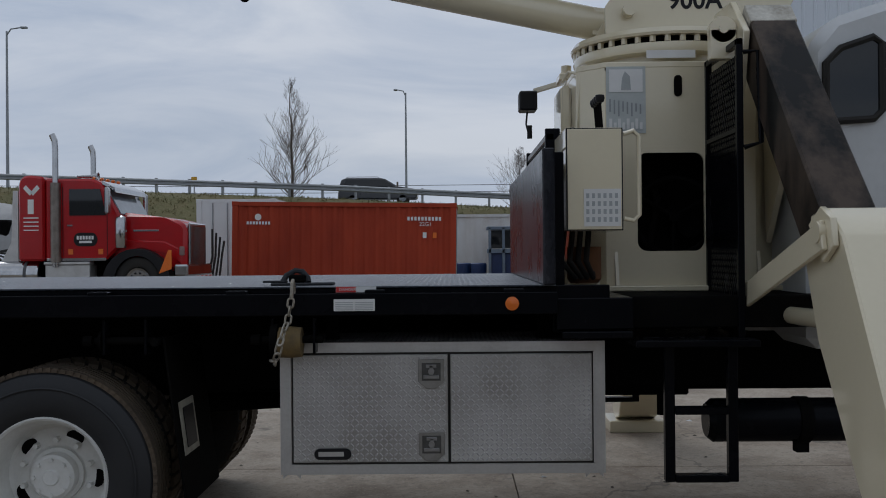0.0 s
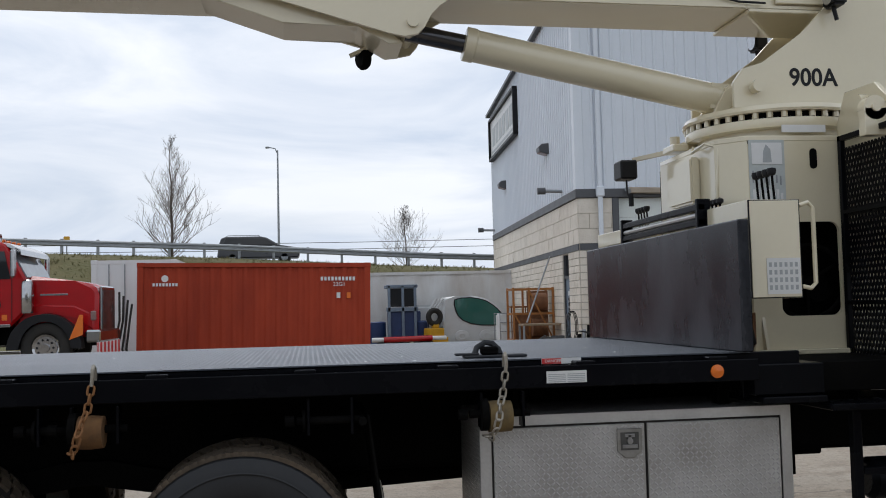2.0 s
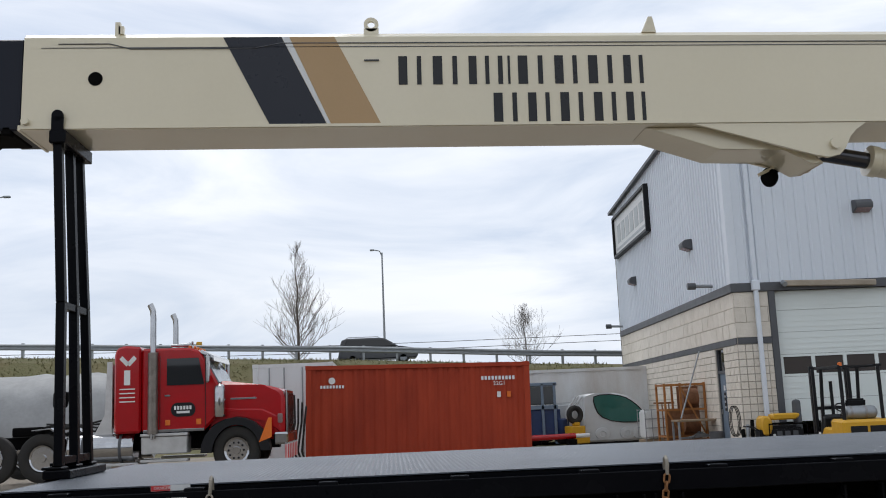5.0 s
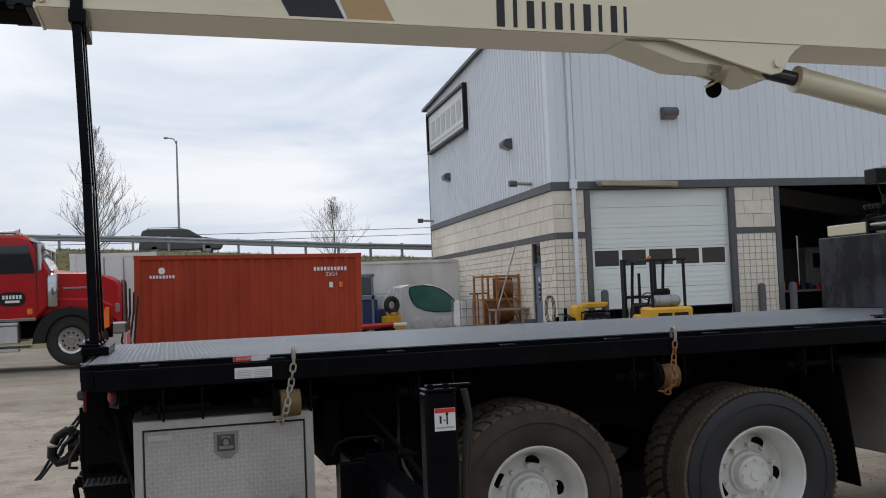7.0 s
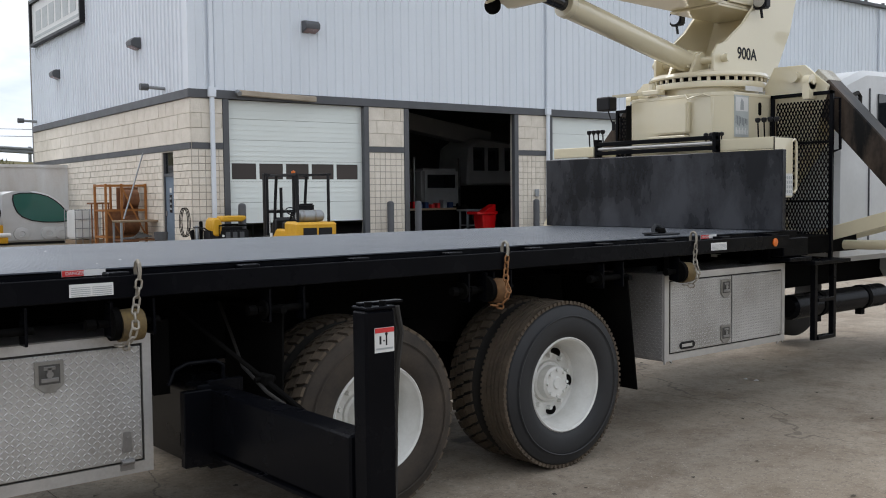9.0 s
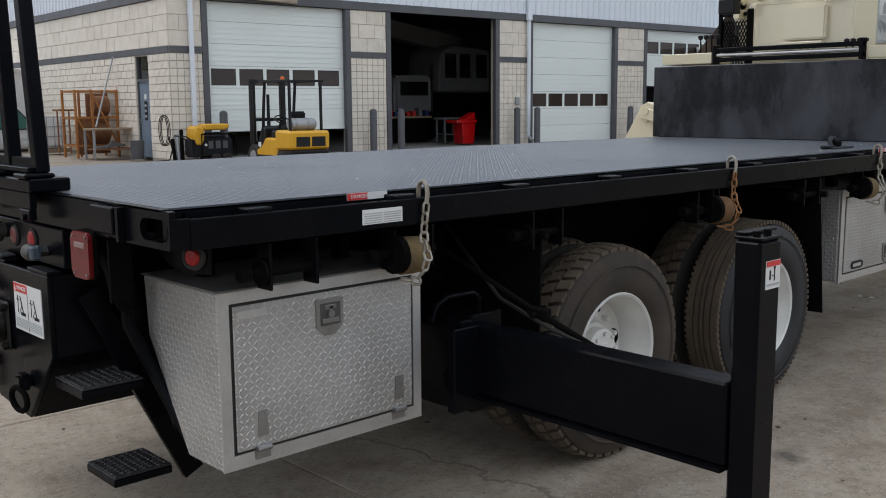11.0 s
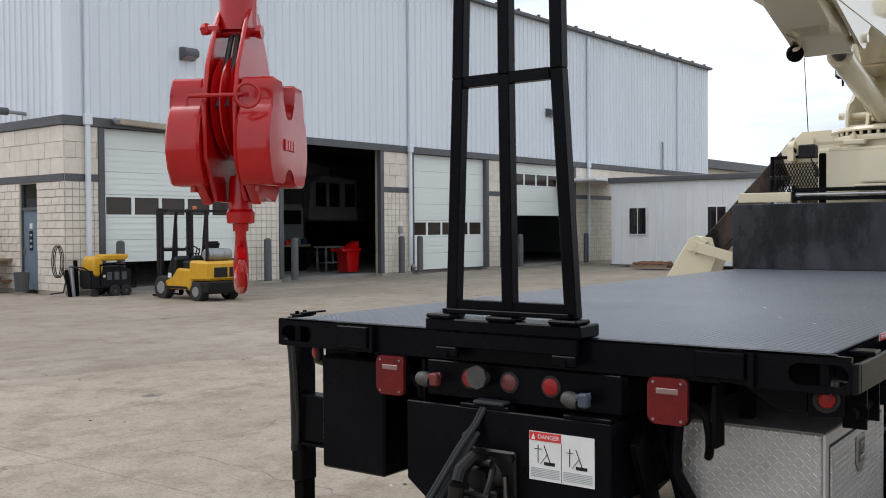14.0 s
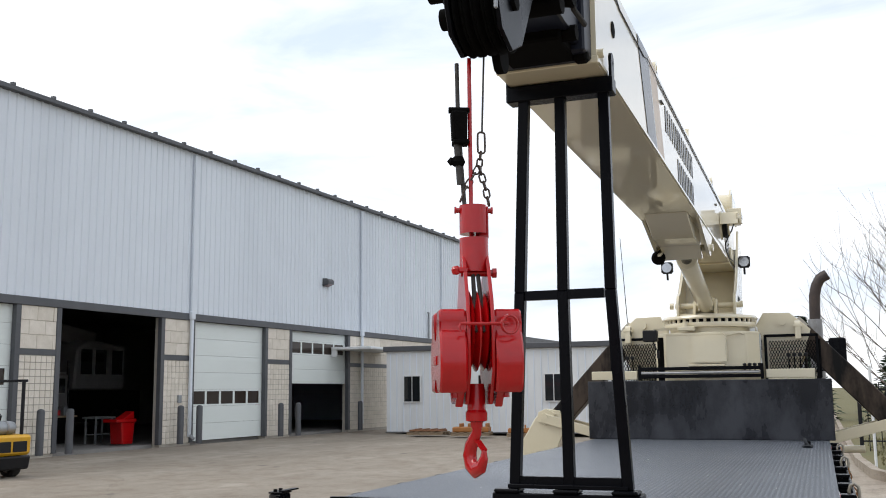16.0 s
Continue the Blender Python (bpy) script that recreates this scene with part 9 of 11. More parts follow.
    P("bumper", CHROME, T, lambda b: box(b, -0.30, 0.06, 0.05, W - 0.05, 0.62, 0.88, 0.04))
    bs = P("bumper_board", PAPER, T, lambda b: box(b, -0.02, 0.05, 0.0, W, 0.30, 0.62, 0.006), "red and white striped bumper board")
    for i in range(6):
        P("red_band", DECALRED, bs, lambda b: box(b, 0.0505, 0.054, 0.05 + i * 0.4, 0.25 + i * 0.4, 0.305, 0.615))
    [P("red_band", DECALRED, bs, lambda b: box(b, -0.015 + i * 0.02, -0.003 + i * 0.02, -0.004, -0.0005, 0.305, 0.615)) for i in range(3)]
    for k in range(5):
        P("roof_lamp", AMBER if k else CHROME, T, lambda b: box(b, -2.45, -2.36, 0.4 + k * 0.38, 0.5 + k * 0.38, 2.80, 2.86, 0.015))
    P("air_horn", CHROME, T, lambda b: lathe(b, [(0.03, 0), (0.04, 0.4), (0.09, 0.55), (0.0, 0.5)], (-2.95, 0.6, 2.88), (1, 0, 0), 14))
    P("beacon_base", CHROME, T, lambda b: lathe(b, [(0.10, 0), (0.16, 0.03), (0.16, 0.07), (0.0, 0.12)], (-2.9, 1.1, 2.80), (0, 0, 1), 14))
    P("chassis", CHASSIS, T, lambda b: [box(b, -7.9, -0.4, y, y + 0.09, 0.72, 0.98) for y in (0.75, 1.5)] and box(b, -4.3, -2.0, 0.5, 1.85, 0.6, 0.97))
    P("back_rack", ALUFLAT, T, lambda b: (prism(b, [(-4.75, 0.98), (-4.32, 0.98), (-4.32, 2.55), (-4.45, 2.55), (-4.50, 1.40)], "y", 0.25, 0.30), prism(b, [(-4.75, 0.98), (-4.32, 0.98), (-4.32, 2.55), (-4.45, 2.55), (-4.50, 1.40)], "y", W - 0.30, W - 0.25), box(b, -4.40, -4.36, 0.30, W - 0.30, 1.1, 2.5)), "aluminium headache rack")
    [P("air_hose", RUBBER, T, lambda b: tube(b, [(-4.45, 0.8 + k * 0.2, 1.5), (-4.9, 0.8 + k * 0.2, 1.05 + 0.08 * k), (-5.4, 0.9 + k * 0.15, 1.2), (-6.2, 1.0, 1.1 + 0.05 * k)], 0.025, 6)) for k in range(4)]
    P("fifth_wheel", CHASSIS, T, lambda b: box(b, -6.9, -6.1, 0.6, 1.75, 1.0, 1.2, 0.03))

    # this cab is shorter than the usual long-nose: draw the body in, keep the wheels round
    for o in T.children_recursive:
        xs = [v.co.x for v in o.data.vertices]
        base = o.name.split(".")[0]
        xc = None
        if base in ("wheel", "tyre"):
            xc = (min(xs) + max(xs)) / 2
        elif base == "hand_hole":
            px = [v.co.x for v in o.parent.data.vertices]
            xc = (min(px) + max(px)) / 2
        for v in o.data.vertices:
            v.co.x = v.co.x * 0.90 if xc is None else v.co.x - 0.10 * xc


red_tractor()


def tarp_shelter():
    s = thing("tarp_shelter", pose(-14.5, 23.2, 0.2), "grey tarpaulin arch shelter with a dark open end", "shelter")
    n, L_ = 14, 8.6
    def skin(b):
        rnd = random.Random(3)
        rows = []
        for i in range(18):
            x = L_ * i / 17
            row = []
            for k in range(n + 1):
                a = math.pi * k / n
                r = 1 + 0.015 * math.sin(i * 2.2 + k) + rnd.uniform(-0.008, 0.008)
                row.append(b.verts.new((x + (0.10 * math.sin(k * 1.3) if i == 17 else 0), 2.2 - 2.2 * r * math.cos(a) * (1 if 0.2 < a < 2.94 else 1.0), 2.85 * r * max(0.0, math.sin(a)) ** 0.62)))
            rows.append(row)
        for a, c in zip(rows, rows[1:]):
            for k in range(n):
                b.faces.new((a[k], a[k + 1], c[k + 1], c[k]))
    c = P("cover", TARP, s, skin, "wrinkled grey tarpaulin cover", smooth=60)
    # black boxes added near the open end stand in for shade under the cover
    P("stored_goods", CHASSIS, s, lambda b: (box(b, 6.9, 7.3, 0.3, 4.1, 0, 2.3, 0.05), box(b, 7.3, 7.9, 0.5, 2.6, 0, 1.3, 0.05)), "black boxes added to darken the inside of the shelter")
    [P("hoop", GALV, s, lambda b: tube(b, [(x, 2.2 - 2.14 * math.cos(a), 2.78 * max(0, math.sin(a)) ** 0.62) for a in (math.pi * k / 14 for k in range(15))], 0.03, 6)) for x in (8.3, 5.5)]
    [P("lumber", WOOD, s, lambda b: box(b, 6.2, 8.2, 0.6 + k * 0.3, 0.85 + k * 0.3, 0.0, 0.8 + 0.25 * (k % 3))) for k in range(6)]


tarp_shelter()


# ---- small things by the workshop's side wall ------------------------------------
def crane_cab():
    c = thing("crane_cab", pose(8.42, 31.3, 0.16) @ Matrix.Diagonal((1.14, 1, 0.95, 1)), "white detached crane cab with curved green glass", "crane cab")
    side = [(0.35, 0.0), (2.45, 0.0), (2.53, 0.15), (2.56, 0.40), (2.53, 0.68), (2.45, 0.95), (2.32, 1.22), (2.15, 1.45), (1.96, 1.63), (1.75, 1.75), (1.48, 1.83), (1.2, 1.86), (0.8, 1.86), (0.45, 1.82), (0.35, 1.70)]
    P("shell", OFFWHITE, c, lambda b: prism(b, side, "y", 0.0, 1.35, 0.07), "white moulded cab shell")
    gl = [(0.98, 0.93), (0.84, 1.10), (0.76, 1.32), (0.72, 1.55), (0.74, 1.72), (0.95, 1.78), (1.25, 1.785), (1.52, 1.74), (1.76, 1.65), (1.95, 1.51), (2.12, 1.34), (2.27, 1.13), (2.38, 0.92), (2.40, 0.80), (2.30, 0.73), (2.0, 0.705), (1.6, 0.72), (1.25, 0.79)]
    P("side_glass", GREENGLASS, c, lambda b: prism(b, gl, "y", -0.03, -0.004, 0.006), "curved green side glass")
    P("glass_seal", INK, c, lambda b: tube(b, [(x, -0.02, z) for x, z in gl], 0.022, 6, True))
    for x in (0.95, 1.75, 2.15):
        P("boss", OFFWHITE, c, lambda b: lathe(b, [(0.24, 0), (0.23, 0.05), (0.10, 0.07), (0.09, 0.05), (0.0, 0.05)], (x, 0.0, 0.30), (0, -1, 0), 20))
    [P("door_frame", OFFWHITE, c, lambda b: tube(b, [(0.30 - k * 0.12, 0.0, 0.05), (0.05 - k * 0.12, 0.0, 0.6), (0.02 - k * 0.1, 0.0, 1.2), (0.35 - k * 0.1, 0.0, 1.75)], 0.035, 8), "white curved door frame") for k in range(3)]
    P("floor_pan", INK, c, lambda b: box(b, 0.2, 2.4, 0.1, 1.3, -0.08, 0.01))
    P("second_shell", OFFWHITE, c, lambda b: box(b, -0.6, 0.25, 0.5, 1.6, 0.2, 1.55, 0.12, 3))


crane_cab()


def side_yard():
    r = thing("steel_rack", pose(10.13, 25.0, 0.12) @ Matrix.Scale(0.88, 4, (1, 0, 0)), "rusty orange steel cage rack full of parts", "rack")
    for x in (0.0, 0.55, 1.4):
        for y in (0.0, 0.9):
            P("post", RACKOR, r, lambda b: box(b, x - 0.035, x + 0.035, y - 0.035, y + 0.035, 0, 1.95, 0.006))
    for z in (0.35, 1.15, 1.9):
        P("rail", RACKOR, r, lambda b: (box(b, 0.0, 1.4, -0.03, 0.03, z - 0.03, z + 0.03), box(b, 0.0, 1.4, 0.87, 0.93, z - 0.03, z + 0.03), box(b, -0.03, 0.03, 0, 0.9, z - 0.03, z + 0.03), box(b, 1.37, 1.43, 0, 0.9, z - 0.03, z + 0.03)))
    P("brace", RACKOR, r, lambda b: (beam(b, (0.55, -0.03, 1.85), (1.35, -0.03, 0.4), 0.03, 0.05), beam(b, (0.05, -0.03, 1.1), (0.5, -0.03, 0.4), 0.03, 0.05)))
    P("panel", RUST, r, lambda b: (box(b, 0.02, 0.53, 0.1, 0.14, 0.1, 1.12), box(b, 0.6, 1.36, 0.5, 0.54, 0.1, 1.85)))
    [P("drum", RUST, r, lambda b: lathe(b, [(0.0, 0), (0.28, 0.01), (0.28, 0.55), (0.0, 0.56)], (0.72, 0.45, z), (1, 0, 0.0), 18)) for z in (0.72, 1.5)]
    w = thing("work_bench", pose(10.2, 24.05, 0.12) @ Matrix.Scale(0.86, 4, (1, 0, 0)), "low weathered steel bench with a wooden top", "bench")
    P("top", WOOD, w, lambda b: box(b, 0, 1.55, 0, 0.7, 0.80, 0.86, 0.01))
    for x in (0.04, 1.5):
        for y in (0.05, 0.65):
            P("leg", GALV, w, lambda b: box(b, x - 0.03, x + 0.03, y - 0.03, y + 0.03, 0, 0.8))
    P("shelf", RUST, w, lambda b: box(b, 0.05, 1.5, 0.05, 0.65, 0.25, 0.29))
    [P("scrap", GALV, w, lambda b: beam(b, (0.1 + 0.1 * k, 0.1, 0.33), (1.3 - 0.1 * k, 0.5, 0.36 + 0.03 * k), 0.06, 0.05)) for k in range(5)]
    p = thing("leaning_pole", None, "thin steel pole leaning on the wall", "pole")
    P("pole", GALV, p, lambda b: tube(b, [(10.35, 24.2, 1.02), (11.28, 24.9, 3.0)], 0.025, 6))
    t = thing("liquid_tote", pose(10.35, 28.4, 0.15) @ Matrix.Scale(0.86, 4, (1, 0, 0)), "white plastic liquid tote in a wire cage", "tote")
    P("tank", WHITE, t, lambda b: box(b, 0.05, 1.05, 0.05, 0.95, 0.15, 1.12, 0.06, 2))
    [P("cage_bar", GALV, t, lambda b: box(b, 0, 1.1, y, y + 0.02, z, z + 0.025)) for z in (0.2, 0.5, 0.8, 1.1) for y in (0.0, 0.98)]
    [P("cage_post", GALV, t, lambda b: box(b, x, x + 0.025, y, y + 0.02, 0.0, 1.14)) for x in (0.0, 0.27, 0.54, 0.81, 1.08) for y in (-0.021, 1.001)]
    P("pallet", WOOD, t, lambda b: box(b, 0, 1.1, 0, 1.0, 0.0, 0.13, 0.01))
    s = thing("storage_stand", pose(10.55, 26.9, 0.15) @ Matrix.Scale(0.6, 4, (1, 0, 0)), "small rusty steel storage stand by the wall", "stand")
    [P("post", RUST, s, lambda b: box(b, x, x + 0.05, y, y + 0.05, 0, 1.3)) for x in (0.0, 0.6) for y in (0, 0.5)]
    P("top_rail", RUST, s, lambda b: box(b, -0.2, 0.7, 0, 0.55, 1.3, 1.36))
    # blue cabin frame and drums by the trailer
    c = thing("blue_cabin", pose(6.75, 31.2, 0.16), "small dark blue machine cabin with grey frame", "cabin")
    P("body", BLUE, c, lambda b: box(b, 0.1, 1.25, 0.1, 1.1, 0.25, 1.25, 0.03))
    P("frame", BLUEDOOR, c, lambda b: ([box(b, x, x + 0.10, 0, 0.1, 0.0, 2.2, 0.01) for x in (0.05, 0.55, 1.0)], box(b, 0.0, 1.15, 0, 0.1, 1.25, 1.4, 0.01), box(b, 0.0, 1.15, 0, 1.1, 2.1, 2.22, 0.02)))
    P("window", DARKGLASS, c, lambda b: (box(b, 0.15, 0.55, 0.04, 0.06, 1.42, 2.08), box(b, 0.65, 1.0, 0.04, 0.06, 1.42, 2.08)))
    d = thing("plastic_drum", pose(6.45, 31.6, 0.16), "dark blue plastic drum", "drum", "blue drums")
    P("body", BLUE, d, lambda b: lathe(b, [(0.0, 0), (0.27, 0), (0.29, 0.03), (0.29, 0.3), (0.28, 0.32), (0.29, 0.34), (0.29, 0.86), (0.24, 0.9), (0.0, 0.9)], (0, 0, 0), (0, 0, 1), 20))
    for x, y in ((8.05, 31.5), (8.3, 32.2), (5.9, 31.9)):
        copy_thing(d, pose(x, y, 0.16))
    ty = thing("spare_tyre", pose(8.45, 30.9, 1.18, 0, 0, 20), "black tyre leaning on a yellow stand", "tyre")
    P("tyre", RUBBER, ty, lambda b: ring(b, (0, 0, 0), (0, 1, 0), 0.24, 0.10, 24, 10))
    P("stand", YELLOW, ty, lambda b: (box(b, -0.3, 0.3, -0.2, 0.3, -0.72, -0.40, 0.03), box(b, -0.1, 0.15, -0.1, 0.1, -0.40, -0.25, 0.03), box(b, -0.4, 0.4, -0.3, 0.4, -1.02, -0.72, 0.02)))
    pl = thing("red_beam", pose(6.0, 29.6, 0.17), "red and white steel beam lying on blocks", "beam")
    P("beam", RED, pl, lambda b: cyl(b, (0.5, 0, 0.28), (2.2, 0.1, 0.30), 0.10, 12))
    P("tip", PAPER, pl, lambda b: (cyl(b, (0.1, 0, 0.28), (0.5, 0, 0.28), 0.08, 12), cyl(b, (2.2, 0.1, 0.30), (2.7, 0.12, 0.30), 0.07, 12)))
    [P("block", CHASSIS, pl, lambda b: box(b, x, x + 0.3, -0.2, 0.3, 0.0, 0.19)) for x in (0.3, 1.9)]
    sc = thing("scrap_heap", pose(7.2, 30.4, 0.16), "dark heap of small machine parts", "scrap")
    rnd = random.Random(8)
    [P("pieces", CHASSIS, sc, lambda b: merge(b, box(B(), -0.2, 0.2, -0.15, 0.15, -0.1, 0.12, 0.03), pose(rnd.uniform(-0.6, 0.8), rnd.uniform(-0.4, 0.4), 0.12 + 0.1 * rnd.random(), rnd.uniform(-20, 20), rnd.uniform(-20, 20), rnd.uniform(0, 180)))) for _ in range(10)]
    h = thing("wall_hose", BM, "dark hose coiled on a wall hook", "hose")
    [P("coil", RUBBER, h, lambda b: tube(b, [(-0.32 + k * 0.03 + 0.12 * math.cos(a), -0.12 - 0.02 * k, 0.95 + 0.40 * math.sin(a)) for a in (2 * math.pi * i / 20 for i in range(20))], 0.012, 6, True)) for k in range(3)]
    P("tail", RUBBER, h, lambda b: tube(b, [(-0.18, -0.14, 0.8), (-0.12, -0.2, 0.45), (-0.3, -0.4, 0.19), (-0.7, -0.5, 0.175)], 0.018, 6))
    bk = thing("grey_bucket", pose(10.95, 22.95, 0.15), "small dark bin standing at the wall", "bin")
    P("body", TRIM, bk, lambda b: lathe(b, [(0.0, 0), (0.16, 0), (0.20, 0.5), (0.18, 0.5), (0.15, 0.03)], (0, 0, 0), (0, 0, 1), 16))
    u = thing("utility_box", BM, "small grey electric box and pipe on the pier", "box")
    P("box", GALV, u, lambda b: box(b, 12.62, 12.79, -0.1, -0.03, 1.54, 1.80, 0.01))
    P("pipe", GALV, u, lambda b: tube(b, [(13.2, -0.12, FLOOR + 0.27), (13.24, -0.3, FLOOR + 0.12)], 0.06, 8))


side_yard()


def forklift():
    f = thing("forklift", pose(11.86, 18.75, height(11.9, 17.8), 0, 0, -95.5) @ Matrix.Diagonal((1.0, 1.0, 0.95, 1)), "yellow forklift truck with a grey gas bottle", "forklift")
    P("body", YELLOW, f, lambda b: (prism(b, [(0.45, 0.28), (1.55, 0.28), (1.55, 0.78), (0.95, 0.80), (0.80, 0.52), (0.48, 0.50)], "y", 0.0, 1.05, 0.04)), "yellow steel body")
    P("counterweight", YELLOW, f, lambda b: prism(b, [(1.50, 0.50), (2.22, 0.52), (2.24, 0.98), (1.45, 1.0), (1.45, 0.6)], "y", 0.0, 1.08, 0.06), "yellow counterweight")
    P("base_weight", INK, f, lambda b: prism(b, [(1.55, 0.16), (2.20, 0.20), (2.26, 0.51), (1.50, 0.49)], "y", 0.02, 1.06, 0.04))
    for y in (0.16, 0.58):
        P("vent", INK, f, lambda b: box(b, 2.215, 2.245, y, y + 0.36, 0.60, 0.84, 0.004), "dark vent in the counterweight")
    P("decal", PAPER, f, lambda b: box(b, 0.62, 0.76, -0.008, 0.0, 0.56, 0.68), "plain pale decal")
    P("side_step", INK, f, lambda b: box(b, 0.50, 1.4, -0.01, 0.05, 0.30, 0.36))
    for x, r in ((0.30, 0.30), (1.72, 0.24)):
        for y in (0.0, 0.85):
            w = P("wheel", GALV, f, lambda b: lathe(b, [(0.0, -0.01), (r * 0.5, -0.01), (r * 0.55, 0.02), (r * 0.5, 0.2), (0.0, 0.2)], (x, y, r), (0, 1, 0), 20))
            P("tyre", RUBBER, w, lambda b: lathe(b, [(r * 0.55, 0.0), (r * 0.92, 0.0), (r, 0.03), (r, 0.19), (r * 0.92, 0.22), (r * 0.55, 0.22)], (x, y, r), (0, 1, 0), 28, True))
    for y in (0.08, 0.92):
        P("mast_rail", INK, f, lambda b: (box(b, 0.0, 0.12, y, y + 0.10, 0.10, 2.30, 0.008), box(b, 0.13, 0.21, y + 0.01, y + 0.08, 0.10, 2.22, 0.004)), "black lifting mast rail")
        P("guard_post", INK, f, lambda b: tube(b, [(0.62, y + 0.04, 0.6), (0.70, y + 0.04, 1.5), (0.80, y + 0.04, 2.20)], 0.042, 6))
        P("guard_post", INK, f, lambda b: tube(b, [(2.02, y + 0.04, 0.95), (2.02, y + 0.04, 2.22)], 0.042, 6))
    P("mast_cross", INK, f, lambda b: [box(b, 0.0, 0.08, 0.1, 1.0, z, z + 0.08) for z in (0.35, 1.2, 2.2)] and cyl(b, (0.14, 0.54, 0.2), (0.14, 0.54, 1.9), 0.04, 10))
    [P("guard_rail", INK, f, lambda b: box(b, 0.55, 2.08, y, y + 0.05, 2.19, 2.25, 0.006), "black overhead guard rail") for y in (0.06, 0.98)]
    [P("guard_bar", INK, f, lambda b: box(b, 0.6 + k * 0.24, 0.65 + k * 0.24, 0.08, 1.0, 2.20, 2.235)) for k in range(6)]
    P("load_rest", PAPER, f, lambda b: [tube(b, [(-0.18, y, 0.1), (-0.18, y, 1.30), (-0.05, y, 1.30)], 0.018, 6) for y in (0.35, 0.75)] and box(b, -0.2, -0.16, 0.35, 0.75, 1.27, 1.31))
    [P("fork", CHASSIS, f, lambda b: (box(b, -0.42, -0.05, y, y + 0.10, 0.05, 0.09), box(b, -0.08, -0.02, y, y + 0.10, 0.09, 0.65))) for y in (0.22, 0.75)]
    P("seat", INK, f, lambda b: (box(b, 1.15, 1.50, 0.32, 0.78, 0.98, 1.10, 0.04, 2), merge(b, box(B(), -0.05, 0.05, -0.22, 0.22, 0.0, 0.42, 0.04, 2), pose(1.52, 0.55, 1.05, 0, 12, 0))), "black operator seat")
    P("steering_wheel", INK, f, lambda b: (ring(b, (0.90, 0.5, 1.25), (0.6, 0, 0.8), 0.17, 0.016, 20, 6), cyl(b, (0.90, 0.5, 1.25), (0.72, 0.5, 0.95), 0.03, 8)))
    P("dash", INK, f, lambda b: prism(b, [(0.45, 0.5), (0.75, 0.5), (0.80, 1.02), (0.62, 1.10), (0.45, 0.8)], "y", 0.1, 0.95, 0.02))
    g = P("gas_bottle", GALV, f, lambda b: lathe(b, [(0.0, 0), (0.10, 0.0), (0.15, 0.05), (0.155, 0.1), (0.155, 0.62), (0.14, 0.68), (0.09, 0.72), (0.0, 0.72)], (1.86, 0.16, 1.14), (0, 1, 0), 20), "grey metal gas bottle")
    [P("bottle_strap", STEEL, g, lambda b: lathe(b, [(0.157, 0), (0.163, 0), (0.163, 0.05), (0.157, 0.05)], (1.86, 0.28 + k * 0.32, 1.14), (0, 1, 0), 20, True)) for k in range(2)]
    P("lamp", AMBER, f, lambda b: lathe(b, [(0.05, 0), (0.05, 0.08), (0.0, 0.1)], (1.0, 0.5, 2.25), (0, 0, 1), 12))
    [P("lever", INK, f, lambda b: tube(b, [(0.80, 0.62 + k * 0.08, 0.95), (0.90, 0.62 + k * 0.08, 1.28)], 0.016, 6)) for k in range(3)]
    P("cowl", INK, f, lambda b: box(b, 0.98, 1.50, 0.15, 0.92, 0.76, 0.98, 0.04))


forklift()


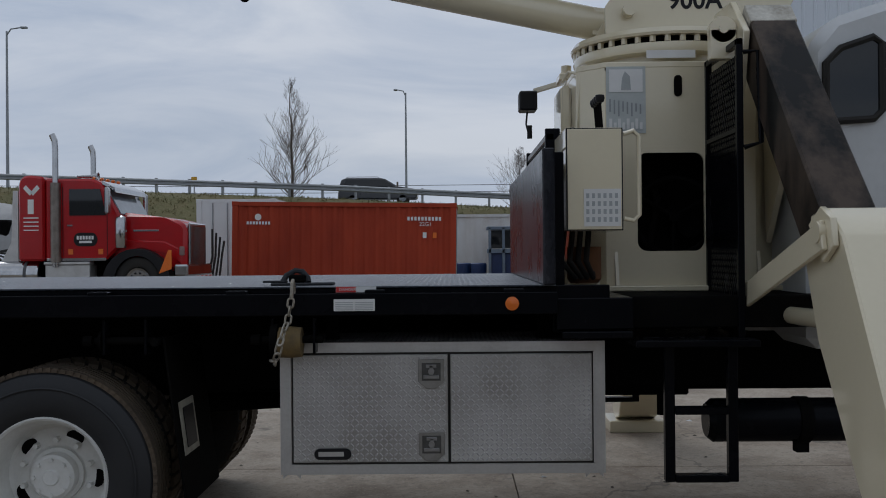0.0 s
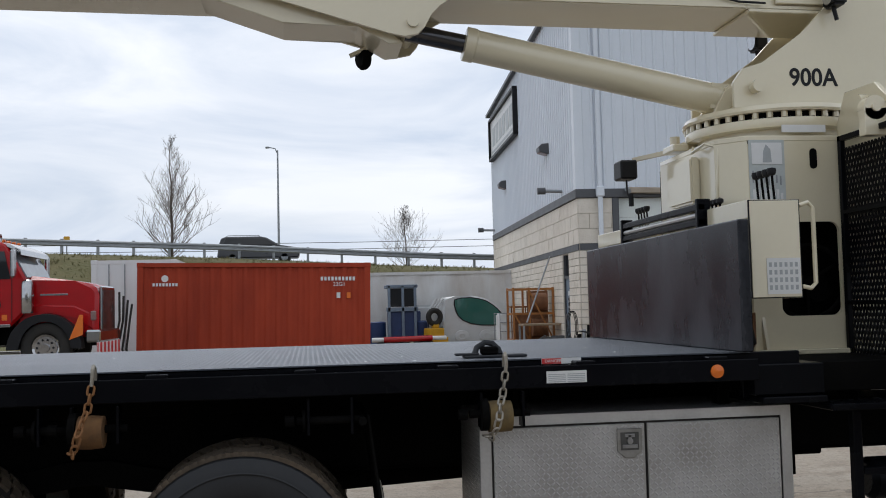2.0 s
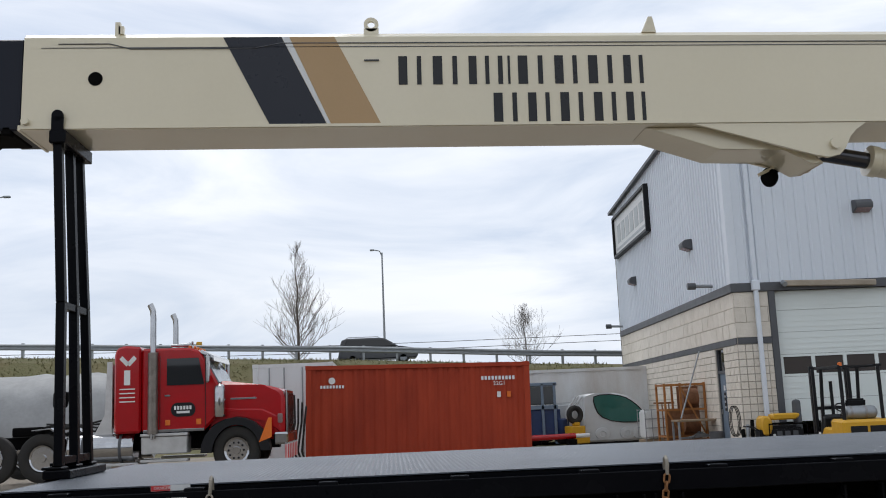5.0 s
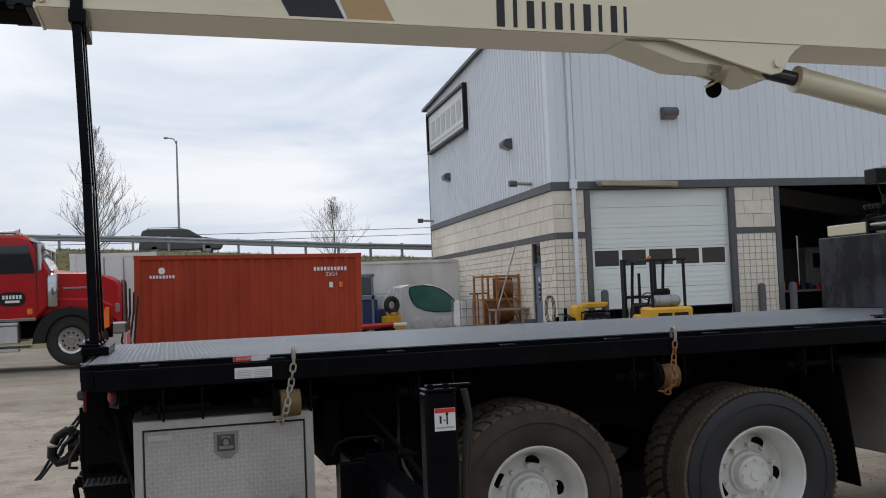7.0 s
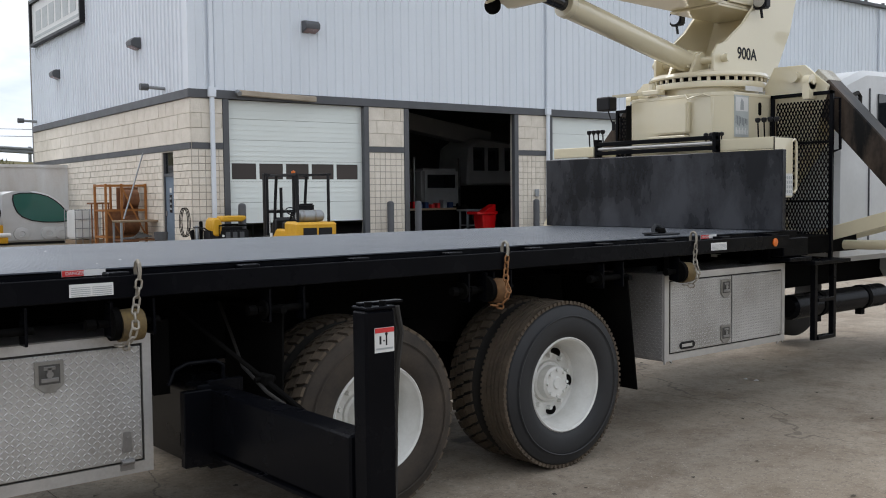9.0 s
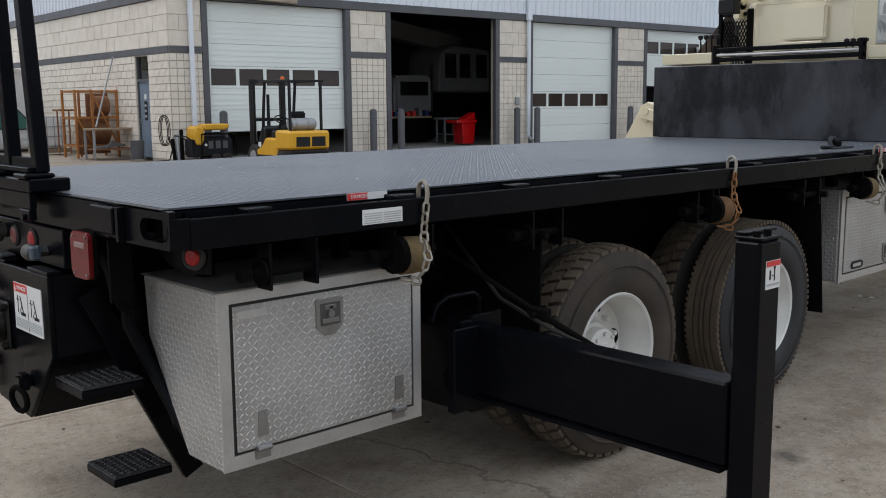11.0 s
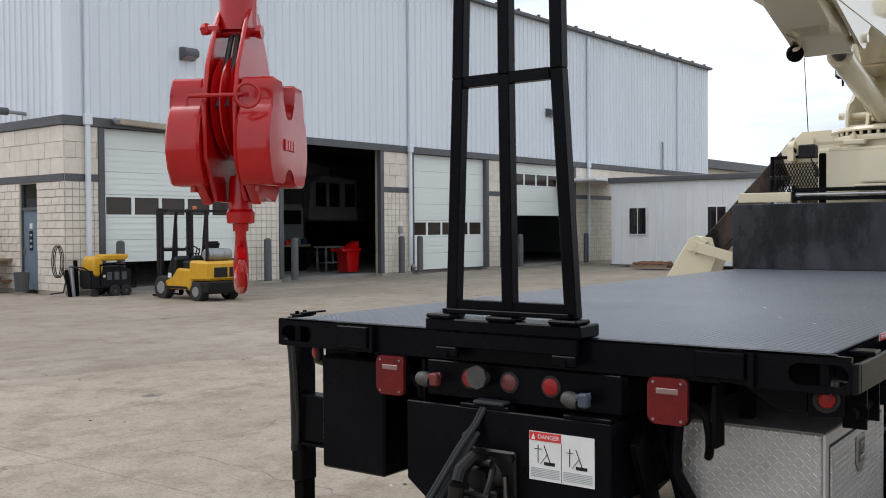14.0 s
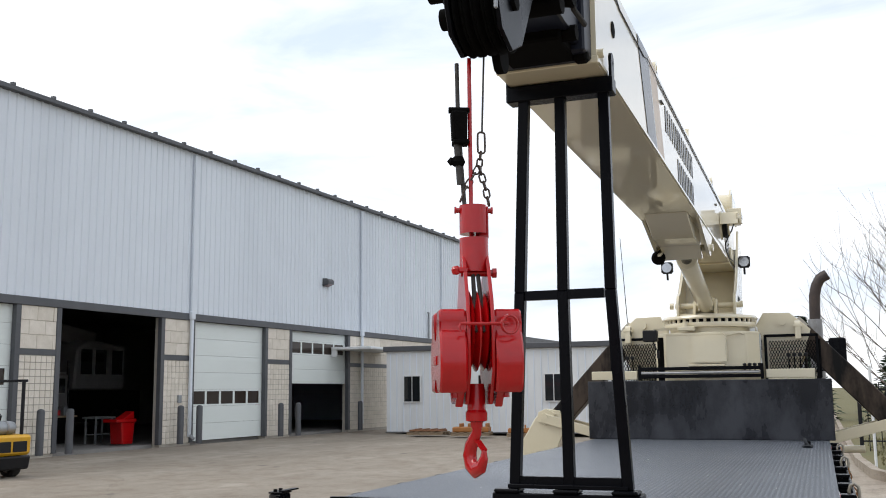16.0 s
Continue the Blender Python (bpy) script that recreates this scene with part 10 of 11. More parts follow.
def yellow_machine():
    m = thing("pressure_washer", pose(11.22, 20.35, height(11.5, 20), 0, 0, -8), "yellow and black wheeled pressure washer by the door", "pressure washer")
    P("body", INK, m, lambda b: (box(b, 0.02, 1.12, 0.06, 0.66, 0.20, 0.70, 0.04, 2), box(b, 0.35, 0.95, 0.10, 0.60, 0.70, 0.76, 0.01)), "black motor housing")
    P("tank", YELLOW, m, lambda b: prism(b, [(0.10, 0.50), (0.30, 0.50), (0.36, 0.72), (0.34, 0.96), (0.22, 1.03), (0.08, 1.0), (0.04, 0.75)], "y", 0.02, 0.62, 0.06), "yellow plastic tank")
    P("cover", YELLOW, m, lambda b: prism(b, [(0.36, 0.90), (0.96, 0.90), (1.08, 1.0), (1.05, 1.06), (0.40, 1.06), (0.36, 1.0)], "y", 0.08, 0.60, 0.05), "yellow burner cover")
    P("frame", CHASSIS, m, lambda b: (tube(b, [(0.25, 0.0, 0.28), (0.25, 0.0, 0.80), (1.18, 0.0, 0.80), (1.20, 0.0, 0.76), (1.20, 0.0, 0.22), (0.25, 0.0, 0.22)], 0.02, 8), tube(b, [(0.25, 0.72, 0.28), (0.25, 0.72, 0.80), (1.18, 0.72, 0.80), (1.20, 0.72, 0.22)], 0.02, 8), tube(b, [(1.20, 0.0, 0.78), (1.20, 0.72, 0.78)], 0.02, 8)), "dark tube frame")
    for k in range(3):
        P("louvre", TRIM, m, lambda b: box(b, 0.45 + 0.2 * k, 0.58 + 0.2 * k, 0.050, 0.062, 0.42, 0.62, 0.004))
    P("gauge", PAPER, m, lambda b: cyl(b, (0.38, 0.062, 0.52), (0.38, 0.045, 0.52), 0.035, 14))
    for x, y in ((0.62, -0.06), (0.92, -0.06), (0.62, 0.68), (0.92, 0.68)):
        w = P("wheel", RUBBER, m, lambda b: lathe(b, [(0.05, 0.0), (0.125, 0.0), (0.145, 0.02), (0.145, 0.08), (0.125, 0.10), (0.05, 0.10)], (x, y, 0.145), (0, 1, 0), 22, True))
        P("hub", TRIM, w, lambda b: lathe(b, [(0.0, 0.01), (0.05, 0.02), (0.05, 0.08), (0.0, 0.09)], (x, y, 0.145), (0, 1, 0), 14))
    P("castor", RUBBER, m, lambda b: lathe(b, [(0.0, 0.0), (0.08, 0.0), (0.095, 0.02), (0.095, 0.06), (0.0, 0.08)], (0.16, 0.1, 0.095), (0, 1, 0), 16))
    P("handle", INK, m, lambda b: (tube(b, [(0.05, 0.12, 0.62), (-0.12, 0.12, 0.74), (-0.28, 0.12, 0.76), (-0.28, 0.55, 0.76), (-0.12, 0.55, 0.74), (0.05, 0.55, 0.62)], 0.018, 8)), "black push handle")
    for k in range(3):
        pp = thing("drain_pipe", None, "dark pipe leaning at the wall corner", "pipe", "pipes at the wall corner")
        P("pipe", (CHASSIS, GALV, CHASSIS)[k], pp, lambda b: tube(b, [(10.98 + 0.13 * k, 20.85 + 0.05 * k, 0.04), (11.10 + 0.13 * k, 21.2, 0.72 + 0.12 * k)], 0.05, 12))


yellow_machine()


# ---- inside the open bay ---------------------------------------------------------------
def bay():
    M = BM
    c = thing("stored_crane", M @ Matrix.Translation((15.2, 7.2, FLOOR)), "dim white crane truck parked in the bay", "crane truck")
    # white greyed down: the shade of the bay is put into the colour
    dim = mat("bay_shaded_white", (0.40, 0.40, 0.39), (0.30, 0.30, 0.29), 0.5, scale=1.5, bump=0.03)
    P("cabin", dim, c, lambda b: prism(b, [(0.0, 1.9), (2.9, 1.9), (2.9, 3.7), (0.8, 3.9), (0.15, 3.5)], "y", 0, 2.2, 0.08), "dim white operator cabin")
    [P("window", DARKGLASS, c, lambda b: box(b, x, x + 0.6, -0.02, -0.005, 2.5, 3.5)) for x in (0.35, 1.15, 2.1)]
    P("chassis", CHASSIS, c, lambda b: box(b, -2.5, 4.0, 0.1, 2.3, 0.6, 1.85, 0.03))
    for x in (-1.6, -0.2, 2.6):
        P("wheel", RUBBER, c, lambda b: lathe(b, [(0.0, 0), (0.5, 0), (0.58, 0.05), (0.58, 0.4), (0.0, 0.4)], (x, 0.1, 0.58), (0, 1, 0), 24))
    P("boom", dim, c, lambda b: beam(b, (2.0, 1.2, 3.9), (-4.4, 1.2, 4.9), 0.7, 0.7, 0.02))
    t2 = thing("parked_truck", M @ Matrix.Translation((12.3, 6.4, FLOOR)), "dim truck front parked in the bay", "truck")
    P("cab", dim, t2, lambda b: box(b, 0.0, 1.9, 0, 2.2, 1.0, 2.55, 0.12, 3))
    P("window", DARKGLASS, t2, lambda b: box(b, 0.25, 1.65, -0.02, -0.005, 1.75, 2.3))
    P("base", CHASSIS, t2, lambda b: box(b, -0.1, 2.0, 0.0, 2.2, 0.0, 0.99, 0.05))
    [P("exhaust", CHROME, t2, lambda b: cyl(b, (x, 0.3, 1.0), (x, 0.3, 3.0), 0.06, 10)) for x in (-0.2, 2.1)]
    r = thing("red_parts_cart", M @ Matrix.Translation((11.0, 0.9, FLOOR)) @ Matrix.Diagonal((0.75, 0.75, 0.8, 1)), "red rolling parts washer inside the bay", "cart")
    P("bin", RED, r, lambda b: prism(b, [(0.1, 0.05), (0.75, 0.05), (0.85, 0.95), (0.0, 0.95)], "y", 0, 0.7, 0.03))
    P("tray", RED, r, lambda b: box(b, -0.35, 0.9, -0.05, 0.75, 0.95, 1.08, 0.02))
    P("lid", RED, r, lambda b: prism(b, [(0.2, 1.08), (0.9, 1.08), (0.9, 1.4)], "y", 0.1, 0.6, 0.02))
    s = thing("work_stool", M @ Matrix.Translation((11.6, 2.6, FLOOR)), "grey steel work table inside the bay", "table")
    P("top", GALV, s, lambda b: box(b, 0, 1.0, 0, 0.6, 0.85, 0.92, 0.01))
    for x in (0.08, 0.86):
        for y in (0.05, 0.5):
            P("leg", GALV, s, lambda b: box(b, x, x + 0.06, y, y + 0.05, 0, 0.85))
    P("shelf", GALV, s, lambda b: box(b, 0.1, 0.9, 0.05, 0.55, 0.3, 0.34))
    k = thing("tool_bench", M @ Matrix.Translation((9.6, 4.0, FLOOR)), "dark cluttered work bench inside the bay", "bench")
    P("bench_top", WOOD, k, lambda b: box(b, 0, 2.6, 0, 0.7, 0.9, 0.97))
    P("cabinet", CHASSIS, k, lambda b: box(b, 0.1, 2.5, 0.1, 0.7, 0.0, 0.89))
    rnd = random.Random(2)
    for i in range(9):
        x = 0.1 + i * 0.28
        P("tool", random.Random(i).choice((RED, BLUE, GALV, YELLOW, DECALRED)), k, lambda b: box(b, x, x + rnd.uniform(0.08, 0.2), 0.1, 0.4, 0.972, 0.98 + rnd.uniform(0.1, 0.3), 0.01))
    k2 = thing("tool_bench", M @ Matrix.Translation((21.3, 2.8, FLOOR)), "dark cluttered work bench inside the last bay", "bench")
    P("bench_top", WOOD, k2, lambda b: box(b, 0, 2.6, 0, 0.7, 0.9, 0.97))
    P("cabinet", CHASSIS, k2, lambda b: box(b, 0.1, 2.5, 0.1, 0.7, 0.0, 0.89))
    for i in range(6):
        P("tool", (PAPER, RED, GALV)[i % 3], k2, lambda b: box(b, 0.15 + i * 0.4, 0.35 + i * 0.4, 0.2, 0.4, 0.972, 1.1 + 0.1 * (i % 3), 0.01))


bay()


# ---- site office, annex, lawn and far trees -------------------------------------------------
OFFICE_WIN = (11.4, 8.1, 5.3)


def office():
    o = thing("site_office", pose(33.7, 4.7, 0.14), "white metal-clad site office with small dark windows", "office building")
    W, H = 12.6, 3.38
    P("wall", WHITE, o, lambda b: box(b, 0.03, 5.5, 0.0, W, 0, H))
    def ribs(b):
        k = 0
        while k * 0.3 < W - 0.2:
            box(b, 0.0, 0.03, k * 0.3 + 0.1, k * 0.3 + 0.14, 0.05, H - 0.1)
            k += 1
        k = 0
        while k * 0.3 < 5.3:
            box(b, k * 0.3 + 0.1, k * 0.3 + 0.14, W, W + 0.03, 0.05, H - 0.1)
            k += 1
    P("cladding", SIDING, o, ribs, "pale ribbed cladding", smooth=0)
    P("roof_edge", TRIM, o, lambda b: box(b, -0.12, 5.7, -0.2, W + 0.1, H, H + 0.22, 0.02))
    P("base_trim", TRIM, o, lambda b: box(b, -0.02, 0.03, 0, W + 0.04, 0.0, 0.04))
    for y in OFFICE_WIN:
        w = P("window", PAPER, o, lambda b: box(b, -0.05, 0.0, y - 0.40, y + 0.40, 1.24, 2.38, 0.01), "white framed sliding window")
        P("pane", DARKGLASS, w, lambda b: (box(b, -0.062, -0.05, y - 0.35, y - 0.02, 1.29, 2.33), box(b, -0.062, -0.05, y + 0.02, y + 0.35, 1.29, 2.33)))
    aw = thing("door_canopy", pose(34.3, 17.4, 3.2), "small pale canopy beside the office", "canopy")
    P("canopy", WHITE, aw, lambda b: box(b, 0.0, 4.5, 0.9, 2.85, 0.5, 0.62, 0.02))
    P("bracket", WHITE, aw, lambda b: box(b, 0.05, 0.15, 2.6, 2.85, 0.2, 0.499))
    for x, y, n in ((31.6, 14.0, 0), (31.4, 12.0, 1), (31.0, 9.6, 2)):
        p = thing("loaded_pallet", pose(x, y, 0.145, 0, 0, 8 * n), "wooden pallet with small machine parts by the office", "pallet", "pallets by the office")
        for k in range(5):
            P("deck_board", WOOD, p, lambda b: box(b, 0, 0.9, k * 0.32, k * 0.32 + 0.2, 0.10, 0.13))
        [P("bearer", WOOD, p, lambda b: box(b, xx, xx + 0.08, 0, 1.5, 0, 0.099)) for xx in (0.02, 0.41, 0.80)]
        P("load", (RUST, RACKOR, RACKOR)[n], p, lambda b: (box(b, 0.1, 0.8, 0.05, 1.45, 0.131, (0.20, 0.32, 0.30)[n], 0.03), [box(b, 0.12, 0.78, 0.1 + k * 0.34, 0.16 + k * 0.34, (0.20, 0.32, 0.30)[n], (0.24, 0.46, 0.42)[n], 0.01) for k in range(4)]))


office()


def annex():
    a = thing("annex_building", pose(50.1, 19.6, 0.1, 0, 0, BANG), "low tan annex with a dark roof edge", "building")
    P("wall", mat("annex_wall", (0.50, 0.45, 0.36), (0.42, 0.37, 0.30), 0.9, scale=1, fine=10, bump=0.2), a, lambda b: box(b, 0, 26, 0, 9, 0, 4.9))
    P("roof_edge", TRIM, a, lambda b: box(b, -0.1, 26.2, -0.25, 9.2, 4.9, 5.4, 0.02))


annex()


def lawn():
    bm = B()
    rnd = random.Random(6)
    pts = [(15.2, -30), (15.2, -4.0), (15.6, -2.4), (16.6, -1.4), (18.2, -0.95), (22, -0.75), (30, -0.70), (120, -0.7), (120, -30)]
    prism(bm, pts, "z", -0.12, 0.10)
    tagged(part("lawn", bm, GRASS), "grassy lawn behind a concrete kerb", "lawn", kind="structure")
    bm = B()
    inner = [Vector((x, y, 0)) for x, y in pts[:-1]]
    outer = []
    for i, p in enumerate(inner):
        a, c = inner[max(0, i - 1)], inner[min(len(inner) - 1, i + 1)]
        d = (c - a).normalized()
        outer.append(p + Vector((-d.y, d.x, 0)) * 0.18)
    lo = [[bm.verts.new((q.x, q.y, z)) for q in line] for line in (inner, outer) for z in (-0.12, 0.14)]
    for i in range(len(inner) - 1):
        for a, c in ((1, 3), (3, 2), (0, 1)):
            bm.faces.new((lo[a][i], lo[a][i + 1], lo[c][i + 1], lo[c][i]))
    tagged(part("kerb", bm, CONCRETE), "pale concrete kerb round the lawn", "kerb", kind="structure")
    ragged_grass_lawn = B()
    for _ in range(3500):
        x, y = rnd.uniform(16.5, 32), rnd.uniform(-9, -1.1)
        a, w, h = rnd.uniform(0, 6.28), rnd.uniform(0.01, 0.03), rnd.uniform(0.04, 0.12)
        ragged_grass_lawn.faces.new([ragged_grass_lawn.verts.new(p) for p in ((x - w * math.cos(a), y - w * math.sin(a), 0.10), (x + w * math.cos(a), y + w * math.sin(a), 0.10), (x + rnd.uniform(-0.04, 0.04), y + rnd.uniform(-0.04, 0.04), 0.11 + h))])
    tagged(part("lawn_grass", ragged_grass_lawn, GRASS, smooth=0), "short tufts of lawn grass", "grass", kind="stuff")
    f = thing("picket_fence", None, "black steel picket fence on the lawn", "fence")
    bar = B()
    box(bar, -0.012, 0.012, -0.012, 0.012, 0.10, 1.95)
    bar = link_mesh("picket", bar, INK)
    y = -0.9
    while y > -14:
        o = new("picket", bar)
        o.parent = f
        o.location = (25.0, y, 0)
        y -= 0.16
    [P("rail", INK, f, lambda b: box(b, 24.98, 25.02, -14.0, -0.85, z, z + 0.04)) for z in (0.35, 1.75)]
    for y in (-0.85, -3.3, -5.8, -8.3):
        P("post", INK, f, lambda b: box(b, 24.96, 25.04, y - 0.04, y + 0.04, 0.1, 2.1))
    s = thing("sign_post", pose(19.0, -0.92, 0.10), "thin white post on the lawn", "post")
    P("post", WHITE, s, lambda b: cyl(b, (0, 0, 0), (0, 0, 2.2), 0.03, 8))


lawn()


def evergreen(x, y, H, R, seed):
    t = thing("evergreen_tree", pose(x, y, 0.05), "dark dense evergreen tree", "tree", "evergreens")
    rnd = random.Random(seed)
    P("trunk", BARK, t, lambda b: cyl(b, (0, 0, 0), (0, 0, H * 0.95), 0.16, 8, 0.02))
    def crown(b):
        for _ in range(3400):
            f = rnd.random() ** 0.9
            z = H * (0.08 + 0.92 * f)
            r = R * (1.02 - f) * math.sqrt(rnd.uniform(0.15, 1.0)) * rnd.uniform(0.75, 1.12)
            a = rnd.uniform(0, 6.28)
            c = Vector((r * math.cos(a), r * math.sin(a), z - 0.25 * r))
            d = Vector((math.cos(a), math.sin(a), rnd.uniform(-0.5, 0.25))).normalized() * rnd.uniform(0.18, 0.42)
            s = Vector((-math.sin(a), math.cos(a), rnd.uniform(-0.5, 0.5))) * rnd.uniform(0.07, 0.17)
            b.faces.new([b.verts.new(q) for q in (c - s, c + s, c + d)])
    P("crown", PINE, t, crown, smooth=0)


for q in ((52, 0.9, 5.6, 1.5, 1), (50, -4.0, 5.2, 2.4, 2), (56, -6.5, 6.4, 2.6, 6), (60, -9.0, 7.0, 2.5, 3), (66, 1.0, 6.5, 2.0, 4), (54, -13, 7.5, 2.6, 5)):
    evergreen(*q)
bare_tree(34.0, -3.6, 0.1, 8.5, 4.2, 31)


def road_car():
    c = thing("road_car", pose(-1.1, 51.8, 4.25), "dark grey estate car on the road", "car")
    paint = mat("dark_car_paint", (0.020, 0.022, 0.026), (0.028, 0.030, 0.034), 0.3, scale=2, bump=0.0, coat=0.5)
    P("body", paint, c, lambda b: prism(b, [(0.0, 0.35), (0.1, 0.30), (4.5, 0.30), (4.62, 0.5), (4.55, 0.85), (3.6, 1.0), (0.1, 1.02)], "y", 0, 1.8, 0.07))
    P("cabin", paint, c, lambda b: prism(b, [(0.08, 1.0), (3.5, 1.0), (2.75, 1.45), (2.4, 1.52), (0.5, 1.52), (0.22, 1.42)], "y", 0.1, 1.7, 0.05))
    for y0, y1 in ((0.085, 0.098), (1.702, 1.715)):
        P("side_glass", DARKGLASS, c, lambda b: prism(b, [(0.35, 1.04), (3.25, 1.04), (2.68, 1.40), (0.5, 1.42)], "y", y0, y1))
    for x in (0.85, 3.75):
        for y in (0.0, 1.58):
            w = P("wheel", GALV, c, lambda b: lathe(b, [(0.0, 0.0), (0.2, 0.0), (0.2, 0.2), (0.0, 0.2)], (x, y, 0.33), (0, 1, 0), 18))
            P("tyre", RUBBER, w, lambda b: lathe(b, [(0.2, 0.0), (0.32, 0.01), (0.33, 0.05), (0.33, 0.17), (0.2, 0.21)], (x, y, 0.33), (0, 1, 0), 24, True))
    [P("head_lamp", LENSCLR, c, lambda b: box(b, 4.5, 4.6, y, y + 0.3, 0.62, 0.78, 0.02)) for y in (0.1, 1.4)]
    [P("roof_rail", GALV, c, lambda b: tube(b, [(0.5, y, 1.52), (0.6, y, 1.58), (2.3, y, 1.58), (2.4, y, 1.52)], 0.02, 6)) for y in (0.2, 1.6)]


road_car()


def container_hose():
    h = thing("hose_bundle", pose(-0.62, 20.55, 0.2), "black hoses hanging at the container corner", "hose")
    [P("hose", RUBBER, h, lambda b: tube(b, [(0.10 * k, 0, 1.9 - 0.1 * k), (0.02 + 0.08 * k, -0.1, 1.2), (-0.12 + 0.1 * k, -0.1, 0.5), (0.05 + 0.08 * k, -0.05, 0.12), (0.30, 0.0, 0.2)], 0.028, 6)) for k in range(4)]


container_hose()
roadside_marker()


# ---- facing blocks of the workshop walls ----
def block_mesh(w, h, d, seed):
    """One split-face block: a slab with an uneven front."""
    rnd = random.Random(seed)
    bm = B()
    e = 0.006
    nx, nz = 3, 2
    g = [[bm.verts.new((w * i / nx if 0 < i < nx else (e if i == 0 else w - e), -d - (rnd.uniform(-0.008, 0.012) if 0 < i < nx and 0 < k < nz else 0), h * k / nz if 0 < k < nz else (e if k == 0 else h - e))) for k in range(nz + 1)] for i in range(nx + 1)]
    for i in range(nx):
        for k in range(nz):
            bm.faces.new((g[i][k], g[i + 1][k], g[i + 1][k + 1], g[i][k + 1]))
    rim = [g[i][0] for i in range(nx + 1)] + [g[nx][k] for k in range(1, nz + 1)] + [g[i][nz] for i in range(nx - 1, -1, -1)] + [g[0][k] for k in range(nz - 1, 0, -1)]
    back = [bm.verts.new((v.co.x, 0.0, v.co.z)) for v in rim]
    n = len(rim)
    for i in range(n):
        bm.faces.new((rim[i], rim[(i + 1) % n], back[(i + 1) % n], back[i]))
    return bm


def block_wall(parent, spans, w, h, z0, z1, turn, near, stagger):
    """Courses of blocks over the spans; those of the first stretch are pieces of their own."""
    rows = int(round((z1 - z0) / h))
    h = (z1 - z0) / rows
    shapes = [link_mesh("block", block_mesh(w - 0.012, h - 0.012, 0.022, 40 + k), BLOCK, 0) for k in range(4)]
    rnd = random.Random(9)
    rest = B()
    count = 0
    for a, b in spans:
        for r in range(rows):
            s = a + (w / 2 if (stagger and r % 2) else 0.0)
            if stagger and r % 2:
                s = a
            first = True
            while s < b - 0.03:
                ww = w / 2 if (first and stagger and r % 2) else w
                ww = min(ww, b - s)
                m = Matrix.Translation((s + 0.006, 0, z0 + r * h + 0.006)) if turn == "x" else Matrix.Translation((0, s + ww - 0.006, z0 + r * h + 0.006)) @ Matrix.Rotation(-math.pi / 2, 4, "Z")
                if abs(ww - w) < 0.02 and count < 300 and a < near:
                    o = new("block", rnd.choice(shapes))
                    o.parent = parent
                    o.matrix_parent_inverse = Matrix.Identity(4)
                    o.matrix_basis = m
                    count += 1
                else:
                    merge_piece(rest, ww - 0.012, h - 0.012, m, rnd)
                s += ww
                first = False
    o = part("block_rest", rest, BLOCK, parent, smooth=0)
    o["kind"] = "stuff"


def merge_piece(bm, w, h, m, rnd):
    d = -0.022 - rnd.uniform(-0.004, 0.006)
    v = [bm.verts.new(m @ Vector(p)) for p in ((0, 0, 0), (w, 0, 0), (w, 0, h), (0, 0, h), (0.006, d, 0.006), (w - 0.006, d, 0.006), (w - 0.006, d, h - 0.006), (0.006, d, h - 0.006))]
    for f in ((4, 5, 6, 7), (0, 1, 5, 4), (1, 2, 6, 5), (2, 3, 7, 6), (3, 0, 4, 7)):
        bm.faces.new([v[i] for i in f])


EDGES = [0.0] + [e for d in DOORS for e in d] + [BLEN]
PIERS = [(a + (0.01 if i else 0.0), b - 0.09) for i, (a, b) in enumerate(zip(EDGES[0::2], EDGES[1::2]))]
PIERS = [(a + (0.09 if i else 0.0), min(b, 36.5)) for i, (a, b) in enumerate(PIERS)]
block_wall(WALL_FRONT, PIERS, 0.2, 0.2, FLOOR, LEDGE0 - 0.01, "x", 8.0, False)
block_wall(WALL_SIDE, [(0.0, 1.33), (2.22, BDEP)], 0.4, 0.2, FLOOR, LEDGE0 - 0.01, "y", 9.0, True)


def upper_courses():
    """The larger split-face courses between the two dark bands."""
    rnd = random.Random(12)
    for parent, spans, turn in ((WALL_FRONT, PIERS, "x"), (WALL_SIDE, [(0.0, BDEP)], "y")):
        bm = B()
        for a, b in spans:
            for r in range(3):
                s = a
                while s < b - 0.02:
                    ww = min(0.6 if not (r % 2 and s == a) else 0.3, b - s)
                    m = Matrix.Translation((s + 0.003, 0, LEDGE1 + 0.005 + r * 0.41)) if turn == "x" else Matrix.Translation((0, s + ww - 0.003, LEDGE1 + 0.005 + r * 0.41)) @ Matrix.Rotation(-math.pi / 2, 4, "Z")
                    merge_piece(bm, ww - 0.006, 0.404, m, rnd)
                    s += ww
        o = part("upper_block", bm, BLOCK, parent, smooth=0)
        o["kind"] = "stuff"


upper_courses()


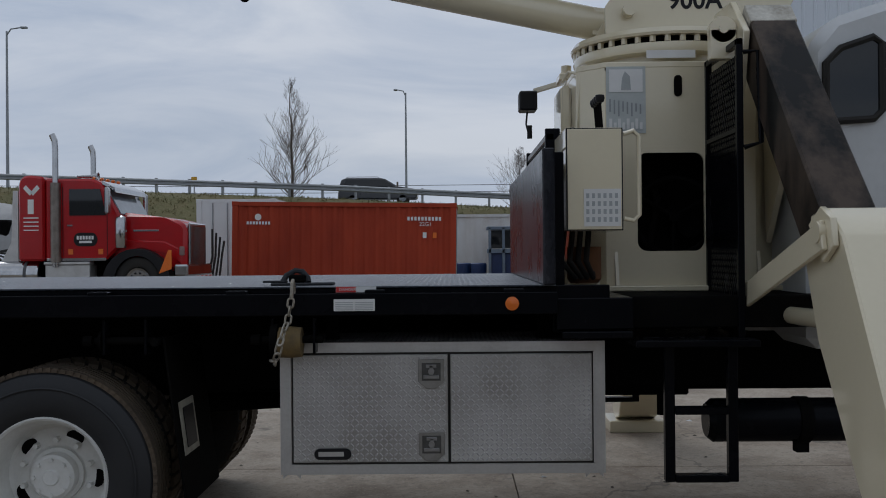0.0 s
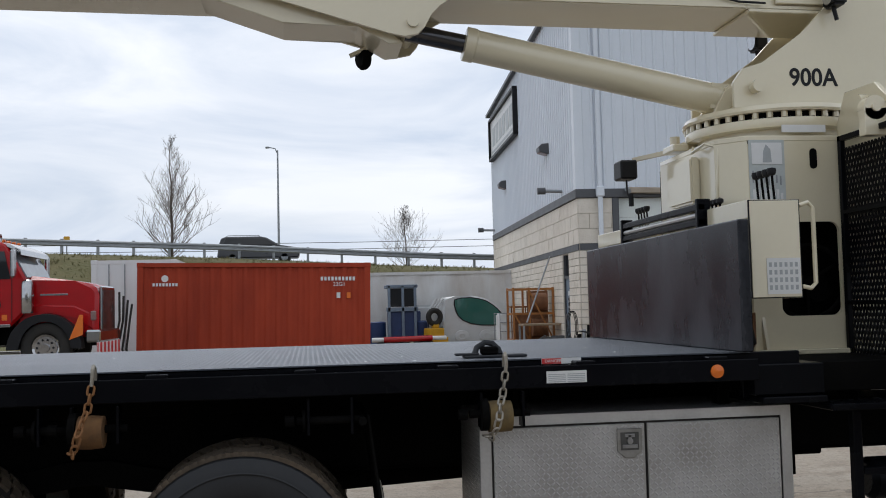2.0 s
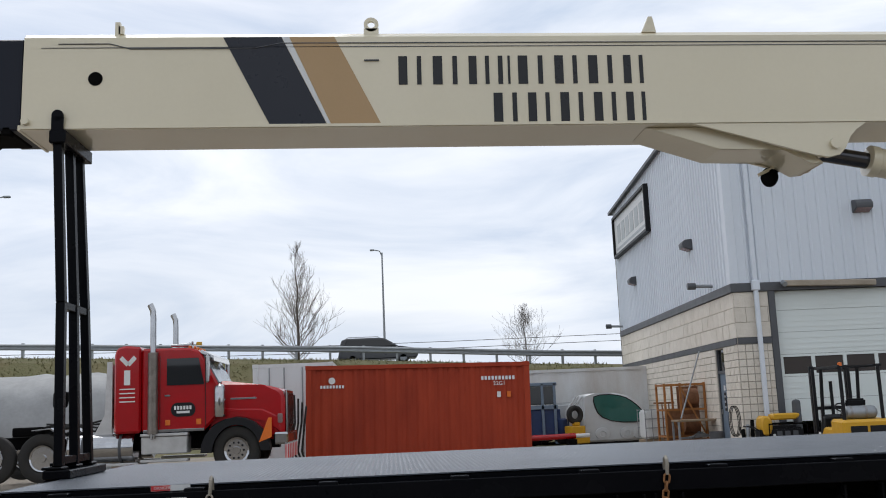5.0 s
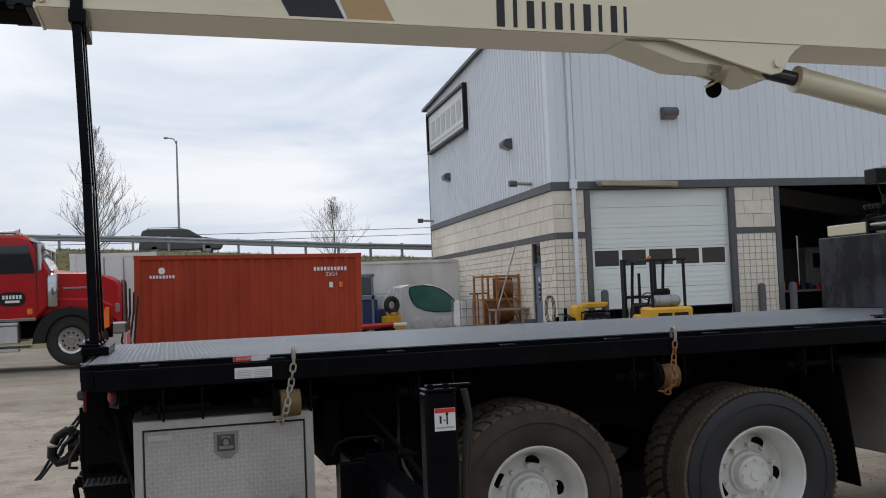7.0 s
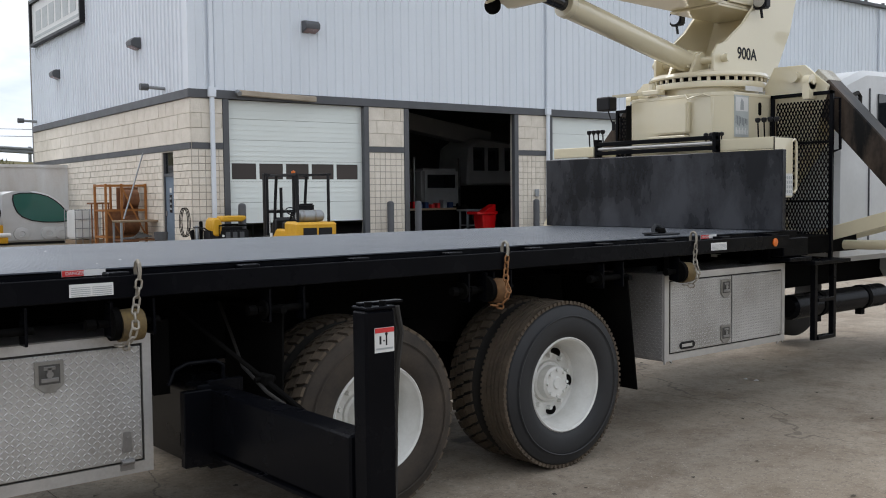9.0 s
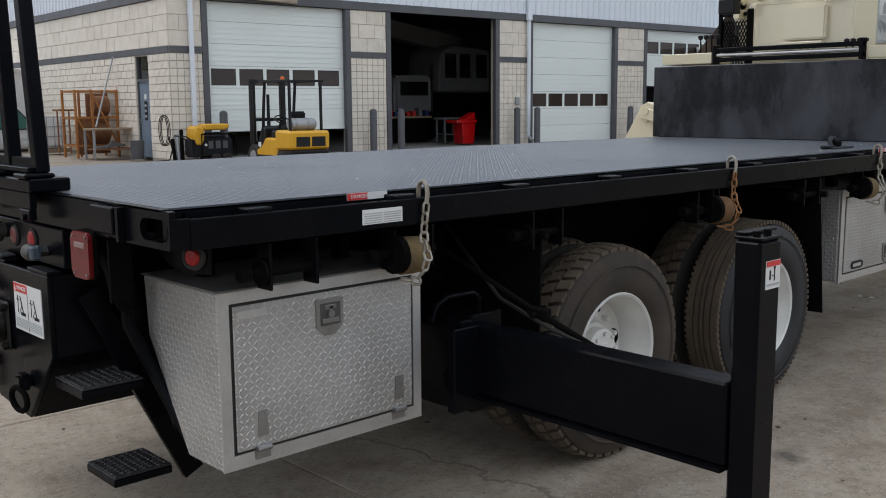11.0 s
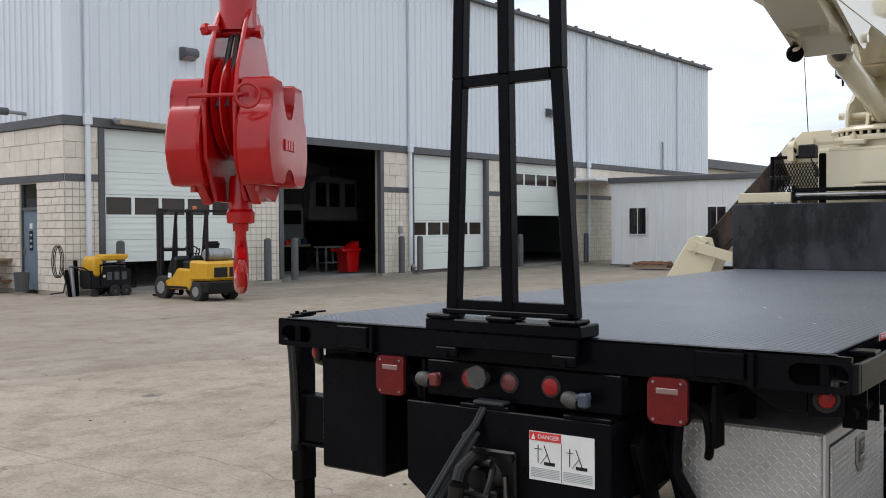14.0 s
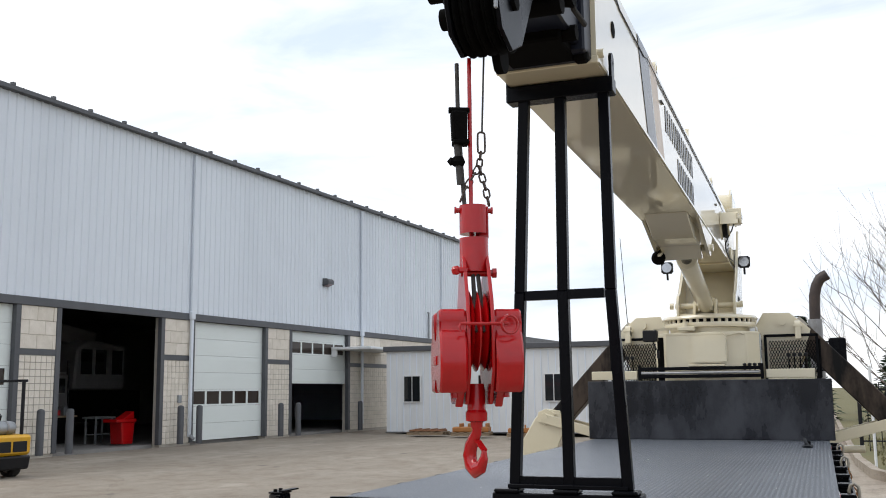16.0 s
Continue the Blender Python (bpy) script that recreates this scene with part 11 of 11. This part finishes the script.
# ---- pavement slabs ----
def pavement():
    pv = thing("pavement", None, "large worn concrete slabs of a yard", "pavement", kind="structure")
    S, g = 4.8, 0.004
    for i in range(-5, 13):
        for j in range(-4, 8):
            x0, y0 = i * S + 1.1, j * S - 2.2
            x1, y1 = x0 + S, y0 + S
            if y0 > 27:
                continue
            bm = B()
            e = 0.006
            top = [bm.verts.new((x, y, height(x, y))) for x, y in ((x0 + g + e, y0 + g + e), (x1 - g - e, y0 + g + e), (x1 - g - e, y1 - g - e), (x0 + g + e, y1 - g - e))]
            mid = [bm.verts.new((x, y, height(x, y) - e * 0.6)) for x, y in ((x0 + g, y0 + g), (x1 - g, y0 + g), (x1 - g, y1 - g), (x0 + g, y1 - g))]
            low = [bm.verts.new((v.co.x, v.co.y, v.co.z - 0.05)) for v in mid]
            bm.faces.new(top)
            for a, b in ((top, mid), (mid, low)):
                for k in range(4):
                    bm.faces.new((a[k], a[(k + 1) % 4], b[(k + 1) % 4], b[k]))
            part("slab", bm, CONCRETE, pv, smooth=0)


pavement()


def apron():
    """Older, browner surfacing that begins at a ragged seam across the yard."""
    rnd = random.Random(41)
    steps = (0.0, 0.012, 0.04, 0.09, 0.17, 0.28, 0.42, 0.58, 0.76, 1.0)
    bm, rows, wob = B(), [], 0.0
    for i in range(230):
        x = -14 + i * 0.21
        wob = 0.8 * wob + rnd.uniform(-0.07, 0.07)
        y0 = 9.6 - 0.22 * (x - 4.5) + wob if x < 18 else 6.63 + wob
        y1 = 30.0 if x < 10.9 else 21.36 - 0.0542 * (x - 11.23)
        rows.append([bm.verts.new((x, y0 - 0.22, height(x, y0) - 0.02))] + [bm.verts.new((x, y0 + (y1 - y0) * k, height(x, y0 + (y1 - y0) * k) + 0.022)) for k in steps])
    for a, b in zip(rows, rows[1:]):
        for k in range(len(a) - 1):
            bm.faces.new((a[k], b[k], b[k + 1], a[k + 1]))
    tagged(part("apron", bm, APRON, smooth=30), "older brown-grey surfacing beyond a ragged seam", "pavement", kind="structure")


apron()


def litter():
    """Loose grit, flakes and dead leaves scattered over the slabs."""
    rnd = random.Random(17)
    for material, n, lo, hi, label in ((JOINT, 420, 0.008, 0.022, "dark grit and dead leaf crumbs on the yard"), (PAPER, 26, 0.012, 0.035, "small pale scraps lying on the yard")):
        bm = B()
        for _ in range(n):
            x, y = rnd.uniform(-6, 9), rnd.uniform(-4, 14)
            s, a = rnd.uniform(lo, hi), rnd.uniform(0, 6.28)
            z = height(x, y) + 0.004
            vs = [bm.verts.new((x + s * rnd.uniform(0.5, 1.2) * math.cos(a + k * 1.256), y + s * rnd.uniform(0.5, 1.2) * math.sin(a + k * 1.256), z + rnd.uniform(0, 0.006))) for k in range(5)]
            top = bm.verts.new((x, y, z + s * 0.45))
            for k in range(5):
                bm.faces.new((vs[k], vs[(k + 1) % 5], top))
        tagged(part("litter", bm, material, smooth=0), label, "litter", kind="stuff")


litter()


def deck_flecks():
    rnd = random.Random(21)
    bm = B()
    for _ in range(15):
        x, y, s = rnd.uniform(0.2, 5.7), rnd.uniform(0.15, 2.3), rnd.uniform(0.005, 0.012)
        vs = [bm.verts.new((x + s * rnd.uniform(0.5, 1.2) * math.cos(k * 1.256), y + s * rnd.uniform(0.5, 1.2) * math.sin(k * 1.256), DZ + 0.001)) for k in range(5)]
        top = bm.verts.new((x, y, DZ + 0.004))
        for k in range(5):
            bm.faces.new((vs[k], vs[(k + 1) % 5], top))
    tagged(part("deck_flecks", bm, PAPER, smooth=0), "pale flecks of dirt on the truck deck", "dirt", kind="stuff")


deck_flecks()
